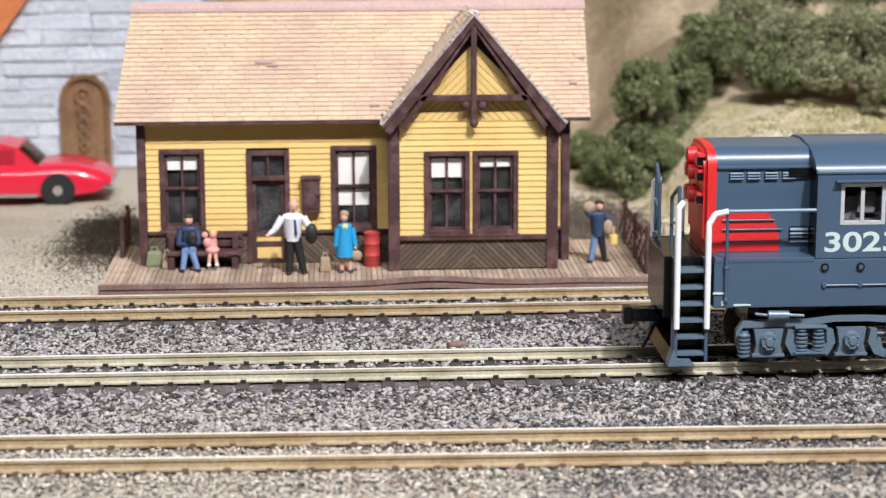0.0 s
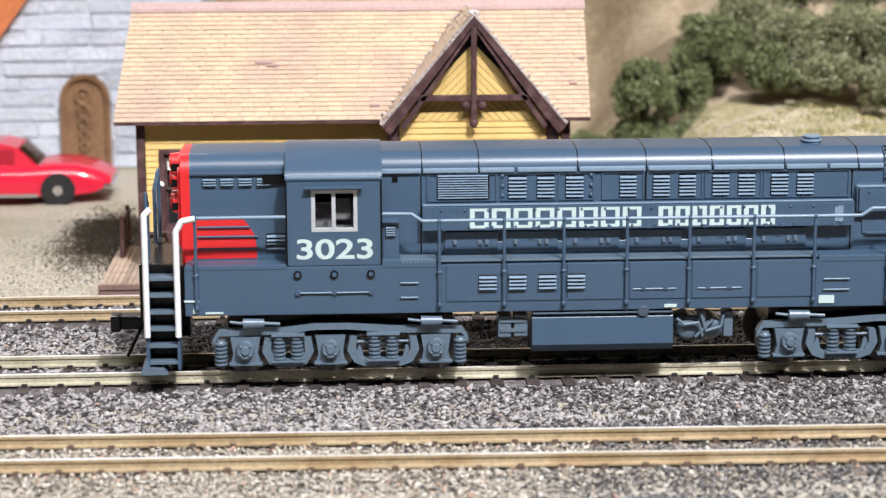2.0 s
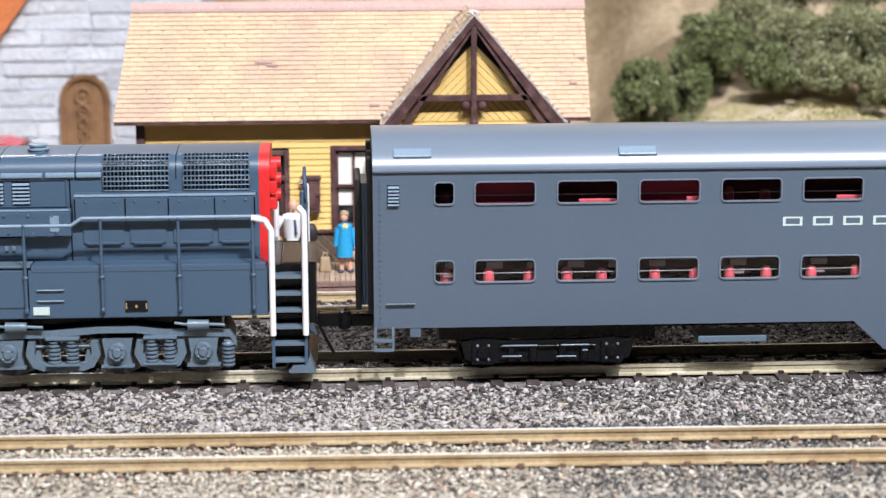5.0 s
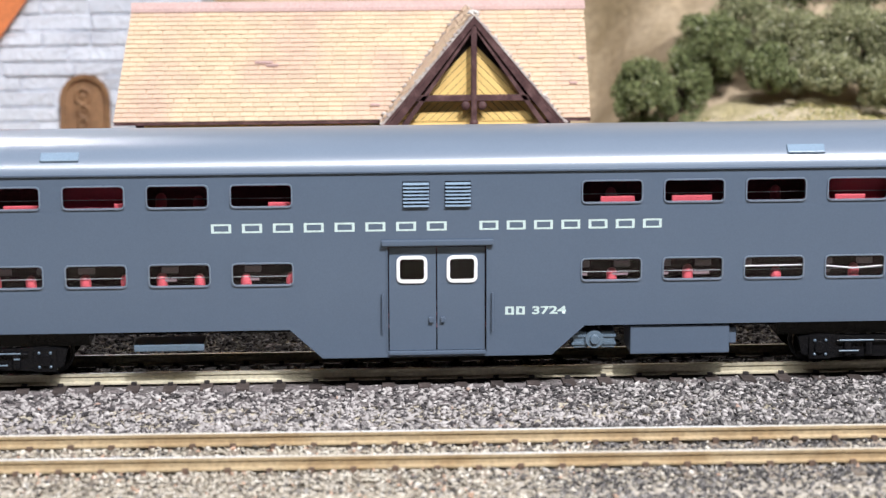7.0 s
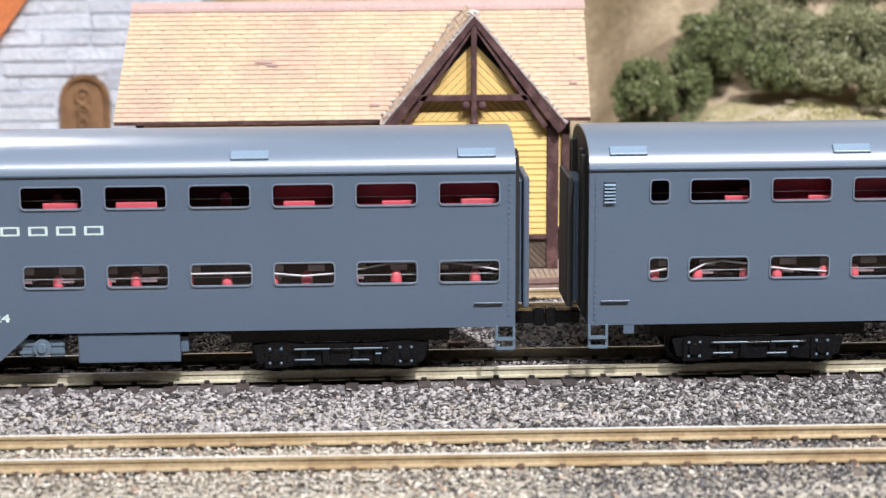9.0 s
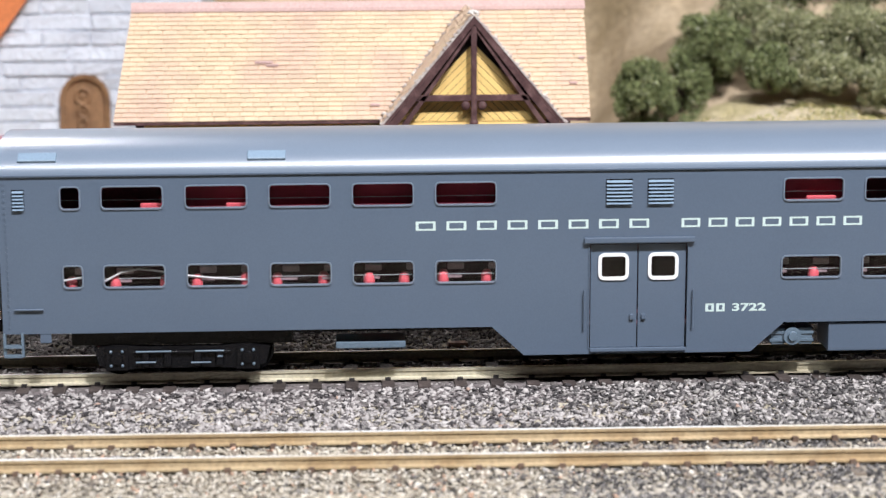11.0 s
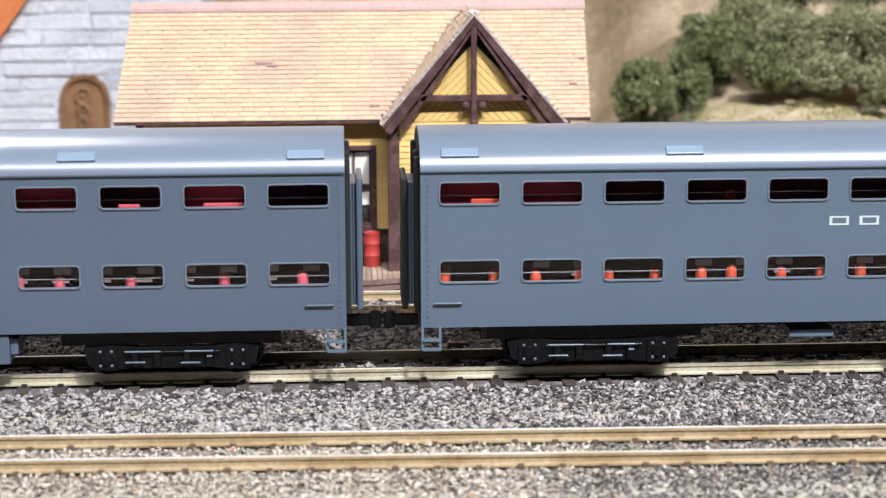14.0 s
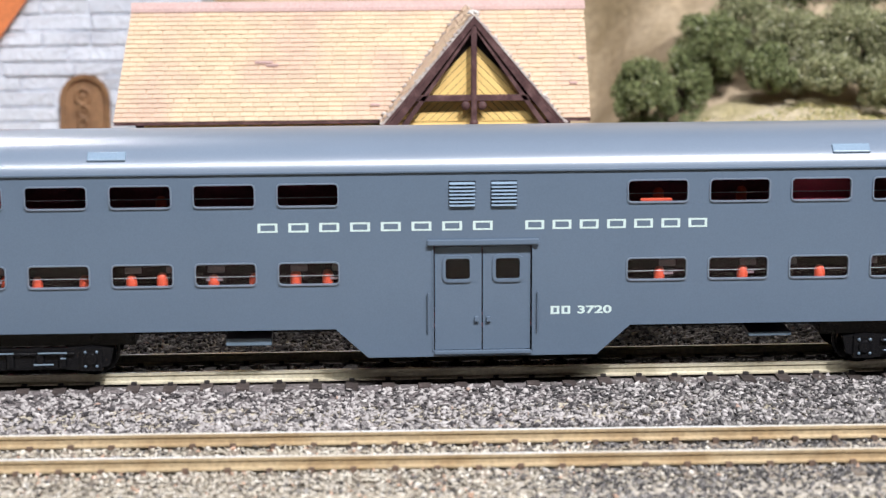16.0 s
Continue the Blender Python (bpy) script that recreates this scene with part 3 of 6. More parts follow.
def diagonal_boards(parent, x0, x1, z0, z1, y, xm, mat="wains", pitch=1.75):
    """Chevron boarding that falls away from xm on both sides, clipped to the panel."""
    for side in (-1, 1):
        lo, hi = (x0, xm) if side < 0 else (xm, x1)
        h = z1 - z0
        k = -h
        w = hi - lo
        if w < 1:
            continue
        while k < w:
            # a strip of slope one, clipped in x
            pts = []
            for a, b in ((k, 0), (k + pitch - 0.3, 0), (k + pitch - 0.3 + h, h), (k + h, h)):
                pts.append([a, b])
            def clip(poly, cx, keep):
                out = []
                for i in range(len(poly)):
                    p, q = poly[i], poly[(i + 1) % len(poly)]
                    ip, iq = keep(p[0]), keep(q[0])
                    if ip:
                        out.append(p)
                    if ip != iq:
                        t = (cx - p[0]) / (q[0] - p[0])
                        out.append([cx, p[1] + t * (q[1] - p[1])])
                return out
            poly = clip(pts, 0, lambda v: v >= 0)
            poly = clip(poly, w, lambda v: v <= w) if len(poly) > 2 else []
            if len(poly) > 2 and max(p[0] for p in poly) - min(p[0] for p in poly) > 0.3:
                bm = B()
                prism(bm, [((hi - p[0]) if side > 0 else (lo + p[0]), z0 + p[1]) for p in poly], "y", y - 0.3, y)
                part("diagonal_board", bm, mat, parent)
            k += pitch


def station():
    st = thing("station_building", "mustard yellow clapboard depot with maroon trim and tan shingle roof", "station")
    # walls
    w1, d1, w2 = (-52.2, -39.3, 10.0, 33.6), (-27.3, -14.9, -0.25, 33.0), (-3.0, 10.2, 9.6, 34.2)
    bm = B()
    ins = lambda h: (h[0] + 1, h[1] - 1, h[2] + 0.6 if h[2] > 1 else h[2], h[3] - 1)
    holed(bm, -57.5, 65.3, -0.25, 42.3, [ins(w1), ins(d1), ins(w2)], YW, YW + 2)
    wall = part("wall", bm, "gap", st)
    siding(wall, -56, 13.5, 9.6, 41.8, YW, [w1, d1, w2])
    diagonal_boards(wall, -56, -27.2, 0, 8.8, YW, -27.2)
    diagonal_boards(wall, -14.8, 13.5, 0, 8.8, YW, -14.8)
    siding(wall, 61.8, 64.5, 9.6, 41.8, YW, [])
    bm = B()
    for a, b in ((-56, -27.4), (-14.8, 13.5), (61.6, 64.5)):
        box(bm, a, b, YW - 1.1, YW, 8.7, 9.6, 0, 0.15)
    part("water_table", bm, "brown", wall)
    bm = B()
    for x in (-57.2, 65.3):
        holed(bm, YW, YW + 46, -0.25, 42.3, [], x - 1, x + 1)
    for v in bm.verts:
        v.co = Vector((v.co.y, v.co.x, v.co.z))
    for x in (-57.2, 65.3):
        prism(bm, [(YW, 42.3), (YW + 46, 42.3), (YW + 23, 66)], "x", x - 1, x + 1)
    part("end_wall", bm, "yellow", st)
    bm = B()
    box(bm, -58.5, 65.3, YW + 44, YW + 46, -0.25, 42.3)
    part("back_wall", bm, "yellow", st)
    for x, y in ((-57.3, YW - 0.6), (65.0, YW - 0.6)):
        bm = B()
        box(bm, x - 1.2, x + 1.2, y - 0.6, y + 2.5, -0.25, 42, 0, 0.15)
        part("corner_post", bm, "brown", st)
    # bay
    wl, wr = (23.4, 36.4, 10.3, 34.2), (37.2, 50.2, 10.3, 34.2)
    bm = B()
    holed(bm, 13.8, 61.2, -0.25, 42.3, [ins(wl), ins(wr)], YB, YB + 1.6)
    prism(bm, [(13.8, 42.3), (61.2, 42.3), (37.5, 70.5)], "y", YB, YB + 1.6)
    box(bm, 13.8, 15, YB + 1.6, YW, -0.25, 42.3)
    box(bm, 60, 61.2, YB + 1.6, YW, -0.25, 42.3)
    bay = part("bay", bm, "gap", st)
    siding(bay, 16.5, 58.2, 9.9, 42.9, YB, [wl, wr])
    diagonal_boards(bay, 16.4, 58.2, 0.2, 8.6, YB, 37.4)
    for k in range(14):      # diagonal gable boards
        for s in (-1, 1):
            a = 1.2 + k * 2.3
            z0 = 42.9
            # board rises toward the centre line
            u0, u1 = a, a + 2.1
            def zz(u, x):
                return z0 + max(0, (u - x)) * 1.0
            pts = [(0.6, zz(u0, 0.6)), (0.6, zz(u1, 0.6)), (min(u1, 22), z0), (min(u0, 22), z0)]
            lim = 42.9 + 26
            pts = [(x, min(z, lim - x * 1.19)) for x, z in pts]
            if u1 < 22:
                bm = B()
                prism(bm, [(37.5 + s * x, z) for x, z in pts], "y", YB - 0.3, YB)
                part("gable_board", bm, "yellow", bay)
    for x0, x1 in ((13.2, 16.4), (58.3, 61.6)):
        bm = B()
        box(bm, x0, x1, YB - 0.9, YB + 1.2, -0.25, 43, 0, 0.15)
        part("corner_post", bm, "brown", bay)
    bm = B()
    box(bm, 16.4, 58.3, YB - 1.3, YB, 8.6, 9.9, 0, 0.15)
    part("water_table", bm, "brown", bay)
    sash_window(st, *w1, YW, (0.45, 0.0))
    sash_window(st, *w2, YW, (1.0, 0.5))
    sash_window(st, *wl, YB, (0.62, 0.0))
    sash_window(st, *wr, YB, (0.3, 0.0))
    # door with transom
    dr = thing_part("door", st)
    x0, x1, _, z1 = d1
    bm = B()
    for a in ((x0, x0 + 1.5, -0.25, z1), (x1 - 1.5, x1, -0.25, z1), (x0 + 1.5, x1 - 1.5, z1 - 1.4, z1), (x0 + 1.5, x1 - 1.5, 24.3, 25.6)):
        box(bm, a[0], a[1], YW - 0.9, YW + 0.8, a[2], a[3], 0, 0.12)
    box(bm, x0 + 5.8, x0 + 6.6, YW - 0.2, YW + 0.6, 25.6, 31.6)
    part("casing", bm, "brown", dr)
    bm = B()
    holed(bm, x0 + 1.5, x1 - 1.5, -0.25, 24.3, [(x0 + 2.6, x1 - 2.6, 9.5, 23.0), (x0 + 2.6, x1 - 2.6, 6.2, 8.0), (x0 + 2.6, x1 - 2.6, 1.2, 5.0)], YW + 0.3, YW + 1.1)
    part("leaf", bm, "brown", dr)
    bm = B()
    box(bm, x0 + 2.6, x1 - 2.6, YW + 0.8, YW + 1.0, 1.2, 8.0)
    part("panel", bm, "yellow", dr)
    # dark sheet in place of door glass and the dim room behind
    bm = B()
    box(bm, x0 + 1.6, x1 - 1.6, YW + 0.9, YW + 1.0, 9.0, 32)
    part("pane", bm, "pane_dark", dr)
    # post box on the wall
    bm = B()
    box(bm, -11.4, -6.2, YW - 2.6, YW - 0.2, 14.8, 25.0, 0, 0.25)
    box(bm, -11.7, -5.9, YW - 3.0, YW - 0.2, 24.6, 25.7, 0, 0.25)
    box(bm, -11.0, -6.6, YW - 2.8, YW - 0.2, 16.2, 23.4, 0, 0.1)
    ball(bm, (-6.9, YW - 2.9, 20), (0.35, 0.3, 0.35), 0, 8, 6)
    part("wall_cabinet", bm, "brown", st)
    roof(st)
    return st


def roof(st):
    ye, ze, yr, zr = 572.5, 42.2, 601.0, 72.6
    xl = lambda t: -64.3 + 3.6 * t
    xr = lambda t: 71.6 + 1.0 * t
    bm = B()
    for sgn, off in ((1, 0), (-1, 0)):
        yy = lambda t: yr - sgn * (yr - ye) * (1 - t)
        top = [(xl(0), yy(0), ze), (xr(0), yy(0), ze), (xr(1), yr, zr), (xl(1), yr, zr)]
        a = [bm.verts.new(p) for p in top]
        b = [bm.verts.new((p[0], p[1], p[2] - 0.9)) for p in top]
        bm.faces.new(a).material_index = 1
        bm.faces.new(b[::-1])
        for i in range(4):
            bm.faces.new((a[i], a[(i + 1) % 4], b[(i + 1) % 4], b[i]))
    deck = part("roof", bm, ["brown", "felt"], st)
    slope = math.atan2(zr - ze, yr - ye)
    length = math.hypot(zr - ze, yr - ye)
    rows = 25
    pitch = (length - 0.8) / rows
    nrm = Vector((0, -math.sin(slope), math.cos(slope)))
    along = Vector((0, math.cos(slope), math.sin(slope)))
    rs = random.Random(3)
    gl, gr = 37.5 - 25.9, 37.5 + 25.9
    w = 4.1

    def tile(bm, x0, x1, s, lift=0.0):
        o = Vector((0, ye, ze)) + along * s
        q = [o - along * 0.25 + nrm * (0.5 + lift), o + along * (pitch + 0.3) + nrm * 0.12, o + along * (pitch + 0.3) + nrm * 0.02, o - along * 0.25 + nrm * 0.02]
        prism(bm, [(p.y, p.z) for p in q], "x", x0, x1)

    shared, made = {}, 0
    rest = B()
    for r in range(rows):
        t = r / rows
        x = xl(t) - (w / 2 if r % 2 else 0)
        half = 25.9 * (1 - t)
        while x < xr(t):
            a, b = max(x, xl(t)), min(x + w - 0.14, xr(t))
            x += w + rs.uniform(-0.35, 0.35)
            b = min(b, x - 0.26)
            spans = [(a, b)]
            if b > 37.5 - half and a < 37.5 + half:
                spans = [(a, min(b, 37.5 - half)), (max(a, 37.5 + half), b)]
            for a, b in spans:
                if b - a < 0.5:
                    continue
                if made < 290:
                    bm = B()
                    tile(bm, a, b, r * pitch, rs.uniform(0, 0.12))
                    part("shingle", bm, "shingle", deck)
                    made += 1
                else:
                    tile(rest, a, b, r * pitch, rs.uniform(0, 0.12))
    tagged(part("shingle_field", rest, "shingles", deck), kind="stuff")
    bm = B()
    prism(bm, [(yr - 2.4, zr - 1.6), (yr - 2.2, zr - 0.6), (yr, zr + 1.1), (yr + 2.2, zr - 0.6), (yr + 2.4, zr - 1.6)], "x", xl(1) - 0.3, xr(1) + 0.3)
    part("ridge_cap", bm, "ridge", deck)
    bm = B()
    box(bm, xl(0) + 0.2, gl, ye - 0.3, ye + 0.2, ze - 0.95, ze + 0.0, 0, 0.05)
    box(bm, gr, xr(0) - 0.2, ye - 0.3, ye + 0.2, ze - 0.95, ze + 0.0, 0, 0.05)
    part("eave_board", bm, "brown", deck)
    # gable over the bay
    yf, apex, foot, hw = 561.6, 72.4, 42.0, 25.7
    gable = thing_part("gable", st)
    for s in (-1, 1):
        bm = B()
        p = [(37.5, yf, apex), (37.5 + s * hw, yf, foot), (37.5 + s * hw, ye + 1, foot), (37.5, yr, apex)]
        a = [bm.verts.new(q) for q in p]
        b = [bm.verts.new((q[0], q[1], q[2] - 1.3)) for q in p]
        bm.faces.new(a)
        bm.faces.new(b)
        for i in range(4):
            bm.faces.new((a[i], a[(i + 1) % 4], b[(i + 1) % 4], b[i]))
        part("gable_roof", bm, "brown", gable)
        # rough shingles along the slope, chipped at the valley and the verge
        n = 26
        u = Vector((s * hw, 0, foot - apex))
        L = u.length
        u.normalize()
        nn = Vector((s * (apex - foot), 0, hw)).normalized()
        bm, bf = B(), B()
        for k in range(n):
            t0 = k / n
            o = Vector((37.5, 0, apex)) + u * (L * t0)
            back = yr - (yr - ye) * ((apex - o.z) / (apex - foot))
            y = yf - 0.2
            while y < back + 0.5:
                y1 = min(y + rs.uniform(2.6, 4.4), back + 0.8)
                rough = y1 > back - 0.8 or y < yf + 0.5
                tgt = bf if rough else bm
                l1 = 0.35 + rs.uniform(0, 0.35 if not rough else 0.9)
                q = [o + nn * 0.05, o + nn * 0.2, o + u * (L / n + 0.2) + nn * l1, o + u * (L / n + 0.2) + nn * 0.05]
                prism(tgt, [(v.x, v.z) for v in q], "y", y, y1 - 0.12)
                y = y1
        tagged(part("gable_shingle_field", bm, "shingles", gable), kind="stuff")
        tagged(part("chipped_edge", bf, "frayed", gable, "ragged grey chipped shingle edge"), kind="stuff")
        # barge boards: outer and inner
        for off, th, y0, y1, dx in ((1.0, 2.2, yf - 0.8, yf + 0.3, 0.0), (4.0, 1.5, yf - 0.2, yf + 1.2, 0.0)):
            bm = B()
            a = Vector((37.5, 0, apex)) - nn * off
            b = a + u * (L + (0.6 if off < 2 else -3.0))
            q = [(a.x, a.z), (b.x, b.z), ((b - nn * th).x, (b - nn * th).z), ((a - nn * th).x, (a - nn * th).z)]
            q = [(max(x, 37.5) if s > 0 else min(x, 37.5), z) for x, z in q]
            prism(bm, q, "y", y0, y1)
            part("barge_board", bm, "brown", gable)
    bm = B()
    box(bm, 19.6, 55.4, yf - 0.2, yf + 1.3, 48.7, 50.4, 0, 0.15)
    part("tie_beam", bm, "brown", gable)
    bm = B()
    box(bm, 36.6, 38.2, yf - 0.6, yf + 1.0, 43.5, 70, 0, 0.15)
    ball(bm, (37.4, yf + 0.2, 42.6), (1.25, 1.0, 1.5), 0, 10, 7)
    for s in (-1, 1):
        ball(bm, (37.4 + s * 2.3, yf + 0.2, 47.4), (1.35, 0.9, 1.35), 0, 10, 7)
    part("king_post", bm, "brown", gable)
    # splintered pale chips at the gable's peak and a torn shingle on the long slope
    bm = B()
    for k in range(34):
        f = 0.0 if k < 14 else rs.uniform(0.05, 0.95)
        sd = 1 if rs.random() < 0.7 else -1
        x, z = 37.5 + sd * f * hw + rs.uniform(-1.2, 1.2), apex - f * (apex - foot) + rs.uniform(0.2, 1.0)
        back = yr - (yr - ye) * f
        y = yf + rs.uniform(0, 6) if k < 14 else back - rs.uniform(0.3, 1.6)
        ball(bm, (x, y, z), (rs.uniform(0.4, 1.1), rs.uniform(0.4, 1.0), rs.uniform(0.25, 0.6)), 0, 5, 3, Matrix.Rotation(rs.uniform(-1, 1), 4, "Y"))
    tagged(part("splinter_field", bm, "splinter", gable, "pale splintered chips at the peak and valley"), kind="stuff")
    for x, t, w in ((-22.0, 0.50, 5.2), (-19.5, 0.475, 3.4), (70.6, 0.52, 1.8), (10.0, 0.13, 2.6), (67.5, 0.30, 2.2)):
        o = Vector((0, ye, ze)) + along * (length * t)
        q = [o + nrm * 0.5, o - along * 0.9 + nrm * 1.2, o - along * 1.2 + nrm * 0.95, o - along * 0.2 + nrm * 0.3]
        bm = B()
        prism(bm, [(p.y, p.z) for p in q], "x", x - w / 2, x + w / 2)
        part("torn_shingle", bm, "ridge", deck, "curled torn shingle")


station()


def platform():
    pl = thing("station_platform", "weathered plank platform with a warped stained fascia", "platform")
    bm = B()
    box(bm, -66.5, 86.5, 554.5, 606, -4.2, -0.9)
    part("base", bm, "gap", pl)
    n = 104
    for i in range(n):
        x0 = -67.5 + i * (154.5 / n)
        bm = B()
        box(bm, x0 + 0.07, x0 + 1.38, 552.9, 606 if x0 < -58 or x0 > 64 else 579, -0.85, -0.25 + 0.06 * math.sin(i * 3.7))
        part("plank", bm, "deck", pl)
    # fascia boards, bowed upward in the middle
    for z0, z1, y, amp in ((-1.9, -0.55, 552.2, 1.25), (-3.6, -2.15, 552.6, 0.9)):
        bm = B()
        k = 40
        ring_a = []
        for i in range(k + 1):
            x = -68 + 155 * i / k
            b = amp * math.exp(-((x - 25) / 14) ** 2) + 0.25 * math.exp(-((x - 66) / 9) ** 2)
            ring_a.append([bm.verts.new((x, yy, zz + b)) for yy, zz in ((y, z0), (y, z1), (y + 0.9, z1), (y + 0.9, z0))])
        for a, b in zip(ring_a[:-1], ring_a[1:]):
            for j in range(4):
                bm.faces.new((a[j], b[j], b[(j + 1) % 4], a[(j + 1) % 4]))
        bm.faces.new(ring_a[0])
        bm.faces.new(ring_a[-1][::-1])
        part("fascia", bm, "fascia", pl)


platform()


def fence(x, y0, y1, z, h, n, lean, label):
    f = thing("platform_fence", label, "fence", "fences")
    for i in range(n + 1):
        y = y0 + (y1 - y0) * i / n
        if i % 3 == 0:
            bm = B()
            rod(bm, (x, y, z), (x + lean * 0.1, y, z + h), 0.75, 0.65, 6)
            part("post", bm, "brown", f)
    for i in range(n):
        a, b = y0 + (y1 - y0) * i / n, y0 + (y1 - y0) * (i + 2) / n
        bm = B()
        rod(bm, (x, a, z + 1), (x, b, z + h * 0.8), 0.32, None, 5)
        part("lattice_slat", bm, "brown", f)
        bm = B()
        rod(bm, (x, b, z + 1), (x, a, z + h * 0.8), 0.32, None, 5)
        part("lattice_slat", bm, "brown", f)
    for zz in (0.8, h * 0.85):
        bm = B()
        rod(bm, (x, y0, z + zz), (x, y1, z + zz), 0.5, None, 6)
        part("rail", bm, "brown", f)


fence(86.0, 556, 606, ZP, 13.5, 7, 0, "maroon lattice fence closing the platform end")
fence(-64.8, 588, 606, ZP, 12.5, 3, 0, "maroon fence posts at the platform end")


def bench():
    b = thing("platform_bench", "maroon wooden bench with a slatted back against the wall", "bench")
    for z0, z1, y0, y1 in ((4.0, 4.9, 569.0, 574.5), (5.6, 7.3, 574.6, 575.2), (8.0, 9.9, 574.9, 575.5)):
        bm = B()
        box(bm, -50.5, -28.5, y0, y1, z0, z1, 0, 0.12)
        part("seat" if z0 == 4.0 else "back_slat", bm, "brown", b)
    for x in (-49, -30.8):
        bm = B()
        box(bm, x - 0.9, x + 0.9, 569.6, 571.2, ZP, 4.0)
        box(bm, x - 0.9, x + 0.9, 573.4, 575.0, ZP, 8.5)
        part("leg", bm, "brown", b)


bench()


def drum():
    d = thing("oil_drum", "red ribbed steel oil drum on the platform", "drum", at=(8.6, 571.6, ZP))
    bm = B()
    prof = [(0, 0), (2.2, 0), (2.3, 0.2), (2.3, 3.2), (2.45, 3.4), (2.3, 3.6), (2.3, 6.6), (2.45, 6.8), (2.3, 7.0), (2.3, 9.7), (2.4, 9.9), (2.2, 10.0), (2.1, 9.8), (0, 9.8)]
    k = 20
    rings = [[bm.verts.new((r * 1.02 * math.cos(2 * math.pi * i / k), r * math.sin(2 * math.pi * i / k), z)) for i in range(k)] for r, z in prof if r]
    for a, b in zip(rings[:-1], rings[1:]):
        for i in range(k):
            bm.faces.new((a[i], a[(i + 1) % k], b[(i + 1) % k], b[i])).smooth = True
    bm.faces.new(rings[-1])
    part("body", bm, "drum", d)


drum()


def luggage(name, label, x, y, w, h, d, mat):
    t = thing(name, label, "luggage", "bags on the platform", (x, y, ZP))
    bm = B()
    box(bm, -w / 2, w / 2, -d / 2, d / 2, 0, h, 0, min(w, h, d) * 0.3)
    for v in bm.verts:
        v.co.x *= 1 - 0.25 * v.co.z / h
    part("body", bm, mat, t)
    bm = B()
    pipe(bm, [(-w * 0.2, 0, h * 0.95), (-w * 0.15, 0, h * 1.25), (w * 0.15, 0, h * 1.25), (w * 0.2, 0, h * 0.95)], 0.22, 6)
    part("handle", bm, mat, t)


luggage("suitcase", "sage green suitcase by the bench", -54.2, 575.0, 5.2, 4.6, 2.6, "bag_green")
luggage("travel_bag", "small tan bag beside the bench", -50.4, 571.5, 3.0, 4.4, 2.0, "bag_tan")
luggage("travel_bag", "tan bag standing on the platform", -4.9, 564.5, 3.4, 4.4, 2.0, "bag_tan")


def figurine(name, label, x, y, turn, pieces, mats, size=1.07):
    """Painted miniature: one plain mesh of rounded pieces. ('b', centre, radii, colour) or ('r', a, b, r1, r2, colour)."""
    bm = B()
    for p in pieces:
        if p[0] == "b":
            ball(bm, p[1], p[2], p[3], 10, 7)
        else:
            rod(bm, p[1], p[2], p[3], p[4], 8, p[5])
    bmesh.ops.scale(bm, vec=(size, size, size), verts=bm.verts)
    ob = tagged(part(name, bm, mats, at=(x, y, ZP)), label, "figurine", "painted figurines")
    ob.rotation_euler = (0, 0, radians(turn))


# seen from -y, feet at z = 0
figurine("figurine", "painted standing figurine in white shirt holding a dark coat", -14.0, 562.6, 0, [
    ("r", (-1.0, 0, 0.4), (-0.7, 0.2, 9.0), 0.85, 1.35, 1), ("r", (2.6, 0.4, 0.4), (0.8, 0.2, 9.0), 0.8, 1.35, 1),
    ("b", (-1.1, -0.7, 0.4), (0.8, 1.4, 0.45), 1), ("b", (2.8, -0.2, 0.4), (0.9, 1.3, 0.45), 1),
    ("r", (0, 0.2, 8.4), (0.1, 0.1, 14.2), 1.9, 2.5, 0), ("b", (0.1, 0.1, 14.2), (2.9, 1.5, 1.2), 0), ("b", (0.3, -0.3, 17.1), (1.25, 1.35, 1.6), 2),
    ("r", (-2.4, 0, 14.3), (-4.2, -0.6, 11.4), 1.05, 0.85, 0), ("r", (-4.2, -0.6, 11.4), (-5.7, -1.0, 10.2), 0.8, 0.6, 0), ("b", (-6.1, -1.1, 9.9), (0.65, 0.5, 0.5), 2),
    ("r", (2.6, 0, 14.2), (4.2, -0.4, 11.6), 1.05, 0.8, 0), ("b", (4.6, -0.8, 10.2), (1.7, 1.2, 2.6), 1), ("r", (0.6, -2.3, 14.0), (0.9, -1.9, 10.2), 0.25, 0.4, 3)],
    ["shirt", "dark", "skin", "navy"], 1.15)
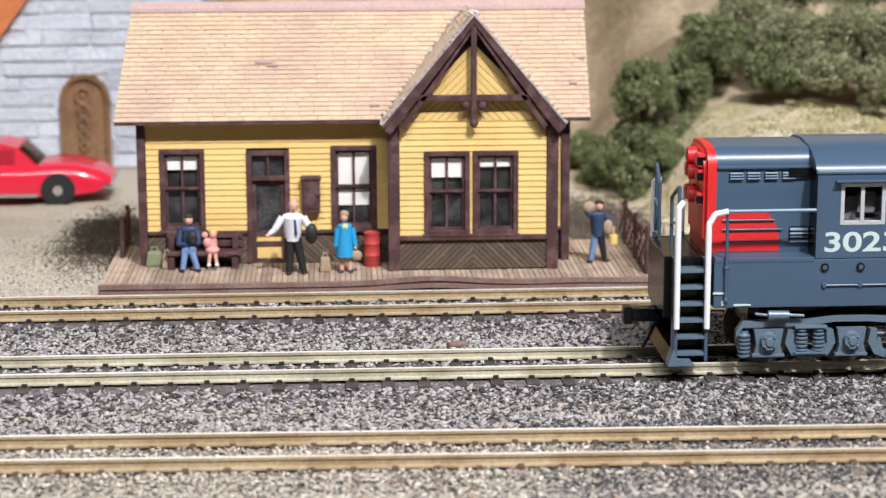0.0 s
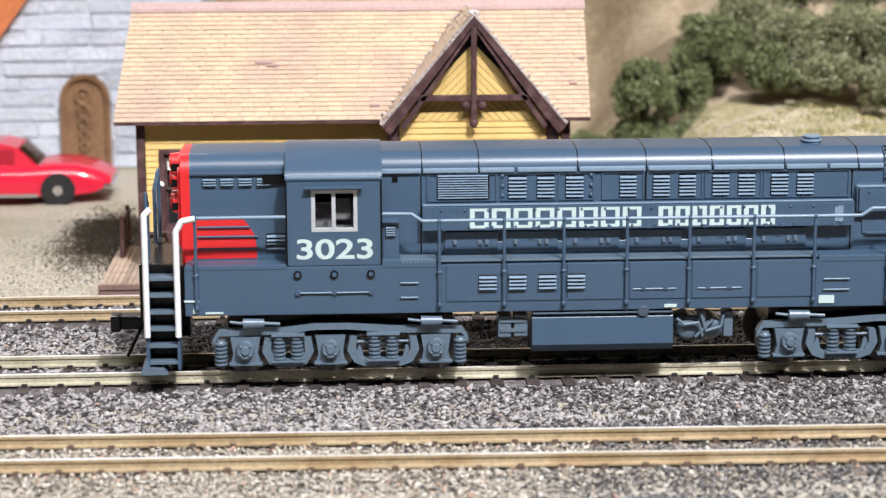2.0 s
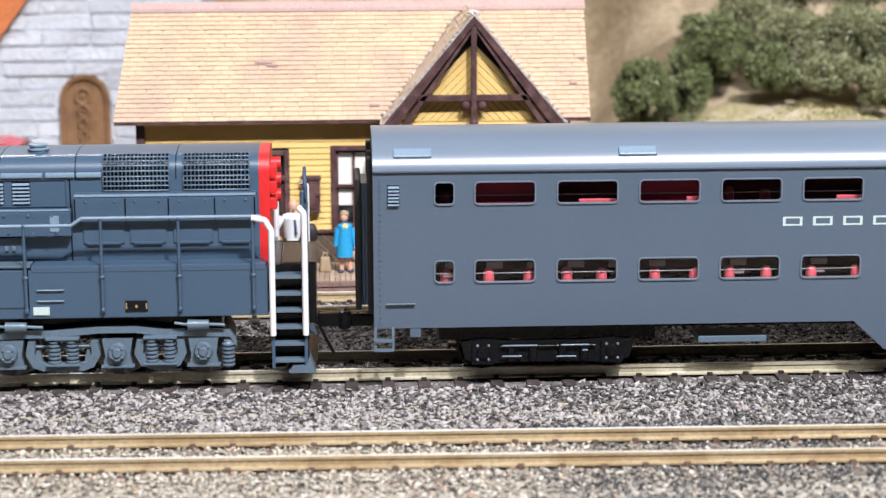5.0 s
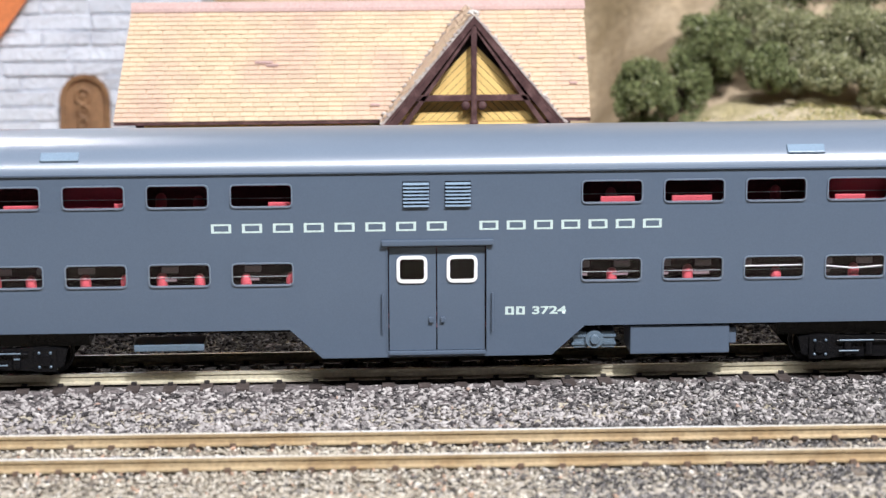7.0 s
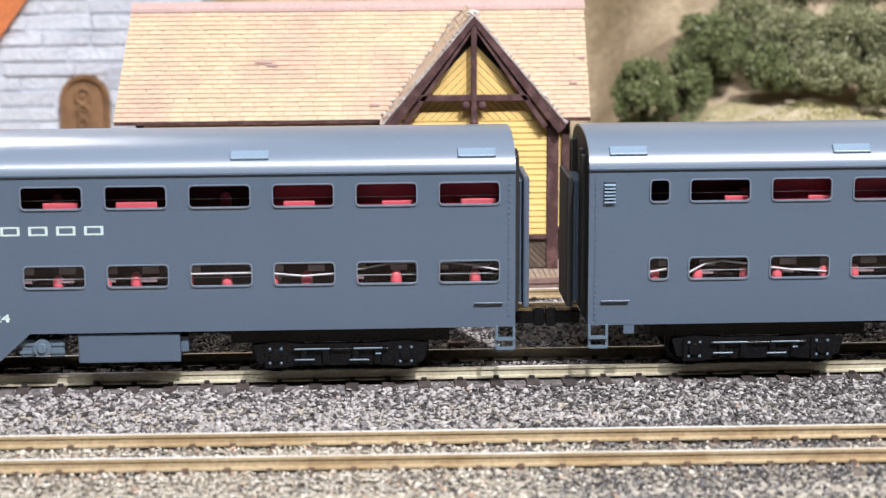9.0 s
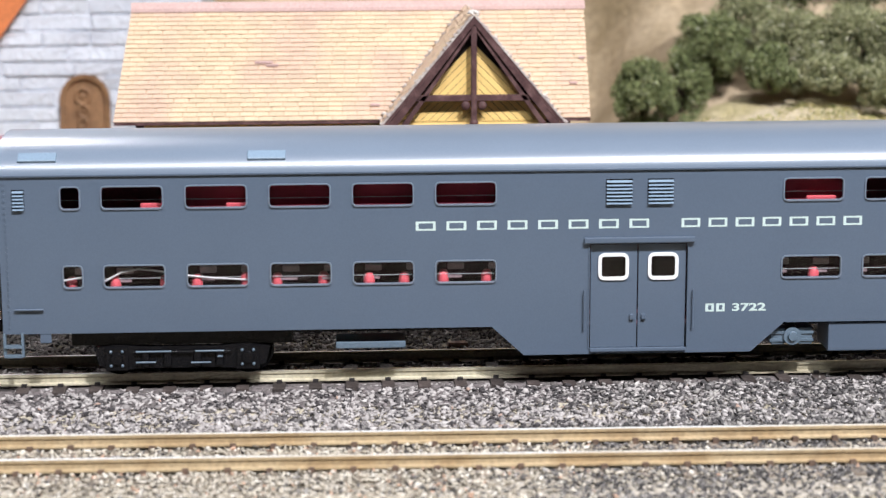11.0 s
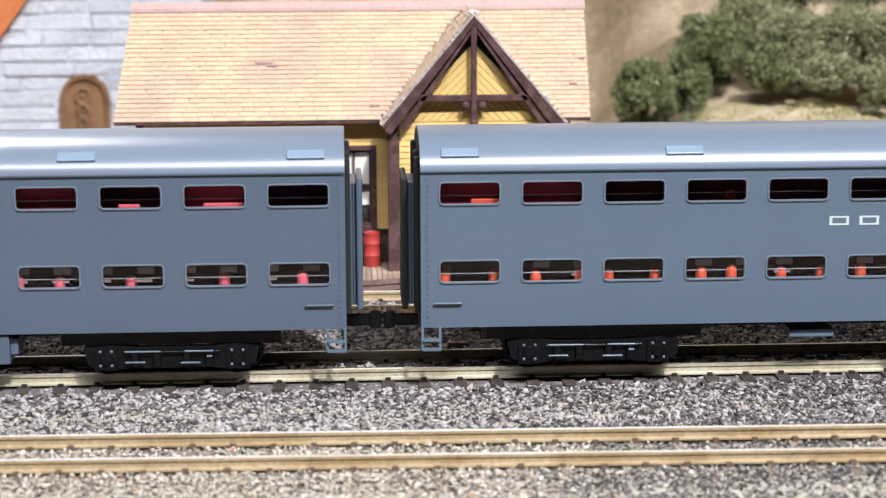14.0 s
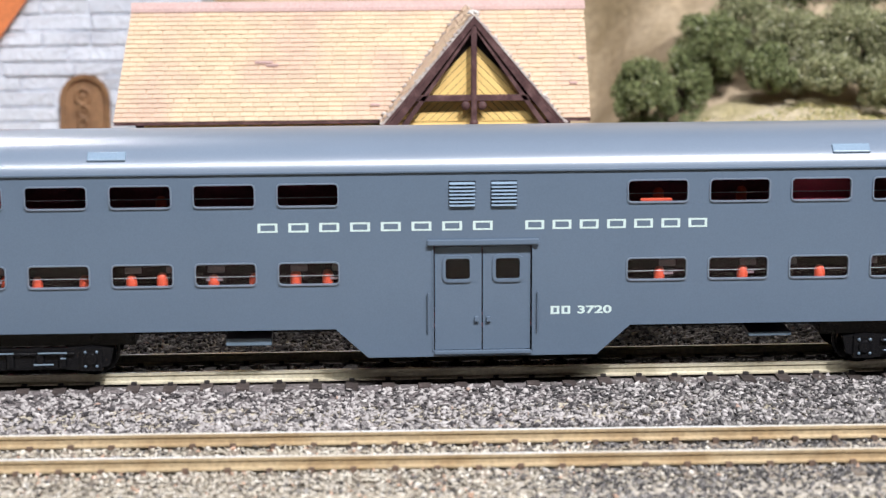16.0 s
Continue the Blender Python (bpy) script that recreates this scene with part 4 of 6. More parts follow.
figurine("figurine", "painted standing figurine in a turquoise coat with a bag", 0.8, 563.8, 0, [
    ("r", (-1.0, 0, 0.3), (-0.8, 0, 5.0), 0.6, 0.75, 2), ("r", (1.3, 0, 0.3), (0.9, 0, 5.0), 0.6, 0.75, 2),
    ("b", (-1.2, -0.6, 0.35), (0.8, 1.3, 0.4), 3), ("b", (1.5, -0.6, 0.35), (0.8, 1.3, 0.4), 3),
    ("r", (0, 0, 4.4), (0, 0, 12.4), 2.6, 1.75, 0), ("b", (0, 0, 12.4), (2.1, 1.3, 1.0), 0), ("b", (0, -1.2, 12.3), (0.9, 0.5, 1.1), 1),
    ("b", (-0.2, -0.2, 14.9), (1.1, 1.2, 1.4), 2), ("b", (-0.1, 0.1, 15.7), (1.3, 1.35, 1.1), 4),
    ("r", (-1.9, 0, 12), (-2.5, -0.3, 7.2), 0.85, 0.7, 0), ("r", (1.9, 0, 12), (2.7, -0.6, 7.2), 0.85, 0.7, 0), ("b", (2.7, -0.8, 6.7), (0.5, 0.5, 0.5), 2),
    ("b", (3.0, -0.8, 4.6), (1.6, 0.8, 1.5), 4)], ["coat", "lamp_yellow", "skin", "navy", "bag_tan"])
figurine("figurine", "painted seated figurine in blue jacket and jeans on the bench", -43.9, 570.4, 0, [
    ("r", (-1.0, -2.2, 4.9), (-1.6, -3.0, 0.4), 0.95, 0.75, 0), ("r", (1.0, -2.2, 4.9), (2.4, -2.8, 0.4), 0.95, 0.75, 0),
    ("r", (-0.9, 1.0, 5.6), (-1.0, -2.3, 5.2), 1.15, 1.0, 0), ("r", (0.9, 1.0, 5.6), (1.0, -2.3, 5.2), 1.15, 1.0, 0),
    ("b", (-1.7, -3.6, 0.4), (0.7, 1.2, 0.45), 2), ("b", (2.6, -3.4, 0.4), (0.7, 1.2, 0.45), 2),
    ("r", (0, 1.2, 5.4), (0, 1.0, 10.6), 1.9, 2.2, 1), ("b", (0, 1.0, 10.8), (2.6, 1.4, 1.1), 1), ("b", (0.1, 0.8, 13.3), (1.1, 1.2, 1.4), 3), ("b", (0.1, 1.0, 14.2), (1.2, 1.25, 0.9), 2),
    ("r", (-2.2, 1, 10.6), (-2.7, -0.2, 7.0), 0.9, 0.75, 1), ("r", (-2.7, -0.2, 7.0), (-0.6, -1.6, 7.0), 0.75, 0.6, 1), ("r", (2.2, 1, 10.6), (2.6, -0.2, 7.0), 0.9, 0.75, 1), ("r", (2.6, -0.2, 7), (0.8, -1.6, 8.4), 0.75, 0.6, 1),
    ("b", (1.0, -1.2, 8.8), (1.5, 0.8, 1.9), 2)], ["denim", "navy", "dark", "skin"])
figurine("figurine", "small painted seated child figurine in pink on the bench", -37.2, 570.9, 0, [
    ("r", (-0.6, -2.0, 4.6), (-0.9, -2.4, 2.0), 0.55, 0.45, 1), ("r", (0.8, -2.0, 4.6), (1.1, -2.4, 2.0), 0.55, 0.45, 1), ("b", (-0.9, -2.6, 1.6), (0.6, 0.8, 0.5), 3), ("b", (1.2, -2.6, 1.6), (0.6, 0.8, 0.5), 3),
    ("b", (0, -0.4, 5.2), (2.0, 1.9, 1.0), 0), ("r", (0, 0.4, 5.2), (0, 0.4, 8.2), 1.4, 1.2, 0), ("b", (-1.3, -0.4, 7.2), (1.2, 0.9, 1.4), 0), ("b", (0.2, 0.2, 9.4), (1.05, 1.1, 1.2), 1), ("b", (0.2, 0.5, 9.9), (1.25, 1.1, 1.0), 2), ("b", (-2.0, 0, 9.2), (0.9, 0.8, 0.9), 0)],
    ["pink", "skin", "blond", "shirt"])
figurine("figurine", "painted walking figurine in dark blue carrying a sack and lantern", 73.8, 572.0, 0, [
    ("r", (-1.6, 0, 0.3), (-0.4, 0, 7.8), 0.7, 1.2, 0), ("r", (2.4, 0.5, 0.3), (0.9, 0, 7.8), 0.7, 1.2, 2), ("b", (-1.9, -0.4, 0.4), (0.9, 0.9, 0.4), 2), ("b", (2.6, 0.2, 0.4), (0.9, 0.9, 0.4), 2),
    ("r", (0.2, 0, 7.4), (0.1, 0, 13.0), 1.7, 2.2, 1), ("b", (0.1, 0, 13.2), (2.5, 1.3, 1.1), 1), ("b", (0.6, -0.4, 15.6), (1.0, 1.1, 1.3), 3), ("b", (0.7, -0.1, 16.5), (1.15, 1.2, 0.8), 2),
    ("b", (-2.2, 0.2, 15.2), (2.0, 1.4, 1.8), 4), ("r", (-2.0, 0, 13.2), (-3.0, 0, 14.6), 0.9, 0.8, 1), ("r", (2.2, 0, 13.0), (4.4, -0.6, 10.2), 0.9, 0.7, 1), ("b", (3.0, -0.8, 9.8), (1.5, 0.8, 2.2), 4), ("r", (4.4, -1.0, 5.4), (4.4, -1.0, 7.8), 1.2, 1.2, 5), ("r", (4.4, -1, 7.8), (4.5, -0.8, 10.0), 0.25, 0.25, 3)],
    ["denim", "navy", "dark", "skin", "bag_tan", "lamp_yellow"])


# ---- stone building behind, with an arched door ----
def stone_house():
    h = thing("stone_house", "pale blue-grey stone block house with an arched brown door", "house")
    y = 776.0
    bm = B()
    box(bm, -205, -52, y + 0.4, y + 80, -4.5, 108)
    wall = part("wall", bm, "mortar", h)
    rs = random.Random(5)
    xc, w, top = -97.6, 8.6, 22.6
    z = -4
    while z < 106:
        hh = rs.uniform(5.2, 6.4)
        x = -205 - rs.uniform(0, 8)
        while x < -53:
            l = rs.uniform(16, 30)
            a, b = max(x, -205), min(x + l - 0.5, -52)
            x += l
            mid = z + hh / 2
            half = w + 1.5 if mid < top else (math.sqrt(max(0, (w + 1.5) ** 2 - (mid - top) ** 2)))
            for p, q in ([(a, min(b, xc - half)), (max(a, xc + half), b)] if half > 0 and b > xc - half and a < xc + half else [(a, b)]):
                if q - p > 1:
                    bm = B()
                    d = 0.6 + rs.uniform(-0.3, 0.4)
                    v = box(bm, p, q, y - d, y + 0.6, z, z + hh - 0.5)
                    for i in (0, 1, 4, 5):
                        v[i].co.y += rs.uniform(-0.3, 0.5)
                        v[i].co.z += (0.3 if i in (0, 4) else -0.3)
                        v[i].co.x += (0.3 if i < 4 else -0.3)
                    part("stone_block", bm, "stone", wall)
        z += hh
    arch = lambda r: [(xc - r, -4), (xc + r, -4)] + [(xc + r * math.cos(a), top + r * 1.05 * math.sin(a)) for a in [math.pi * i / 14 for i in range(15)]]
    dr = thing_part("door", h)
    bm = B()
    o, i = arch(w + 0.9), arch(w - 0.8)
    n = len(o)
    va = [bm.verts.new((p[0], y - 2.2, p[1])) for p in o]
    vb = [bm.verts.new((p[0], y - 1.8, p[1])) for p in i]
    vc = [bm.verts.new((p[0], y + 0.4, p[1])) for p in i]
    vd = [bm.verts.new((p[0], y + 0.4, p[1])) for p in o]
    for k in range(1, n):
        j = (k + 1) % n
        bm.faces.new((va[k], va[j], vb[j], vb[k]))
        bm.faces.new((vb[k], vb[j], vc[j], vc[k]))
        bm.faces.new((vd[k], vd[j], va[j], va[k]))
    part("door_frame", bm, "oak", dr)
    bm = B()
    prism(bm, arch(w - 0.7), "y", y - 0.3, y + 0.3)
    for zz, rr in ((24.0, 2.7), (18.4, 2.0), (13.6, 1.8), (9.0, 1.6), (4.6, 1.5)):     # carved rings down the leaf
        loop = [(xc - 0.8 + rr * math.cos(0.7 * k), y - 0.8, zz + rr * 1.15 * math.sin(0.7 * k)) for k in range(10)]
        pipe(bm, loop, 0.75, 6)
        ball(bm, (xc - 0.8, y - 0.5, zz), (rr * 0.4, 0.5, rr * 0.45), 0, 8, 6)
    rod(bm, (xc + 7.0, y - 1.1, 4), (xc + 7.0, y, 4), 0.8, 0.8, 8)
    part("door_leaf", bm, "oak", dr, "carved dark wooden door leaf")
    bm = B()
    prism(bm, [(-205, 108), (-52, 108), (-128, 160)], "y", y + 0.4, y + 80)
    part("gable_wall", bm, "mortar", h)
    bm = B()
    prism(bm, [(-136, 36.6), (-106, 76.6), (-122, 84), (-152, 44)], "y", y - 5, y - 2)
    part("eave_board", bm, "terracotta", h, "orange sloping roof trim")


stone_house()


def sports_car():
    """1:64 die-cast coupe, nose toward +x, standing on the ground."""
    c = thing("sports_car", "glossy red toy sports car with chrome bumper and grey wheels", "car", at=(-98.5, 712.5, -4.0))
    # stations along x: (x, half width, low z, belt z, crown z)
    secs = [(-58, 11, 6, 10, 10.4), (-52, 13, 4, 12, 12.6), (-40, 14, 3.2, 13, 14), (-25, 14, 3, 12.2, 13), (-10, 14, 3, 12, 13), (-2, 14, 3, 12.6, 14), (6, 13.8, 3.2, 12.2, 13.6), (12, 13.2, 4, 10.4, 12), (16.0, 12, 5.5, 9.0, 10.2), (18, 10.5, 6.8, 8.4, 8.8)]
    bm = B()
    rings = []
    for x, w, lo, belt, crown in secs:
        prof = [(-w, lo), (-w * 1.02, (lo + belt) / 2 + 0.8), (-w * 0.97, belt), (-w * 0.75, crown), (-w * 0.3, crown * 0.97), (0, crown * 0.99), (w * 0.3, crown * 0.97), (w * 0.75, crown), (w * 0.97, belt), (w * 1.02, (lo + belt) / 2 + 0.8), (w, lo)]
        rings.append([bm.verts.new((x, py, pz)) for py, pz in prof])
    for a, b in zip(rings[:-1], rings[1:]):
        for i in range(len(a) - 1):
            bm.faces.new((a[i], a[i + 1], b[i + 1], b[i])).smooth = True
        bm.faces.new((a[-1], a[0], b[0], b[-1]))
    bm.faces.new(rings[0])
    bm.faces.new(rings[-1][::-1])
    body = part("body", bm, "carpaint", c)
    # black discs stand in for the shaded hollows round the wheels
    bm = B()
    for s in (-1, 1):
        rod(bm, (0, s * 13.4, 5.0), (0, s * 14.5, 5.0), 6.0, 6.0, 20)
    for s in (-1, 1):
        rod(bm, (-40, s * 13.4, 5.0), (-40, s * 14.5, 5.0), 6.0, 6.0, 20)
    part("wheel_arch", bm, "tyre", body)
    bm = B()
    prof = [(-34, 12.5), (-27, 20.5), (-20, 21), (-14, 19.5), (-7.5, 13)]
    for (x0, z0), (x1, z1) in zip(prof[:-1], prof[1:]):
        q = [(x0, 12), (x1, 12), (x1, z1), (x0, z0)]
        prism(bm, q, "y", -10.5, 10.5)
    part("cabin", bm, "carpaint", c)
    bm = B()
    prism(bm, [(-13.6, 19.4), (-7.2, 13.3), (-6.6, 13.3), (-13.0, 19.7)], "y", -10, 10)
    box(bm, -26, -15, -10.8, -10.55, 13.5, 19)
    part("windscreen", bm, "glass", c)
    bm = B()
    box(bm, 15.5, 18.6, -11, 11, 5.2, 6.6, 0, 0.6)
    for s in (-1, 1):
        box(bm, 14, 18.3, s * 10 - 2.2, s * 10 + 2.2, 5.2, 7.0, 0, 0.6)
    part("bumper", bm, "chrome", c, "bright chrome front bumper")
    bm = B()
    box(bm, -33, -7, -14.5, -13.6, 2.6, 4.0, 0, 0.3)
    part("side_pipe", bm, "chrome", c)
    for x in (0, -40):
        for s in (-1, 1):
            wh = thing_part("wheel", c)
            bm = B()
            rod(bm, (x, s * 11, 5.0), (x, s * 14.9, 5.0), 5.0, 4.9, 22)
            part("tyre", bm, "tyre", wh)
            bm = B()
            rod(bm, (x, s * 14.6, 5.0), (x, s * 15.2, 5.0), 2.1, 1.7, 16)
            part("rim", bm, "chrome", wh)


sports_car()


# ---- bushes on the bank ----
def bush(x, y, z, rx, ry, rz, seed, olive=False, dens=1.0):
    t = thing("bush", "olive-grey clumpy model bush on the bank" if olive else "dark green clumpy model bush on the bank", "bush", "bushes on the hillside", (x, y, z))
    rs = np.random.RandomState(seed)
    bm = B()
    for k in range(4):
        a = rs.uniform(0, 6.28)
        rod(bm, (0, 0, -rz * 0.9), (math.cos(a) * rx * 0.4, math.sin(a) * ry * 0.4, rz * 0.3), 0.9, 0.4, 5)
    part("trunk", bm, "bark", t)
    # clumps first, then leaf flakes round each clump
    n_cl = int(34 * dens)
    d = rs.normal(size=(n_cl, 3))
    d /= np.linalg.norm(d, axis=1)[:, None]
    cl = d * (rs.uniform(0.45, 1.0, (n_cl, 1)) ** 0.5) * np.array([rx, ry, rz]) * 0.85
    per = 560
    r = (rx * ry * rz) ** (1 / 3) * 0.36
    p = rs.normal(size=(n_cl, per, 3))
    p = p / np.linalg.norm(p, axis=2)[..., None] * rs.uniform(0.55, 1.08, (n_cl, per, 1)) * r * rs.uniform(0.7, 1.2, (n_cl, 1, 1)) + cl[:, None, :]
    p = p.reshape(-1, 3)
    n = len(p)
    u, v = rs.normal(size=(n, 3)), rs.normal(size=(n, 3))
    u /= np.linalg.norm(u, axis=1)[:, None]
    v -= u * (u * v).sum(1)[:, None]
    v /= np.linalg.norm(v, axis=1)[:, None]
    s = rs.uniform(0.22, 0.6, (n, 1))
    co = np.stack([p - u * s, p - v * s * 0.7, p + u * s, p + v * s * 0.7], 1).reshape(-1, 3) * MM
    me = bpy.data.meshes.new("crown")
    me.vertices.add(len(co))
    me.vertices.foreach_set("co", co.ravel())
    me.loops.add(n * 4)
    me.loops.foreach_set("vertex_index", np.arange(n * 4))
    me.polygons.add(n)
    me.polygons.foreach_set("loop_start", np.arange(n) * 4)
    me.update(calc_edges=True)
    me.materials.append(M["leaf_olive" if olive else "leaf"])
    ob = new("crown", me)
    ob.parent = t


BUSHES = [(107, 705, 33, 11, 10, 12, 0), (104, 708, 10, 12, 11, 17, 0), (118, 712, 14, 11, 10, 17, 0), (122, 718, 34, 10, 10, 12, 0), (95, 730, -2, 8, 8, 6, 0),
          (134, 722, 47, 13, 12, 13, 0), (150, 735, 52, 15, 13, 16, 1), (165, 715, 46, 15, 13, 14, 1), (182, 705, 48, 15, 13, 15, 1), (200, 700, 50, 15, 14, 16, 1),
          (150, 765, 74, 16, 14, 15, 0), (172, 760, 72, 17, 15, 16, 0), (195, 745, 72, 17, 15, 17, 1), (216, 725, 62, 16, 15, 20, 1), (136, 745, 30, 12, 10, 12, 0), (232, 740, 80, 18, 15, 18, 1), (93, 760, 2, 10, 9, 8, 0), (104, 690, 3, 8, 7, 9, 0), (112, 688, 9, 8, 8, 10, 0), (170, 690, 40, 10, 8, 7, 1), (205, 680, 38, 12, 8, 6, 1), (188, 684, 37, 11, 8, 8, 1), (152, 705, 40, 9, 8, 8, 0), (222, 690, 42, 12, 9, 9, 0)]
for i, (x, y, z, rx, ry, rz, ol) in enumerate(BUSHES):
    bush(x, y, z, rx, ry, rz, 40 + i, bool(ol), 1.0 if rx < 14 else 1.4)

bush(118, 612, 2, 7, 5, 6, 91, True, 0.7)


def loose_stone(x, y, z, sx, sy, sz, mat, label, seed):
    bm = B()
    box(bm, -sx, sx, -sy, sy, 0, sz, 0, min(sx, sy, sz) * 0.35)
    for v in bm.verts:
        v.co += Vector([noise.noise(v.co * 0.35 + Vector((seed, k * 9, 0))) * 0.35 * min(sx, sz) for k in range(3)])
    ob = tagged(part("loose_stone", bm, mat, at=(x, y, z)), label, "stone")
    ob.rotation_euler = (0, 0, seed)


loose_stone(28.5, 490.2, -3.6, 2.6, 1.5, 1.3, "fascia", "reddish-brown chip lying on the ballast", 0.15)
loose_stone(113.5, 583.0, -4.0, 3.0, 2.6, 4.2, "stone", "pale rounded rock beside the track", 1.3)


# ---- train: x along the track from the thing's own origin, y from the track's centre line, z from the rail tops ----
def louvre(parent, x0, x1, z0, z1, y, n, mat, name="louvre"):
    """A pressed panel of n proud slats."""
    bm = B()
    box(bm, x0, x1, y - 0.12, y + 0.05, z0, z1)
    lv = part(name, bm, "black", parent)
    for i in range(n):
        a = z0 + (z1 - z0) * (i + 0.1) / n
        b = z0 + (z1 - z0) * (i + 0.66) / n
        bm = B()
        prism(bm, [(y, a), (y - 0.75, a), (y - 0.72, a + 0.12), (y - 0.12, b), (y, b)], "x", x0 + 0.1, x1 - 0.1)
        # slat paler than the hood over a black panel: its highlight is painted
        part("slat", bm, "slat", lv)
    return lv


def truck_side(bm, axles, y, wheel_r):
    x0, x1 = axles[0] - 7.5, axles[-1] + 7.5
    top = [(x0, 9.2), (x0 + 1.5, 11.6), (axles[0] + 9, 11.9), (axles[1] - 4, 12.8), (axles[1] + 4, 12.8), (axles[-1] - 9, 11.9), (x1 - 1.5, 11.6), (x1, 9.2)]
    low = [(x, z - 1.6) for x, z in top[::-1]]
    prism(bm, top + low, "y", y, y + 2.0)


WHEELSETS = []


def wheelset(truck, x, r, mat):
    """Two flanged wheels on an axle; the part's origin lies in the axle, about which it turns."""
    bm = B()
    for s in (-1, 1):
        lathe(bm, (0, 0, 0), [(1.6, s * 6.8), (r + 0.55, s * 6.9), (r + 0.55, s * 7.5), (r, s * 7.6), (r - 0.1, s * 10.0), (r - 1.2, s * 9.8), (1.6, s * 9.2)], "y", 24)
        for k in range(6):
            a = math.pi * k / 3
            rod(bm, (3.2 * math.cos(a), s * 9.0, 3.2 * math.sin(a)), (3.2 * math.cos(a), s * 9.75, 3.2 * math.sin(a)), 0.7, None, 6)
    rod(bm, (0, -12.5, 0), (0, 12.5, 0), 1.2, None, 8)
    WHEELSETS.append((part("wheelset", bm, mat, truck, at=(x, 0, r)), x, r))


SPRING = [(1.0, 4.2)] + [(r, 4.5 + k * 0.95 + dz) for k in range(6) for r, dz in ((1.05, 0), (1.5, 0.16), (1.5, 0.5), (1.05, 0.66))] + [(1.0, 10.5)]


def loco_truck(parent, axles):
    t = thing_part("truck", parent)
    y = -15.4
    bm = B()
    truck_side(bm, axles, y, 5)
    part("side_frame", bm, "truck_grey", t)
    for a, b in zip(axles[:-1], axles[1:]):       # U-shaped equaliser between axles
        bm = B()
        m, hw = (a + b) / 2, (b - a) / 2 - 6.0
        pts = [(m - hw - 1.6, 9.5), (m - hw - 2.2, 6.5), (m - hw - 0.6, 3.6), (m - hw + 1.8, 2.7), (m + hw - 1.8, 2.7), (m + hw + 0.6, 3.6), (m + hw + 2.2, 6.5), (m + hw + 1.6, 9.5)]
        inn = [(m - hw, 9.5), (m - hw - 0.2, 6.6), (m - hw + 1.0, 4.8), (m - hw + 2.4, 4.3), (m + hw - 2.4, 4.3), (m + hw - 1.0, 4.8), (m + hw + 0.2, 6.6), (m + hw, 9.5)]
        rings = [[bm.verts.new((p[0], yy, p[1])) for p in row] for row, yy in ((pts, y - 0.9), (inn, y - 0.9), (inn, y + 1.2), (pts, y + 1.2))]
        for u in range(4):
            for i in range(7):
                bm.faces.new((rings[u][i], rings[u][i + 1], rings[(u + 1) % 4][i + 1], rings[(u + 1) % 4][i]))
        for i in (0, 7):
            bm.faces.new([rings[u][i] for u in range(4)])
        part("equaliser", bm, "truck_grey", t)
        bm = B()
        rod(bm, (m - hw - 0.4, y + 0.4, 8.2), (m + hw + 0.4, y + 0.4, 8.2), 0.4, None, 6)
        for dx in (-hw + 0.6, hw - 0.6):
            prism(bm, [(m + dx - 1.1, 4.4), (m + dx + 1.1, 4.4), (m + dx + 0.3, 7.4), (m + dx - 0.3, 7.4)], "y", y - 0.2, y + 0.8)
        box(bm, m - 3.8, m + 3.8, y - 1.9, y + 1.0, 10.1, 10.6, 0, 0.12)
        box(bm, m - 3.8, m + 3.8, y - 1.9, y + 1.0, 4.0, 4.5, 0, 0.12)
        part("spring_hanger", bm, "truck_grey", t)
        for dx in (-2.0, 2.0):
            bm = B()
            lathe(bm, (m + dx, y - 0.2, 0), SPRING)
            part("coil_spring", bm, "truck_grey", t)
    for e, s in ((axles[0] - 5.6, 1), (axles[-1] + 5.6, 1)):
        bm = B()
        lathe(bm, (e, y + 0.2, -1.3), SPRING)
        part("coil_spring", bm, "truck_grey", t)
    for a in axles:
        bm = B()
        prism(bm, [(a - 3.4, 9.8), (a + 3.4, 9.8), (a + 2.8, 6.0), (a + 3.4, 3.8), (a - 3.4, 3.8), (a - 2.8, 6.0)], "y", y - 0.7, y + 1.2)
        rod(bm, (a, y - 2.1, 7.0), (a, y, 7.0), 1.9, 2.3, 12)
        rod(bm, (a, y - 2.5, 7.0), (a, y - 2, 7.0), 0.9, 1.2, 10)
        for k in range(4):
            ang = radians(45 + 90 * k)
            ball(bm, (a + 1.5 * math.cos(ang), y - 2.2, 7 + 1.5 * math.sin(ang)), (0.3, 0.3, 0.3), 0, 6, 4)
        box(bm, a - 3.8, a + 3.8, y - 0.9, y + 0.8, 3.2, 3.9, 0, 0.15)
        part("axle_box", bm, "truck_grey", t)
        wheelset(t, a, 5.75, "wheel")
    for a in (axles[0] + 2.0, axles[-1] - 1.0):     # brake cylinders on top
        bm = B()
        rod(bm, (a - 2.4, y - 1.0, 13.2), (a + 2.4, y - 1.0, 13.2), 1.25, 1.1, 12)
        rod(bm, (a + 2.4, y - 1.0, 13.2), (a + 6.0, y - 1.0, 13.0), 0.45, None, 6)
        rod(bm, (a - 5.4, y - 1.0, 13.6), (a - 2.4, y - 1.0, 13.2), 0.4, None, 6)
        part("brake_cylinder", bm, "truck_grey", t)
    bm = B()
    box(bm, axles[0] - 4, axles[-1] + 4, -11, 11, 9, 15.2)
    part("bolster", bm, "black", t)


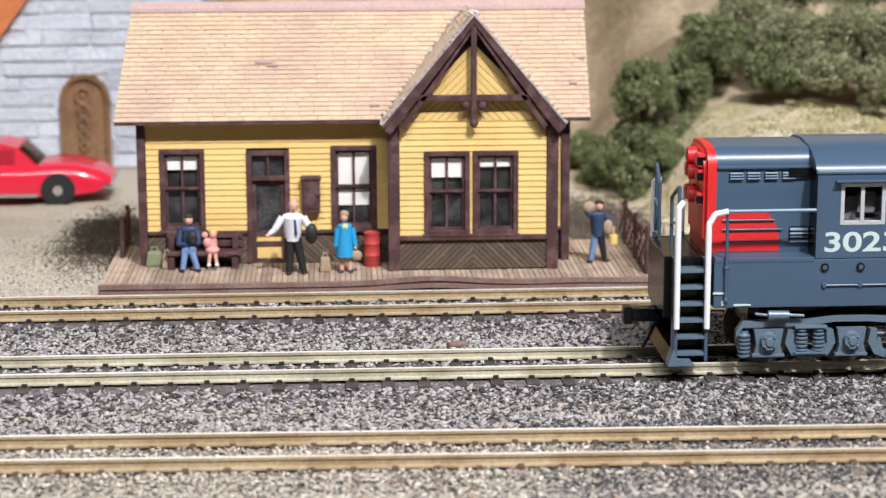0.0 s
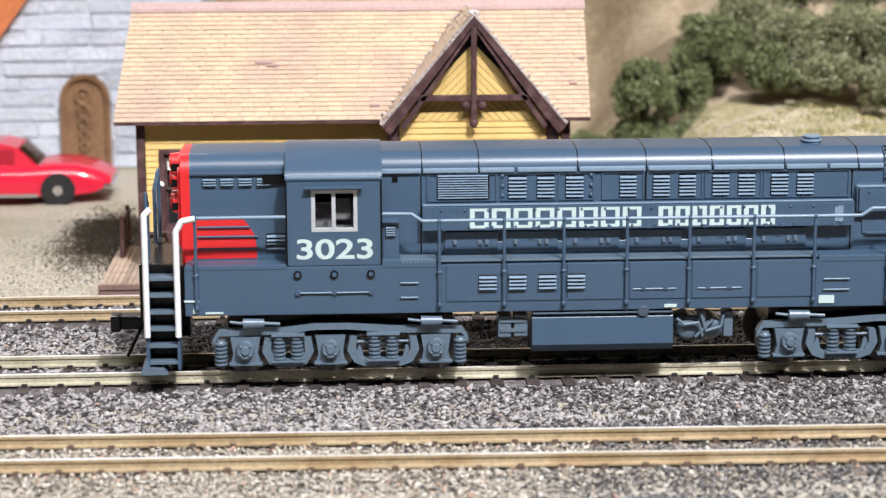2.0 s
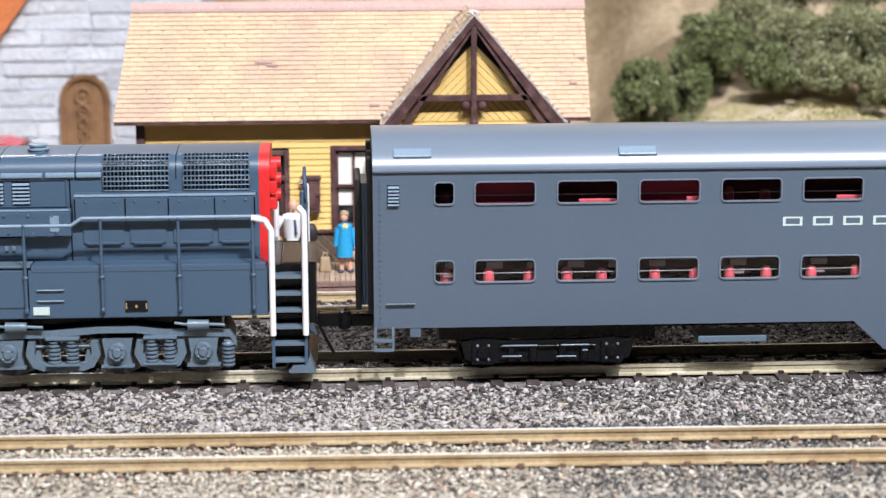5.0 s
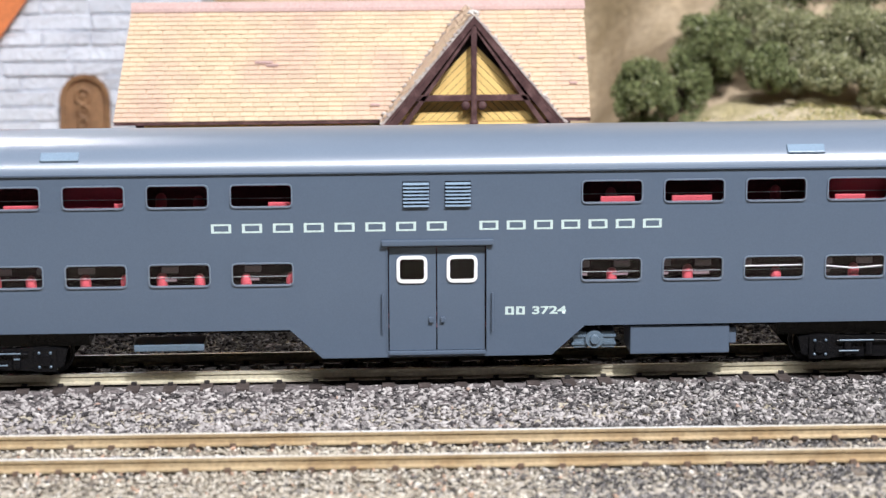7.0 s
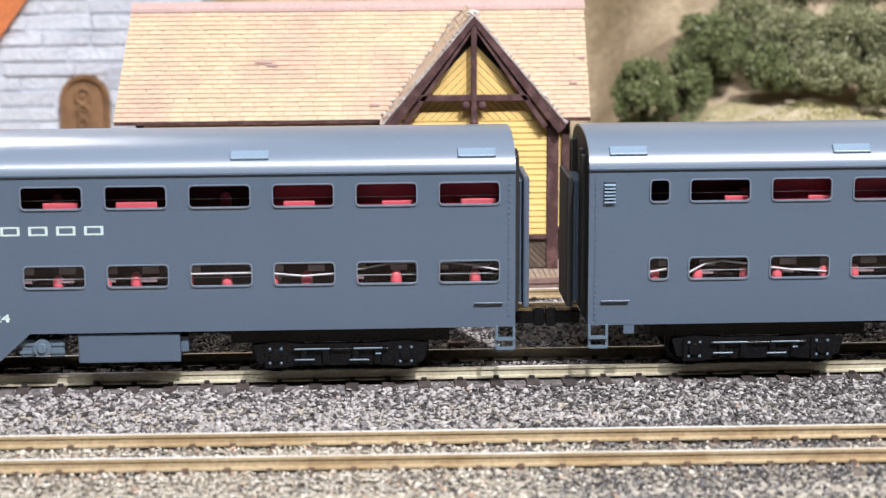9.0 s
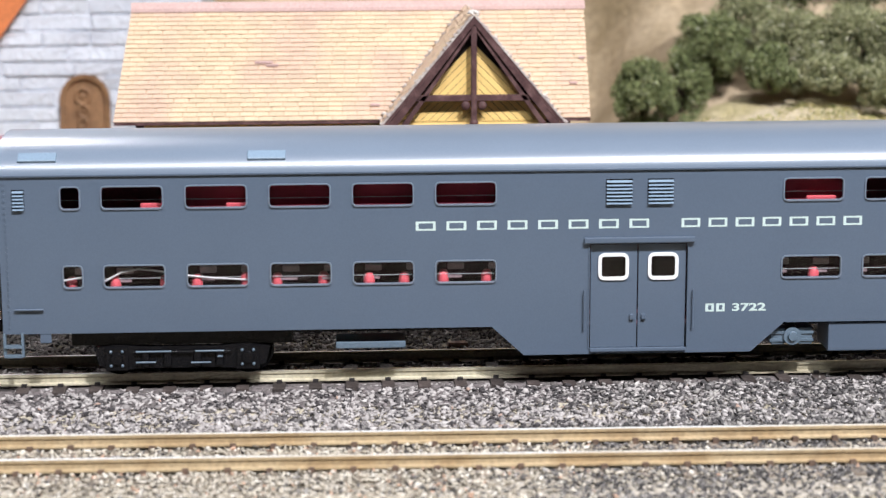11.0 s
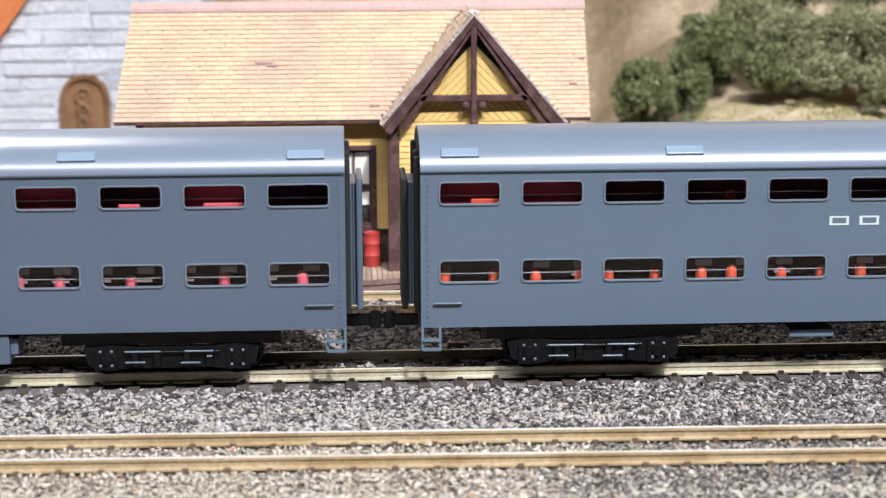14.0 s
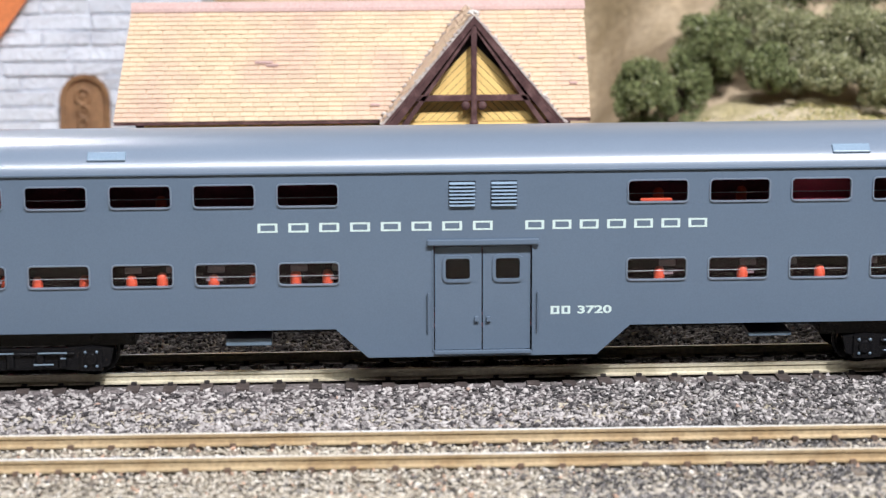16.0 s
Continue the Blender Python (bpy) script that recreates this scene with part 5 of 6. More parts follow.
def hood_profile(hw, z0, zs, zc):
    """Closed cross-section (y, z) with a rounded shoulder."""
    half = [(hw, z0), (hw, zs)]
    for i in range(1, 13):
        a = radians(90 * i / 12)
        half.append((hw - 4.2 + 4.2 * math.cos(a), zs + (zc - 0.5 - zs) * math.sin(a)))
    return half + [(0, zc)] + [(-y, z) for y, z in half[::-1]]


def stairs(parent, x0, x1, s, outer):
    """End steps with white grab rails. outer: +1 where the pilot lies toward +x."""
    st = thing_part("steps", parent)
    for x in (x0, x1):
        bm = B()
        prism(bm, [(s * 12.0, 26.5), (s * 17.6, 26.5), (s * 17.9, 3.0), (s * 13.0, 3.0)], "x", x - 0.35, x + 0.35)
        part("stringer", bm, "loco_grey", st)
    for k in range(6):
        z = 4.2 + k * 3.9
        bm = B()
        box(bm, x0, x1, min(s * 13.2, s * 17.6), max(s * 13.2, s * 17.6), z, z + 0.8, 0, 0.1)
        part("tread", bm, "truck_grey", st)
    # black sheet behind the treads paints the shade between the steps
    bm = B()
    box(bm, x0, x1, min(s * 12.4, s * 12.9), max(s * 12.4, s * 12.9), 3.5, 26.4)
    part("riser", bm, "black", st)
    xa, xb = (x0, x1) if outer < 0 else (x1, x0)
    bm = B()
    pipe(bm, [(xa, s * 18.2, 10.8), (xa, s * 18.2, 38.8), (xa + outer * -1.2, s * 17.0, 40.0)], 0.72, 8)
    part("grab_rail", bm, "white", st, "white grab rail")
    bm = B()
    pipe(bm, [(xb, s * 18.2, 10.8), (xb, s * 18.2, 35.0), (xb - outer * 1.4, s * 18.2, 37.4), (xb - outer * 4.4, s * 18.2, 38.0)], 0.72, 8)
    part("grab_rail", bm, "white", st, "white grab rail")
    bm = B()
    pipe(bm, [(xa - outer * 0.4, s * 16.5, 27), (xa - outer * 0.4, s * 16.5, 43.5), (xa, s * 9.0, 40.0), (xa, s * 9, 27)], 0.45, 7)
    rod(bm, (xa, s * 16.5, 35), (xa, s * 9, 34), 0.4, None, 6)
    part("end_rail", bm, "loco_grey", st)


def locomotive():
    lo = thing("diesel_locomotive", "dark grey and scarlet diesel locomotive with white grab rails", "locomotive", at=(91.6, 464.85, 0))
    G = "loco_grey"
    # underframe and deep side sills
    bm = B()
    box(bm, -9, 193.5, -14, 14, 15.2, 26.4)
    part("underframe", bm, "black", lo)
    for s in (-1, 1):
        bm = B()
        y0, y1 = (-17.3, -13) if s < 0 else (13, 17.3)
        box(bm, -6.8, 190.8, y0, y1, 15.3, 26.4, 0, 0.2)
        sill = part("side_sill", bm, G, lo)
        if s > 0:
            continue
        for a, b, z1 in ((-6.6, 16.3, 27.0), (37.8, 50.2, 27.6), (137.8, 190.4, 27.4)):
            bm = B()
            box(bm, a, b, -17.4, -11.5, 25.8, z1, 0, 0.25)
            part("battery_box", bm, G, sill)
        for a, b in ((52.3, 64.8), (66.2, 78.6), (80, 92.8), (94.2, 107.2), (108.6, 122.2), (123.6, 136.4)):
            bm = B()
            box(bm, a, b, -17.55, -13, 17.8, 26.5, 0, 0.25)
            part("locker", bm, G, sill)
            bm = B()
            box(bm, b + 0.4, b + 0.8, -17.45, -17.2, 17.0, 26.6)
            part("locker_joint", bm, "black", sill)
        for x in (61.8, 68.6, 75.4, 82.0):
            louvre(sill, x - 2.1, x + 2.1, 20.6, 24.0, -17.6, 4, G)
        for x in (97.5, 102.5, 112.2, 117.2, 18.7, 27.0, 35.3):
            bm = B()
            rod(bm, (x, -17.9, 20.4), (x, -17.3, 20.4), 0.55, 0.65, 8)
            if x < 40:
                rod(bm, (x, -17.9, 24.6), (x, -17.3, 24.6), 0.55, 0.65, 8)
            part("latch", bm, G, sill)
        for a, b, z in ((18.7, 35.3, 20.4), (95, 105, 20.2), (110, 120, 20.2), (42, 46, 22.4), (42, 46, 19.0), (139, 145, 21.9), (139, 145, 19.4)):
            bm = B()
            rod(bm, (a, -17.65, z), (b, -17.65, z), 0.2, None, 6)
            part("hinge_rod", bm, "slat", sill)
        for a, b, z0, z1, mat in ((-5.0, -4.1, 15.9, 17.0, "letter"), (-2.2, 1.8, 15.8, 16.2, "letter"), (-7, -3.6, 18.6, 19.0, "letter"), (102.3, 105.2, 15.8, 16.5, "letter"), (138.0, 141.6, 16.2, 18.0, "letter")):
            bm = B()
            box(bm, a, b, -17.62 if mat == "letter" else -17.6, -17.3, z0, z1)
            part("stencil_bar", bm, mat, sill)
        bm = B()
        box(bm, 158.6, 163.6, -17.55, -17.3, 16.7, 19.2)
        pl = part("builder_plate", bm, "black", sill, "black builder plate with a brass emblem")
        bm = B()
        for a, b in ((158.7, 159.0), (163.2, 163.5)):
            box(bm, a, b, -17.6, -17.5, 17.3, 18.7)
        prism(bm, [(160.7, 17.9), (161.1, 18.35), (161.5, 17.9), (161.1, 17.45)], "y", -17.62, -17.5)
        part("emblem", bm, "brass", pl)
    # short hood with the scarlet nose
    bm = B()
    prism(bm, hood_profile(11.0, 26.4, 47.0, 51.7), "x", -5.6, 16.6, 0, True)
    sh = part("short_hood", bm, G, lo)
    bm = B()
    prism(bm, hood_profile(11.05, 26.4, 46.9, 51.6), "x", -7.6, -5.5, 0, True)
    prism(bm, hood_profile(9.8, 30, 46.0, 50.6), "x", -8.3, -7.6, 0, True)
    nose = part("nose", bm, "red", lo, "scarlet nose end")
    for z, r in ((48.2, 1.9), (44.6, 1.7), (39.2, 1.8)):
        bm = B()
        for y in ((-2.2, 2.2) if z < 48 else (0,)):
            rod(bm, (-10.6, y, z), (-7.5, y, z), r, r * 1.15, 14)
        box(bm, -9.6, -7.6, -9.0, -4.5, z - 1.5, z + 1.5, 0, 0.4)
        part("headlight_housing", bm, "red", nose)
        bm = B()
        box(bm, -9.75, -7.9, -9.12, -8.0, z - 0.9, z + 0.8)
        part("number_board", bm, "black", nose, "black number board")
        bm = B()
        rod(bm, (-10.8, 0, z), (-10.55, 0, z), r * 0.75, None, 12)
        part("lens", bm, "glass", nose)
    bm = B()     # scarlet wing on the side of the hood
    wing = [(-5.6, 36.9), (6.0, 36.9), (7.6, 35.0), (9.0, 32.6), (9.4, 29.5), (9.4, 27.3), (-5.6, 27.3)]
    prism(bm, wing, "y", -11.06, -10.9)
    wg = part("scarlet_wing", bm, "red", sh, "scarlet wing panel")
    for z in (32.4, 29.6, 34.6):
        bm = B()
        rod(bm, (-4, -11.3, z), (9.8 if z < 34 else 8, -11.3, z), 0.28, None, 6)
        part("grab_iron", bm, G, wg)
    for x in (-1.0, 3.0, 7.1, 11.2):
        louvre(sh, x - 1.6, x + 1.6, 44.2, 46.0, -11.0, 3, G)
    bm = B()
    box(bm, -5.4, 16.4, -11.6, -10.6, 46.6, 47.3, 0, 0.2)
    part("gutter", bm, G, sh)
    bm = B()
    box(bm, 11, 16.4, -11.9, -11, 44.6, 46.4, 0, 0.2)
    part("vent", bm, "black", sh)
    # cab
    bm = B()
    win = (22.6, 31.8, 34.9, 43.4)
    holed(bm, 16.6, 37.6, 26.6, 46.6, [win], -16.9, -16.1)
    holed(bm, 16.6, 37.6, 26.6, 46.6, [win], 16.1, 16.9)
    for x in (16.6, 36.8):
        box(bm, x, x + 0.8, -16.1, 16.1, 26.6, 46.6)
    cab = part("cab", bm, G, lo)
    bm = B()
    half = [(17.2, 46.2), (17.2, 46.9), (15.6, 48.6), (12.5, 50.3), (8, 51.6), (0, 52.2)]
    prism(bm, half + [(-y, z) for y, z in half[-2::-1]], "x", 16.2, 38.0, 0, True)
    part("cab_roof", bm, G, cab)
    for s in (-1, 1):
        cw = thing_part("cab_window", cab)
        y = s * 17.0
        bm = B()
        for a in ((22.0, 22.9, 34.3, 43.9), (31.5, 32.4, 34.3, 43.9), (26.6, 27.5, 34.9, 43.3), (22.9, 31.5, 43.1, 43.9), (22.9, 31.5, 34.3, 35.2)):
            box(bm, a[0], a[1], min(y, y - s * 0.8), max(y, y - s * 0.8), a[2], a[3], 0, 0.1)
        part("frame", bm, "silver", cw, "bright silver window frame")
        bm = B()
        box(bm, 22.8, 31.6, y - s * 0.5 - 0.05, y - s * 0.5 + 0.05, 35, 43.3)
        part("pane", bm, "glass", cw)
        bm = B()
        box(bm, 20.6, 33.6, min(y, y + s * 1.6), max(y, y + s * 1.6), 44.3, 44.8, 0, 0.15)
        part("awning", bm, G, cw)
    bm = B()
    box(bm, 17.6, 36.6, -16.0, 16.0, 27, 30)
    box(bm, 21.5, 24.5, -6, 6, 30, 42, 0, 0.6)
    part("cab_floor", bm, "inside", cab)
    bm = B()
    box(bm, 18.0, 36.4, -12.4, -12.0, 30, 40.2)
    box(bm, 26.8, 31.0, -13.6, -12.4, 36.4, 41.4, 0, 0.3)
    part("cab_lining", bm, "cab_lining", cab, "pale grey cab lining")
    # added dark sheet stands for the cab's shaded inside, hiding the far window
    bm = B()
    box(bm, 17.6, 36.6, 11.0, 11.4, 30, 46)
    part("cab_back", bm, "inside", cab)
    for x in (16.35, 37.75):      # dark joints where the cab meets the hoods
        bm = B()
        box(bm, x - 0.2, x + 0.2, -17.05, -11.2, 26.6, 46.9)
        part("cab_joint", bm, "black", cab)
    # pale strip, the light on its edge put into the colour
    bm = B()
    box(bm, 16.6, 37.6, -17.25, -16.95, 46.55, 47.1, 0, 0.1)
    part("drip_strip", bm, "slat", cab)
    for x in (18.7, 27.0, 35.3):
        bm = B()
        lathe(bm, (x, 0, 24.6), [(0.95, -17.75), (0.95, -17.35), (0.6, -17.35)], "y", 12)
        part("washer", bm, "black", cab)
    louvre(sh, 11.6, 16.0, 29.4, 33.0, -11.2, 4, G)
    lettering("road_number", "3023", 18.6, 28.0, -16.96, 4.7, 17.2, "letter", cab, bold=0.02)
    # long hood
    bm = B()
    box(bm, 37.95, 41.8, -15.2, -11, 26.4, 36.2, 0, 0.3)
    sb = part("sand_box", bm, G, lo)
    louvre(sb, 38.7, 41.0, 33.0, 35.2, -15.2, 4, G)
    bm = B()
    box(bm, 42.0, 50.2, -17.3, -11, 26.4, 27.7, 0, 0.15)
    for k in range(9):
        box(bm, 42.4 + k * 0.86, 42.9 + k * 0.86, -17.45, -17.25, 26.9, 27.4)
    part("tread_plate", bm, "truck_grey", lo)
    bm = B()
    prism(bm, hood_profile(11.0, 26.4, 46.6, 51.7), "x", 37.6, 189.0, 0, True)
    lh = part("long_hood", bm, G, lo)
    bm = B()
    prism(bm, [(-11.0, 33.4), (-13.6, 33.6), (-13.6, 38.9), (-11.0, 39.5)], "x", 47.2, 146.6)
    prism(bm, [(-11.0, 36.5), (-13.2, 36.7), (-13.2, 41.9), (-11.0, 42.4)], "x", 147.2, 188.4)
    part("letter_board", bm, G, lh)
    bm = B()
    prism(bm, [(-11.0, 26.4), (-11.3, 26.4), (-11.3, 30.2), (-11.0, 30.6)], "x", 52, 136)
    part("lower_ledge", bm, G, lh)
    for x in (147.6, 158.9, 168.6, 179.0, 188.0):
        bm = B()
        box(bm, x - 0.15, x + 0.15, -13.3, -11.0, 36.7, 41.9)
        part("door_seam", bm, "black", lh)
    for x in (150, 156.5, 161, 166.5, 171, 177, 181.2, 186):
        for z in (37.4, 41.2):
            bm = B()
            ball(bm, (x, -13.2, z), (0.32, 0.3, 0.32), 0, 6, 4)
            part("rivet", bm, G, lh)
    # pale lip paints the bright line along the top of the board
    bm = B()
    box(bm, 147.4, 188.2, -12.9, -11.0, 42.2, 42.6, 0, 0.1)
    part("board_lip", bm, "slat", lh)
    # gutters coloured paler than the hood to carry their edge highlight
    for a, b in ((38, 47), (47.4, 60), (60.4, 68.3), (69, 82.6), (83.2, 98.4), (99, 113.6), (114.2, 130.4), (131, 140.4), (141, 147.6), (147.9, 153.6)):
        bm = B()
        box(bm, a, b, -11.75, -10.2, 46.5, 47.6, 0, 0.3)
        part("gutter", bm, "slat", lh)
    louvre(lh, 50.7, 62.4, 40.6, 46.2, -11.0, 10, G, "air_grille")
    for x0, x1 in ((66.9, 71.2), (73.5, 77.6), (80.1, 84.3), (92.5, 96.5), (100.2, 104.2), (106.2, 110.2), (113.9, 117.9), (119.9, 123.9), (127.5, 131.6), (133.5, 137.5)):
        louvre(lh, x0, x1, 40.6, 45.6, -11.0, 6, G)
    for x in (65.6, 86.0):
        for z in (41, 43.3, 45.6):
            bm = B()
            ball(bm, (x, -11.1, z), (0.55, 0.4, 0.5), 0, 7, 5)
            part("hinge", bm, G, lh)
    for x in (52, 62, 73, 77, 86, 90, 99, 104, 112, 117, 126, 130, 138, 142):
        bm = B()
        box(bm, x - 0.5, x + 0.5, -13.95, -13.4, 33.5, 34.3, 0, 0.12)
        part("door_latch", bm, G, lh)
    for x in (47.0, 62.5, 80.5, 98.5, 116.5, 134.5, 146.4):
        bm = B()
        box(bm, x - 0.14, x + 0.14, -11.12, -10.9, 26.6, 46)
        part("door_seam", bm, "black", lh)
    # raised panels round the grilles, with hinges on their edges
    for a, b in ((48.3, 64.4), (65.2, 77.9), (78.4, 86.6), (88.4, 98.2), (98.8, 111.8), (112.2, 125.4), (125.8, 145.8)):
        bm = B()
        for q in ((a, b, 46.0, 46.35), (a, b, 39.85, 40.2), (a, a + 0.3, 40.2, 46.0), (b - 0.3, b, 40.2, 46.0)):
            box(bm, q[0], q[1], -11.32, -10.9, q[2], q[3])
        part("panel_rim", bm, G, lh)
    # painted highlight line along the long letter board
    bm = B()
    box(bm, 47.4, 146.2, -13.2, -12.5, 39.15, 39.5, 0, 0.1)
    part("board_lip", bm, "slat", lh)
    for k in range(18):
        x = 51.5 + 5.35 * k
        bm = B()
        for z in (38.2, 34.3):
            ball(bm, (x + (0.9 if z < 36 else 0), -13.62, z), (0.34, 0.3, 0.34), 0, 6, 4)
        part("rivet_pair", bm, G, lh)
    for a, b in ((52.3, 64.6), (66.2, 78.4), (80, 92.6), (94.2, 107), (108.6, 122), (123.6, 136)):
        bm = B()
        box(bm, a, b, -11.7, -11.0, 28.0, 32.9, 0, 0.2)
        hd = part("hood_door", bm, G, lh)
        for x in (a + 2.4, b - 4.2, b - 2.6):
            bm = B()
            box(bm, x - 0.42, x + 0.42, -12.2, -11.6, 29.9, 31.0, 0, 0.12)
            part("door_latch", bm, "truck_grey", hd)
    bm = B()
    box(bm, 50.5, 137.6, -17.2, -12.0, 27.0, 27.5, 0, 0.15)
    part("walkway_edge", bm, "truck_grey", lh)
    bm = B()
    box(bm, 40.4, 41.7, -11.15, -10.9, 44.5, 45.7)
    part("vent_hole", bm, "black", lh)
    bm = B()
    box(bm, 48.8, 64.2, -8.6, -8.2, 50.1, 50.5)
    part("roof_strip", bm, "slat", lh)
    for x in (47.2, 60.2, 82.9, 98.7, 113.9, 130.7, 147.7, 170.3):
        bm = B()
        prism(bm, hood_profile(11.04, 45.8, 46.62, 51.76), "x", x - 0.12, x + 0.12)
        part("roof_seam", bm, "black", lh)
    bm = B()
    box(bm, 142.0, 144.0, -13.75, -13.5, 34.6, 38.2)
    part("notice", bm, "slat", lh)
    n1 = [(58.0 + i * 5.0, 58.0 + i * 5.0 + 4.3) for i in range(8)]
    n2 = [(101.2 + i * 3.95, 101.2 + i * 3.95 + 3.3) for i in range(7)]
    letter_blocks("company_letter", lh, -13.66, 34.0, 4.6, n1 + n2, w=0.85)
    # radiator section
    bm = B()
    box(bm, 147.8, 188.6, -11.45, -10.5, 42.4, 43.0, 0, 0.15)
    part("drip_strip", bm, G, lh)
    for a, b in ((149, 158.4), (159.6, 167.8), (169.4, 178.4), (179.6, 187.4)):
        bm = B()
        box(bm, a, b, -11.4, -10.6, 31.2, 36.6, 0, 0.25)
        box(bm, a + 0.8, b - 0.8, -11.7, -11.3, 31.0, 31.6, 0, 0.12)
        part("hood_door", bm, G, lh)
    for x0, x1 in ((153.9, 168.7), (172.0, 186.8)):
        gr = thing_part("radiator_grille", lh)
        arc = [(-11.15, 43.4), (-11.15, 46.6)] + [(-(11.15 - 4.25 + 4.25 * math.cos(radians(15 * i))), 46.6 + 4.75 * math.sin(radians(15 * i))) for i in range(1, 6)]
        bm = B()
        for (ya, za), (yb, zb) in zip(arc[:-1], arc[1:]):
            vs = [bm.verts.new(p) for p in ((x0, ya - 0.04, za), (x1, ya - 0.04, za), (x1, yb - 0.04, zb + 0.04), (x0, yb - 0.04, zb + 0.04))]
            bm.faces.new(vs)
        part("backing", bm, "black", gr)
        k = 17
        bm = B()
        for i in range(k + 1):
            x = x0 + (x1 - x0) * i / k
            for (ya, za), (yb, zb) in zip(arc[:-1], arc[1:]):
                rod(bm, (x, ya - 0.2, za), (x, yb - 0.2, zb + 0.12), 0.17, None, 4)
        tagged(part("grille_lattice", bm, G, gr), kind="stuff")
        bm = B()
        for (ya, za), (yb, zb) in zip(arc[:-1], arc[1:]):
            steps = max(1, round(math.hypot(yb - ya, zb - za) / 0.95))
            for j in range(steps):
                t = j / steps
                rod(bm, (x0, ya + (yb - ya) * t - 0.25, za + (zb - za) * t), (x1, ya + (yb - ya) * t - 0.25, za + (zb - za) * t), 0.17, None, 4)
        tagged(part("grille_lattice", bm, "slat", gr), kind="stuff")
    bm = B()
    prism(bm, hood_profile(11.05, 26.4, 46.6, 51.7), "x", 189.0, 191.4, 0, True)
    for z in (47.0, 43.4, 39.6):
        rod(bm, (190.5, 2.2, z), (193.6, 2.2, z), 1.6, None, 12)
        box(bm, 191, 193, -9.6, -5, z - 1.4, z + 1.4, 0, 0.4)
    part("rear_end", bm, "red", lo, "scarlet rear end")
    bm = B()
    lathe(bm, (138.5, -3.0, 0), [(2.2, 51.0), (2.2, 51.7), (2.5, 51.8), (2.5, 52.1), (1.9, 52.2), (1.9, 52.6), (2.2, 52.7), (2.2, 53.0), (1.2, 53.1)], "z", 18)
    part("exhaust_stack", bm, "slat", lh)
    # hand rails and posts; the rails' paler colour carries their highlight
    for s in (-1, 1):
        y = s * 17.9
        bm = B()
        pipe(bm, [(-4.1, y, 38.0), (16.2, y * 0.99, 38.0)], 0.42, 7)
        part("hand_rail", bm, "slat", lo)
        bm = B()
        pipe(bm, [(38, y * 0.98, 38.4), (44.5, y * 0.98, 38.3), (47.0, y, 36.7), (147.2, y, 36.7), (149.6, y, 38.3), (189.5, y, 38.3)], 0.42, 7)
        part("hand_rail", bm, "slat", lo)
        for x in (-4.1, 50.8, 65.5, 79.1, 93.5, 107.8, 122.6, 136.6, 153.7, 171.0, 187.6):
            bm = B()
            top = 38.0 if x < 40 or x > 148 else 36.7
            rod(bm, (x, y, 17.2), (x, y, top), 0.42, 0.38, 7)
            ball(bm, (x, y, top), (0.6, 0.6, 0.6), 0, 7, 5)
            ball(bm, (x, y, 24.8), (0.75, 0.6, 0.6), 0, 7, 5)
            ball(bm, (x, y, 17.2), (0.6, 0.6, 0.8), 0, 7, 5)
            part("stanchion", bm, G, lo)
        stairs(lo, -15.4, -8.4, s, -1)
        stairs(lo, 191.8, 199.2, s, 1)
    for x0, x1, d in ((-17.5, -9, -1), (193.5, 201.6, 1)):
        bm = B()
        box(bm, x0, x1, -12, 12, 12, 26.4, 0, 0.4)
        part("end_platform", bm, "black", lo)
        bm = B()
        e = x0 if d < 0 else x1
        prism(bm, [(e, 2.2), (e - d * 7, 2.2), (e - d * 6, 4.2), (e - d * 2, 4.2)], "y", -15, 15)
        part("pilot", bm, "black", lo)
        for s in (-1, 1):
            bm = B()
            prism(bm, [(e - d * 0.2, 2.0), (e - d * 6.5, 2.0), (e - d * 5.5, 3.4), (e - d * 2.5, 3.6), (e - d * 1.6, 6.0)], "y", min(s * 14, s * 18.6), max(s * 14, s * 18.6))
            part("foot_board", bm, "truck_grey", lo)
        bm = B()
        box(bm, min(e, e + d * 7), max(e, e + d * 7), -2.2, 2.2, 8.6, 11.8, 0, 0.6)
        box(bm, min(e + d * 5.5, e + d * 8), max(e + d * 5.5, e + d * 8), -3.2, 1.0, 8.2, 12.4, 0, 0.8)
        part("coupler", bm, "black", lo)
        bm = B()
        pipe(bm, [(e, -6, 11), (e + d * 2.5, -6.4, 6), (e + d * 3.8, -6.2, 3.4)], 0.4, 6)
        part("air_hose", bm, "black", lo)
    # below the frame
    bm = B()
    prism(bm, [(-15.4, 14.6), (-16.3, 13.4), (-16.9, 7.2), (-15.4, 5.4), (15.4, 5.4), (16.9, 7.2), (16.3, 13.4), (15.4, 14.6)], "x", 72.1, 104.6)
    tank = part("fuel_tank", bm, G, lo)
    bm = B()
    box(bm, 72.3, 104.4, -16.9, -15.0, 14.4, 14.9, 0, 0.15)
    rod(bm, (97.6, -17.2, 14.8), (97.6, -15.5, 15.4), 1.3, 1.3, 12)
    part("filler", bm, "truck_grey", tank)
    bm = B()
    box(bm, 64.4, 67.4, -15, -10, 8.6, 13.8, 0, 0.3)
    box(bm, 68.0, 71.2, -15, -10, 8.8, 14.0, 0, 0.3)
    for zz in (10, 12.2):
        box(bm, 64.8, 70.8, -15.3, -15, zz, zz + 0.8)
    part("equipment_case", bm, "truck_grey", lo)
    bm = B()
    for x, r in ((108.4, 2.7), (114.2, 2.5)):
        rod(bm, (x, -14.0, 10.0), (x, -6, 10.0), r, r, 18)
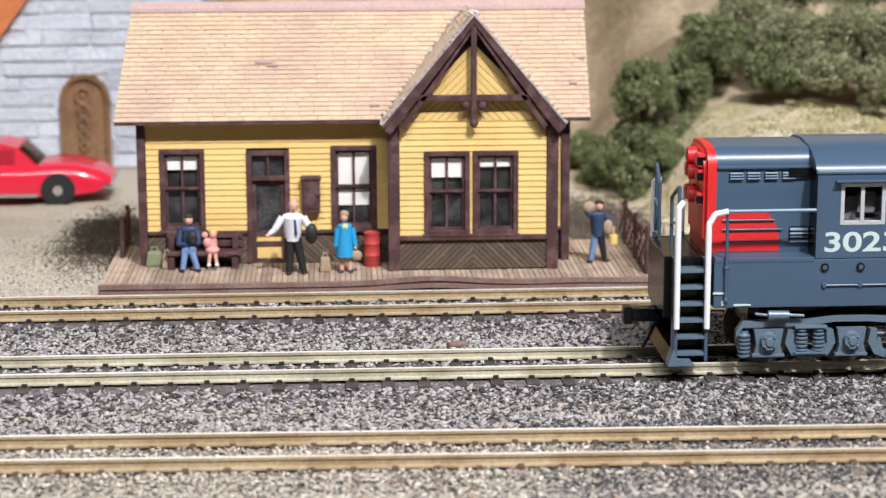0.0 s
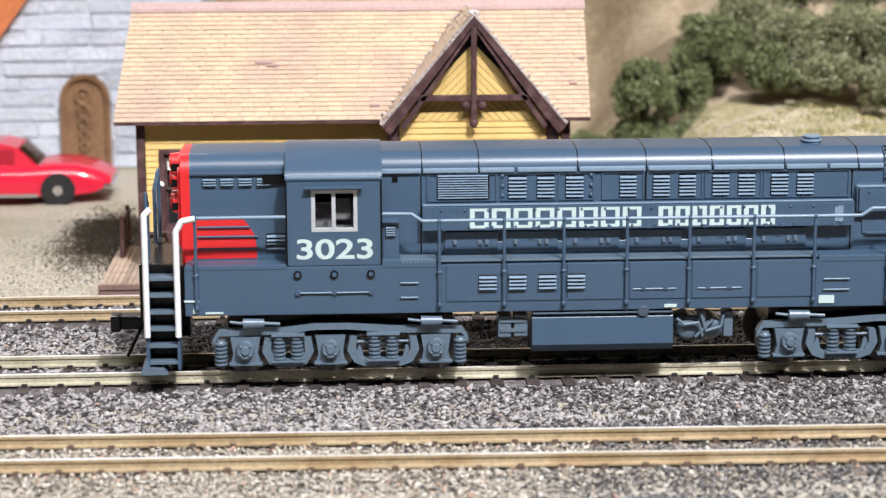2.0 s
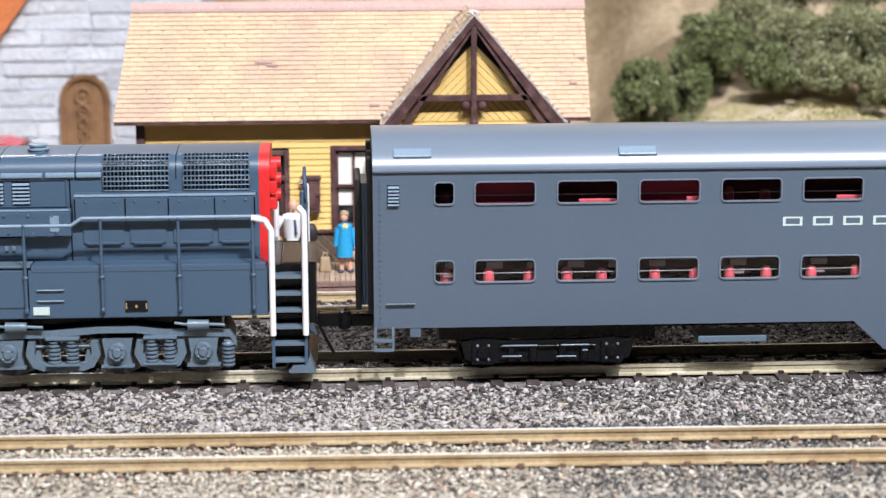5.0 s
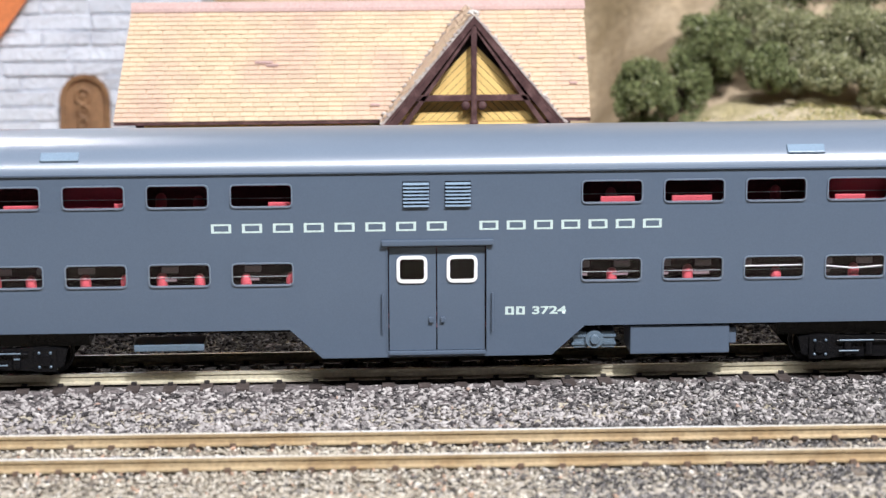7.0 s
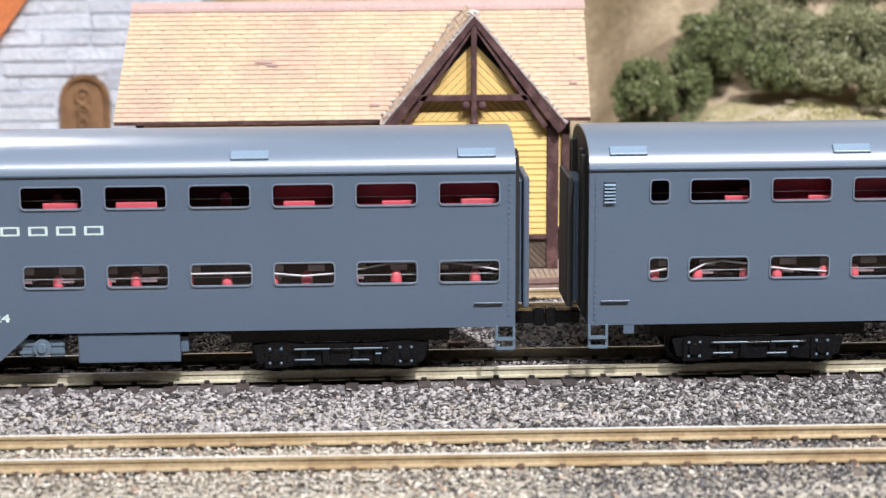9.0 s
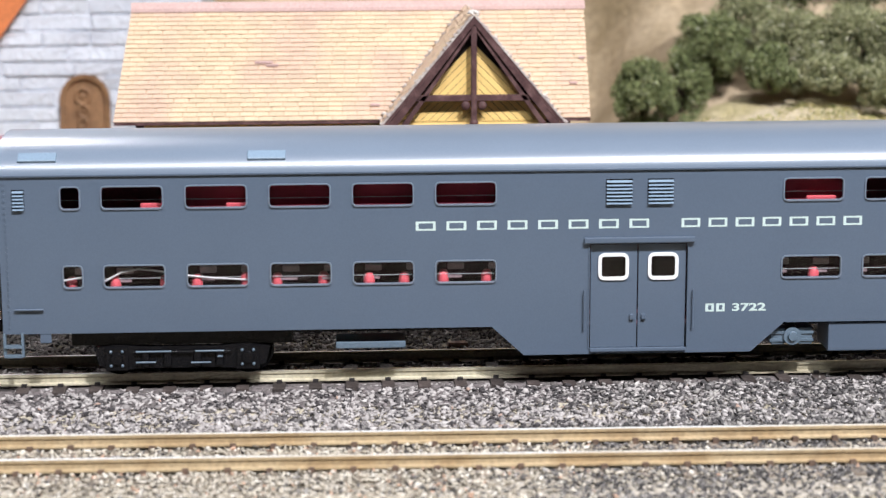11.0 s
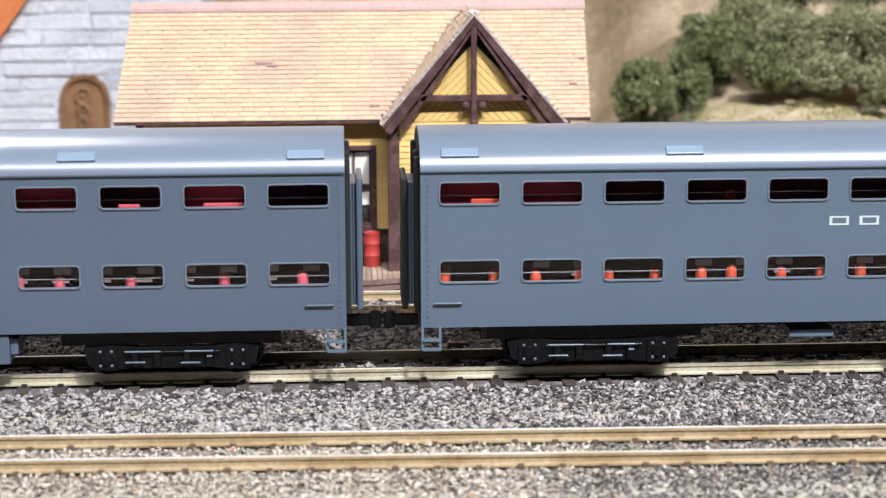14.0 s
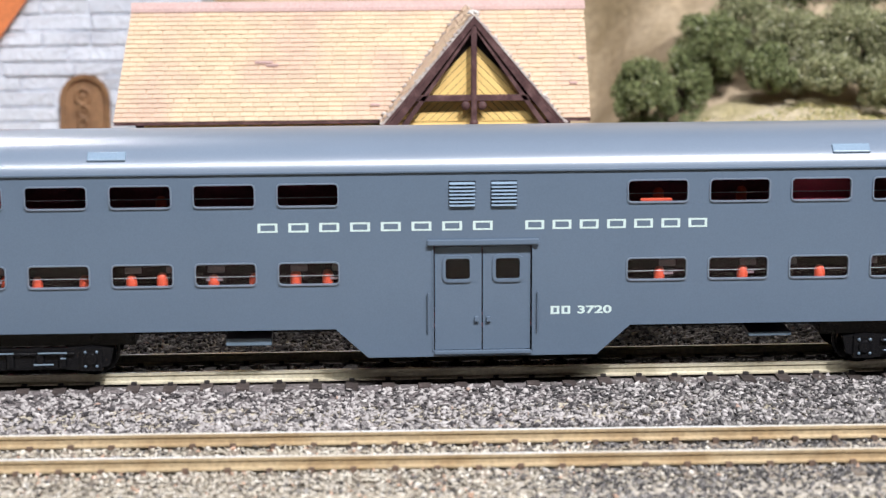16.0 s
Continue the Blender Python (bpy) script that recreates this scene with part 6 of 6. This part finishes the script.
        ball(bm, (x, -14.0, 10), (r, 0.9, r), 0, 16, 8)
    for q in ([(105.5, -15.6, 12.6), (107.4, -15.8, 11.2), (110.6, -15.8, 11.6), (111.6, -15.6, 8.4)], [(111.2, -15.6, 13.6), (112.4, -15.8, 9.6), (115.8, -15.8, 10.6), (116.4, -15.6, 13.4)]):
        pipe(bm, q, 0.42, 6)
    box(bm, 110.8, 112.4, -15.2, -12, 12.0, 14.2, 0, 0.25)
    rod(bm, (104.6, -14, 12.4), (112, -14, 12.4), 0.6, None, 6)
    rod(bm, (110, -15.6, 8.2), (114, -15.6, 12.2), 0.4, None, 6)
    box(bm, 116.6, 118.8, -15, -11, 8, 14.2, 0, 0.3)
    part("air_reservoir", bm, "truck_grey", lo)
    loco_truck(lo, (6.5, 25.9, 50.0))
    loco_truck(lo, (131.8, 156.3, 175.8))
    return lo


def coach_truck(parent, xc):
    t = thing_part("truck", parent)
    for s in (-1, 1):
        y = s * 14.2
        bm = B()
        prism(bm, [(xc - 20, 7.6), (xc - 15, 8.4), (xc - 8, 7.8), (xc + 8, 7.8), (xc + 15, 8.4), (xc + 20, 7.6), (xc + 19, 3.6), (xc + 15, 2.4), (xc + 8, 2.8), (xc - 8, 2.8), (xc - 15, 2.4), (xc - 19, 3.6)], "y", y - 0.9, y + 0.9)
        for dx in (-14.9, 14.9):
            box(bm, xc + dx - 2.6, xc + dx + 2.6, y - 1.5, y + 1.5, 2.4, 8.0, 0, 0.3)
            rod(bm, (xc + dx, y - s * -1.4, 5.2), (xc + dx, y + s * 2.0, 5.2), 1.6, 1.3, 10)
        for dx in (-3.4, 3.4, -8.4, 8.4):
            rod(bm, (xc + dx, y + s * 1.0, 3.4), (xc + dx, y + s * 1.0, 7.2), 1.0, None, 8)
        rod(bm, (xc - 11, y + s * 1.3, 6.6), (xc + 11, y + s * 1.3, 6.6), 0.4, None, 6)
        part("side_frame", bm, "black", t)
        for a, b, z in ((-10.5, -2.5, 6.9), (3.0, 9.5, 6.9), (-10.5, -6.0, 4.4), (2.0, 6.5, 4.2), (8.0, 9.2, 5.6)):
            bm = B()
            rod(bm, (xc + a, y + s * 1.9, z), (xc + b, y + s * 1.9, z), 0.24, None, 6)
            part("brake_rod", bm, "truck_grey", t)
        for dx in (-14.9, 14.9):
            bm = B()
            for u, v in ((-1.3, 3.6), (1.3, 3.6), (-1.3, 6.9), (1.3, 6.9)):
                ball(bm, (xc + dx + u, y + s * 1.6, v), (0.4, 0.3, 0.4), 0, 6, 4)
            part("journal_cover", bm, "truck_grey", t)
    for dx in (-14.9, 14.9):
        wheelset(t, xc + dx, 5.2, "black")
    bm = B()
    box(bm, xc - 25, xc + 25, -14.5, 14.5, 8.2, 11.7)
    part("bolster", bm, "black", t)


def coach(number, at_x, small_end, white_doors, gear, wire=(), paint="car_grey", plush="seat"):
    c = thing("gallery_coach", "plain grey bilevel passenger coach with two rows of windows", "passenger coach", "bilevel coaches", (at_x, 464.85, 0))
    G = paint
    E = 143.9
    wins = []
    for k in range(6):
        wins.append((32.9 + 18.7 * k, 47.0 + 18.7 * k))
        if k == 5 and small_end:
            wins.append((-130.2, -125.4))
        else:
            wins.append((-46.3 - 18.7 * k, -32.2 - 18.7 * k))
    up, low = (40.4, 45.3), (22.4, 27.3)
    holes = [(a + 0.3, b - 0.3, z0, z1) for a, b in wins for z0, z1 in (up, low)]
    doorwin = [(-8.4, -2.6, 22.8, 27.9), (3.0, 8.8, 22.8, 27.9)]
    for s in (-1, 1):
        y0, y1 = (-17.45, -16.6) if s < 0 else (16.6, 17.45)
        bm = B()
        holed(bm, -E, E, 11.8, 48.0, holes + [(-11.0, 11.4, 11.8, 30.7)], y0, y1)
        prism(bm, [(-33.4, 11.8), (-26.0, 5.0), (-11.0, 5.0), (-11.0, 11.8)], "y", y0, y1)
        prism(bm, [(11.4, 11.8), (11.4, 5.0), (26.4, 5.0), (34.0, 11.8)], "y", y0, y1)
        box(bm, -11.0, 11.4, y0, y1, 5.0, 6.3)
        bmesh.ops.remove_doubles(bm, verts=bm.verts, dist=0.001)
        side = part("side_wall", bm, G, c)
        yf = s * 17.45
        yd = yf - s * 0.7      # the doors stand back in their opening
        for a, b in wins:
            for z0, z1 in (up, low):
                w = thing_part("window", side)
                bm = B()
                if s < 0:
                    ring(bm, a + 0.34, b - 0.34, z0 + 0.02, z1 - 0.02, 0.85, 0.3, yf - 0.34, yf + 0.5)
                else:
                    ring(bm, a + 0.34, b - 0.34, z0 + 0.02, z1 - 0.02, 0.85, 0.3, yf + 0.34, yf - 0.5)
                part("frame", bm, "window_rim", w)
                bm = B()
                box(bm, a + 0.1, b - 0.1, yf - s * 0.45 - 0.04, yf - s * 0.45 + 0.04, z0 - 0.2, z1 + 0.2)
                part("pane", bm, "glass", w)
        # added panel blocks light that would leak through the door gaps
        bm = B()
        box(bm, -26.0, 26.4, min(y0, y1) + (1.0 if s < 0 else -0.4), max(y0, y1) + (0.4 if s < 0 else -1.0), 5.2, 11.5)
        part("skirt_lining", bm, "black", c)
        # doors
        dr = thing_part("doorway", side)
        for a, b, (p, q, r, t_) in ((-10.7, -0.05, doorwin[0]), (0.25, 11.1, doorwin[1])):
            bm = B()
            holed(bm, a, b, 6.4, 30.4, [(p, q, r, t_)], yd, yd - s * 0.4)
            part("door_leaf", bm, G, dr)
            bm = B()
            ring(bm, p + 0.15, q - 0.15, r + 0.15, t_ - 0.15, 0.7, 0.75, yd + s * 0.4, yd - s * 0.1)
            part("window_frame", bm, "white" if white_doors else G, dr, "white rubber window surround" if white_doors else "")
            bm = B()
            box(bm, p, q, yd - s * 0.3 - 0.04, yd - s * 0.3 + 0.04, r, t_)
            part("pane", bm, "glass", dr)
            bm = B()
            x = -1.2 if a < -5 else 1.5
            box(bm, x - 0.5, x + 0.5, min(yd, yd + s * 0.7), max(yd, yd + s * 0.7), 13.0, 14.2, 0, 0.15)
            part("handle", bm, G, dr)
        bm = B()
        box(bm, -12.4, 12.9, min(yf, yf + s * 1.1), max(yf, yf + s * 1.1), 31.1, 32.3, 0, 0.2)
        part("door_hood", bm, G, dr)
        bm = B()
        box(bm, -10.9, 11.3, min(yf, yf + s * 0.6), max(yf, yf + s * 0.6), 5.6, 6.4, 0, 0.15)
        for a in (-11.3, 11.42):
            box(bm, a, a + 0.25, min(yf, yf + s * 0.25), max(yf, yf + s * 0.25), 6.4, 31)
        part("door_frame", bm, G, dr)
        for x in (-12.3, 12.7):
            bm = B()
            rod(bm, (x, yf + s * 0.6, 11), (x, yf + s * 0.6, 20), 0.22, None, 6)
            part("grab_iron", bm, G, dr)
        if s < 0:
            for a, b in ((-7.5, -1.5), (2.0, 7.9)):
                louvre(side, a, b, 39.9, 45.7, yf, 7, G)
            if small_end:
                bm = B()
                box(bm, -135.7, -133.2, yf + 0.1, yf + 0.9, 9.6, 11.8, 0, 0.15)
                part("bracket", bm, G, side)
                louvre(side, -140.6, -137.9, 40.2, 44.9, yf, 6, G)
            t1 = [(-50.6 + i * 6.93, -50.6 + i * 6.93 + 4.5) for i in range(8)]
            t2 = [(9.8 + i * 6.2, 9.8 + i * 6.2 + 4.3) for i in range(7)]
            letter_blocks("company_letter", side, yf - 0.05, 34.4, 2.1, t1 + t2, w=0.5)
            letter_blocks("company_letter", side, yf - 0.05, 14.6, 1.9, [(15.7, 17.7), (18.2, 20.2)], w=0.5)
            lettering("road_number", number, 21.9, 14.6, yf - 0.05, 1.9, 7.8, "letter", side, bold=0.03)
        for e in (-1, 1):
            for k in range(26):      # rivets along the end sheet
                if s < 0:
                    bm = B()
                    z = 13 + k * 1.32
                    box(bm, e * 142.4 - 0.25, e * 142.4 + 0.25, yf - 0.16, yf + 0.05, z, z + 0.55)
                    part("rivet", bm, G, side)
            bm = B()
            rod(bm, (e * 141.0, yf + s * 0.5, 17.5), (e * 134.6, yf + s * 0.5, 17.5), 0.28, None, 6)
            part("grab_iron", bm, G, side)
            sp = thing_part("step", c)
            bm = B()
            for x in (e * 143.6, e * 139.6):
                box(bm, x - 0.3, x + 0.3, yf - 0.6, yf + 0.6, 6.6, 12)
            for z in (6.6, 8.8):
                box(bm, min(e * 143.6, e * 139.6), max(e * 143.6, e * 139.6), yf - 1.2, yf + 0.4, z, z + 0.55)
            part("step_frame", bm, "truck_grey", sp)
    # roof
    half = [(17.7, 47.7), (17.75, 48.3), (17.3, 49.6), (16.2, 51.2), (14.2, 52.8), (11.0, 54.1), (6.5, 55.1), (0, 55.5)]
    bm = B()
    prism(bm, half + [(-y, z) for y, z in half[-2::-1]], "x", -E, E, 0, True)
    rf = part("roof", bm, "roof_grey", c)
    bm = B()
    box(bm, -E, E, -18.0, -17.4, 47.75, 48.2, 0, 0.1)
    part("gutter", bm, G, rf)
    for x in (-134.9, -83.9, 84.2, 135.2):
        for s in (-1, 1):
            bm = B()
            box(bm, -4.3, 4.3, -1.3, 1.3, 0, 0.9, 0, 0.3)
            h = part("roof_hatch", bm, "slat", rf, at=(x, s * 15.4, 51.4))
            h.rotation_euler = (radians(-s * 38), 0, 0)
    # ends with diaphragms
    for e in (-1, 1):
        bm = B()
        shrunk = [(y * 0.955, z - 0.5) for y, z in half[1:]]
        prism(bm, [(16.6, 12)] + shrunk + [(-y, z) for y, z in shrunk[-2::-1]] + [(-16.6, 12)], "x", e * (E + 0.1), e * (E - 1.2))
        en = part("end_wall", bm, "tyre", c)
        bm = B()
        for y in (-11.5, -7.5, 7.5, 11.5):
            box(bm, min(e * E, e * (E + 1.2)), max(e * E, e * (E + 1.2)), y - 1.2, y + 1.2, 14, 53 - abs(y) * 0.22, 0, 0.4)
        part("end_rib", bm, "tyre", en)
        bm = B()
        prof = [(e * E, -6.6)]
        for k in range(4):
            prof += [(e * (E + 0.75 * k + 0.2), -6.6), (e * (E + 0.75 * k + 0.4), -7.0), (e * (E + 0.75 * k + 0.7), -7.0)]
        prof += [(e * (E + 3.2), -6.6), (e * (E + 3.2), 6.6), (e * E, 6.6)]
        prism(bm, prof, "z", 15, 43.6)
        part("diaphragm", bm, G, en)
        bm = B()
        a = e * (E + 4.0)
        box(bm, min(a - e * 1.4, a), max(a - e * 1.4, a), -8.4, 8.4, 14, 44.8, 0, 0.5)
        part("face_plate", bm, G if e > 0 else "tyre", en)
        bm = B()
        box(bm, min(e * E, e * (E + 7)), max(e * E, e * (E + 7)), -2, 2, 8.6, 11.6, 0, 0.4)
        box(bm, min(e * (E + 5.5), e * (E + 8.2)), max(e * (E + 5.5), e * (E + 8.2)), -2.6, 2.6, 8.0, 12.4, 0, 0.7)
        part("coupler", bm, "black", c)
    # interior: two decks, walls, seats
    bm = B()
    box(bm, -142, 142, -16.4, 16.4, 11.6, 12.6)
    box(bm, -142, 142, -16.4, -4.0, 33.0, 34.0)
    box(bm, -142, 142, 4.0, 16.4, 33.0, 34.0)
    box(bm, -142, 142, -0.5, 0.5, 12.6, 30)
    part("interior", bm, "inside", c)
    bm = B()
    box(bm, -142, -28, -9.0, -8.4, 34.0, 46.5)
    box(bm, 28, 142, -9.0, -8.4, 34.0, 46.5)
    part("gallery_wall", bm, "crimson", c, "dark crimson gallery wall")
    bm = B()
    lathe(bm, (0, 0, 0), [(1.2, 0), (1.3, 7.8), (1.15, 8.6), (0.75, 9.2), (0.2, 9.4)], "z", 12)
    seat = part("seat", bm, plush, c, "coral red moulded seat", at=(-138, -11.5, 16.0))
    rs = random.Random(int(at_x))
    for k in range(30):
        x = -137 + k * 9.35 + rs.uniform(-1.6, 1.6)
        if abs(x) < 28:
            continue
        clone(seat, (x, -14.6 + rs.uniform(-0.6, 0.6), 15.4 + rs.uniform(-0.5, 0.4)), c)
        if rs.random() < 0.8:
            clone(seat, (x + rs.uniform(-2, 2), 10.5, 15.5), c)
        if k % 2 and rs.random() < 0.55:
            bm = B()
            box(bm, x - rs.uniform(2, 5.5), x + rs.uniform(2, 5.5), -14.9, -14.2, 34, 40.7 + rs.uniform(0, 0.7), 0, 0.3)
            part("gallery_bench", bm, plush, c, "coral red bench")
        if rs.random() < 0.25:
            clone(seat, (x, -11.5, 33.2 + rs.uniform(-0.6, 0.3)), c)
    for k in range(30):
        x = -135 + k * 9.35
        if abs(x) < 28 or rs.random() < 0.2:
            continue
        bm = B()
        box(bm, x - 1.9, x + 1.9, -15.6, -15.2, 25.0, 26.5, 0, 0.3)
        if rs.random() < 0.5:
            box(bm, x - 2.4, x + 1.4, -15.6, -15.2, 23.0, 23.7, 0, 0.2)
        part("partition", bm, "ivory", c, "pale interior partition")
    for a, b in wins:      # rose panels close behind some of the gallery windows
        if rs.random() < 0.5:
            bm = B()
            box(bm, a - 1.5, b + 1.5, -13.7, -13.3, 34.0, 46.3)
            part("gallery_panel", bm, "rose", c, "rose red panel inside the gallery")
    for x0, x1 in ((-141, -29), (29, 141)):
        for y, z in ((-15.0, 41.9), (-15.8, 24.0)):
            bm = B()
            rod(bm, (x0, y, z), (x1, y, z), 0.1, None, 6)
            part("hand_rail", bm, "silver", c, "thin silver hand rail")
    bm = B()
    pipe(bm, [(E - 1, -9, 9.2), (E + 2.0, -9.6, 6.4), (E + 5.5, -9.8, 4.9), (E + 9.0, -9.4, 5.4), (E + 11, -9, 7.2)], 0.3, 6)
    part("air_hose", bm, "black", c)
    if wire:
        bm = B()
        pipe(bm, wire, 0.26, 6)
        part("loose_wire", bm, "white", c, "loose white wire")
    # underfloor gear
    bm = B()
    box(bm, -118, 118, -8, 8, 9.0, 11.6)
    part("underframe", bm, "black", c)
    if gear:
        bm = B()
        box(bm, 44.6, 67.6, -16.8, -6, 4.6, 11.4, 0, 0.3)
        box(bm, 67.6, 69.4, -15.5, -8, 6.6, 10.4, 0, 0.2)
        part("equipment_box", bm, G, c)
        bm = B()
        for a in (31.6, 38.0):
            box(bm, a, a + 3.2, -15.5, -9, 6.0, 10.0, 0, 0.25)
        for zz in (6.8, 8.6):
            box(bm, 31.2, 41.4, -15.8, -15.4, zz, zz + 0.6)
        rod(bm, (36.4, -16.4, 8.2), (36.4, -12, 8.2), 2.1, 2.1, 14)
        rod(bm, (36.4, -17.0, 8.2), (36.4, -16.4, 8.2), 1.0, 1.2, 12)
        part("generator", bm, "truck_grey", c)
        bm = B()
        box(bm, -69, -53, -15, -7, 6.6, 8.2, 0, 0.25)
        part("battery_tray", bm, "truck_grey", c)
    else:
        bm = B()
        box(bm, -58.5, -48.0, -15, -7, 7.6, 9.4, 0, 0.25)
        box(bm, 62, 72, -15, -7, 8.0, 9.0, 0, 0.25)
        part("battery_tray", bm, "truck_grey", c)
    coach_truck(c, -104.0)
    coach_truck(c, 104.0)
    return c


LOCO = locomotive()
COACHES = [coach("3724", 450.2, True, True, True, [(69, -16.4, 24.9), (84, -16.4, 25.0), (90, -16.4, 24.7), (96, -16.4, 24.1), (103, -16.4, 24.6), (108, -16.4, 25.5), (115, -16.4, 26.7), (121, -16.4, 27.1), (127, -16.4, 27.0), (134, -16.4, 26.2), (140, -16.4, 24.9)]),
           coach("3722", 754.7, True, True, True, [(-131, -16.4, 23.6), (-125, -16.4, 24.7), (-121, -16.4, 23.4), (-117, -16.4, 25.6), (-113, -16.4, 26.3), (-107, -16.4, 25.5), (-102, -16.4, 24.6), (-97, -16.4, 24.0), (-88, -16.4, 23.4)]), coach("3720", 1059.5, False, False, False, paint="car_blue", plush="seat_orange")]


def motions():
    """The train rolls toward -x; one distance along the track serves every vehicle of it."""
    run = [(0, 91.6), (0.5, 61.1), (1, 30.6), (1.5, 0), (2, -28.9), (2.5, -57.6), (3, -87.2), (3.5, -117.7), (4, -147.6), (4.2, -159.2),
           (6.3, -291.3), (6.5, -304.3), (7, -337.4), (7.5, -370.5), (8, -403.6), (8.5, -433.4), (9, -463.3), (9.2, -476.1),
           (11.3, -616.5), (11.5, -630.4), (12, -666.3), (12.5, -702), (13, -737.4), (13.5, -772.2), (14, -806.3), (14.5, -841), (15, -873.4), (15.5, -905.6), (16, -936.3)]
    for vehicle, lead in ((LOCO, 0), (COACHES[0], 358.6), (COACHES[1], 663.1), (COACHES[2], 967.9)):
        walk(vehicle, [(t, pose((d + lead) * MM, 0.46485, 0)) for t, d in run])
    times, dist = [t for t, d in run], [d for t, d in run]
    for axle, x, r in WHEELSETS:      # rolling without slip
        rows = []
        for k in range(161):
            t = k * 0.1
            rows.append((t, pose(x * MM, 0, r * MM, 0, math.degrees((np.interp(t, times, dist) - 91.6) / r), 0)))
        walk(axle, rows)


motions()
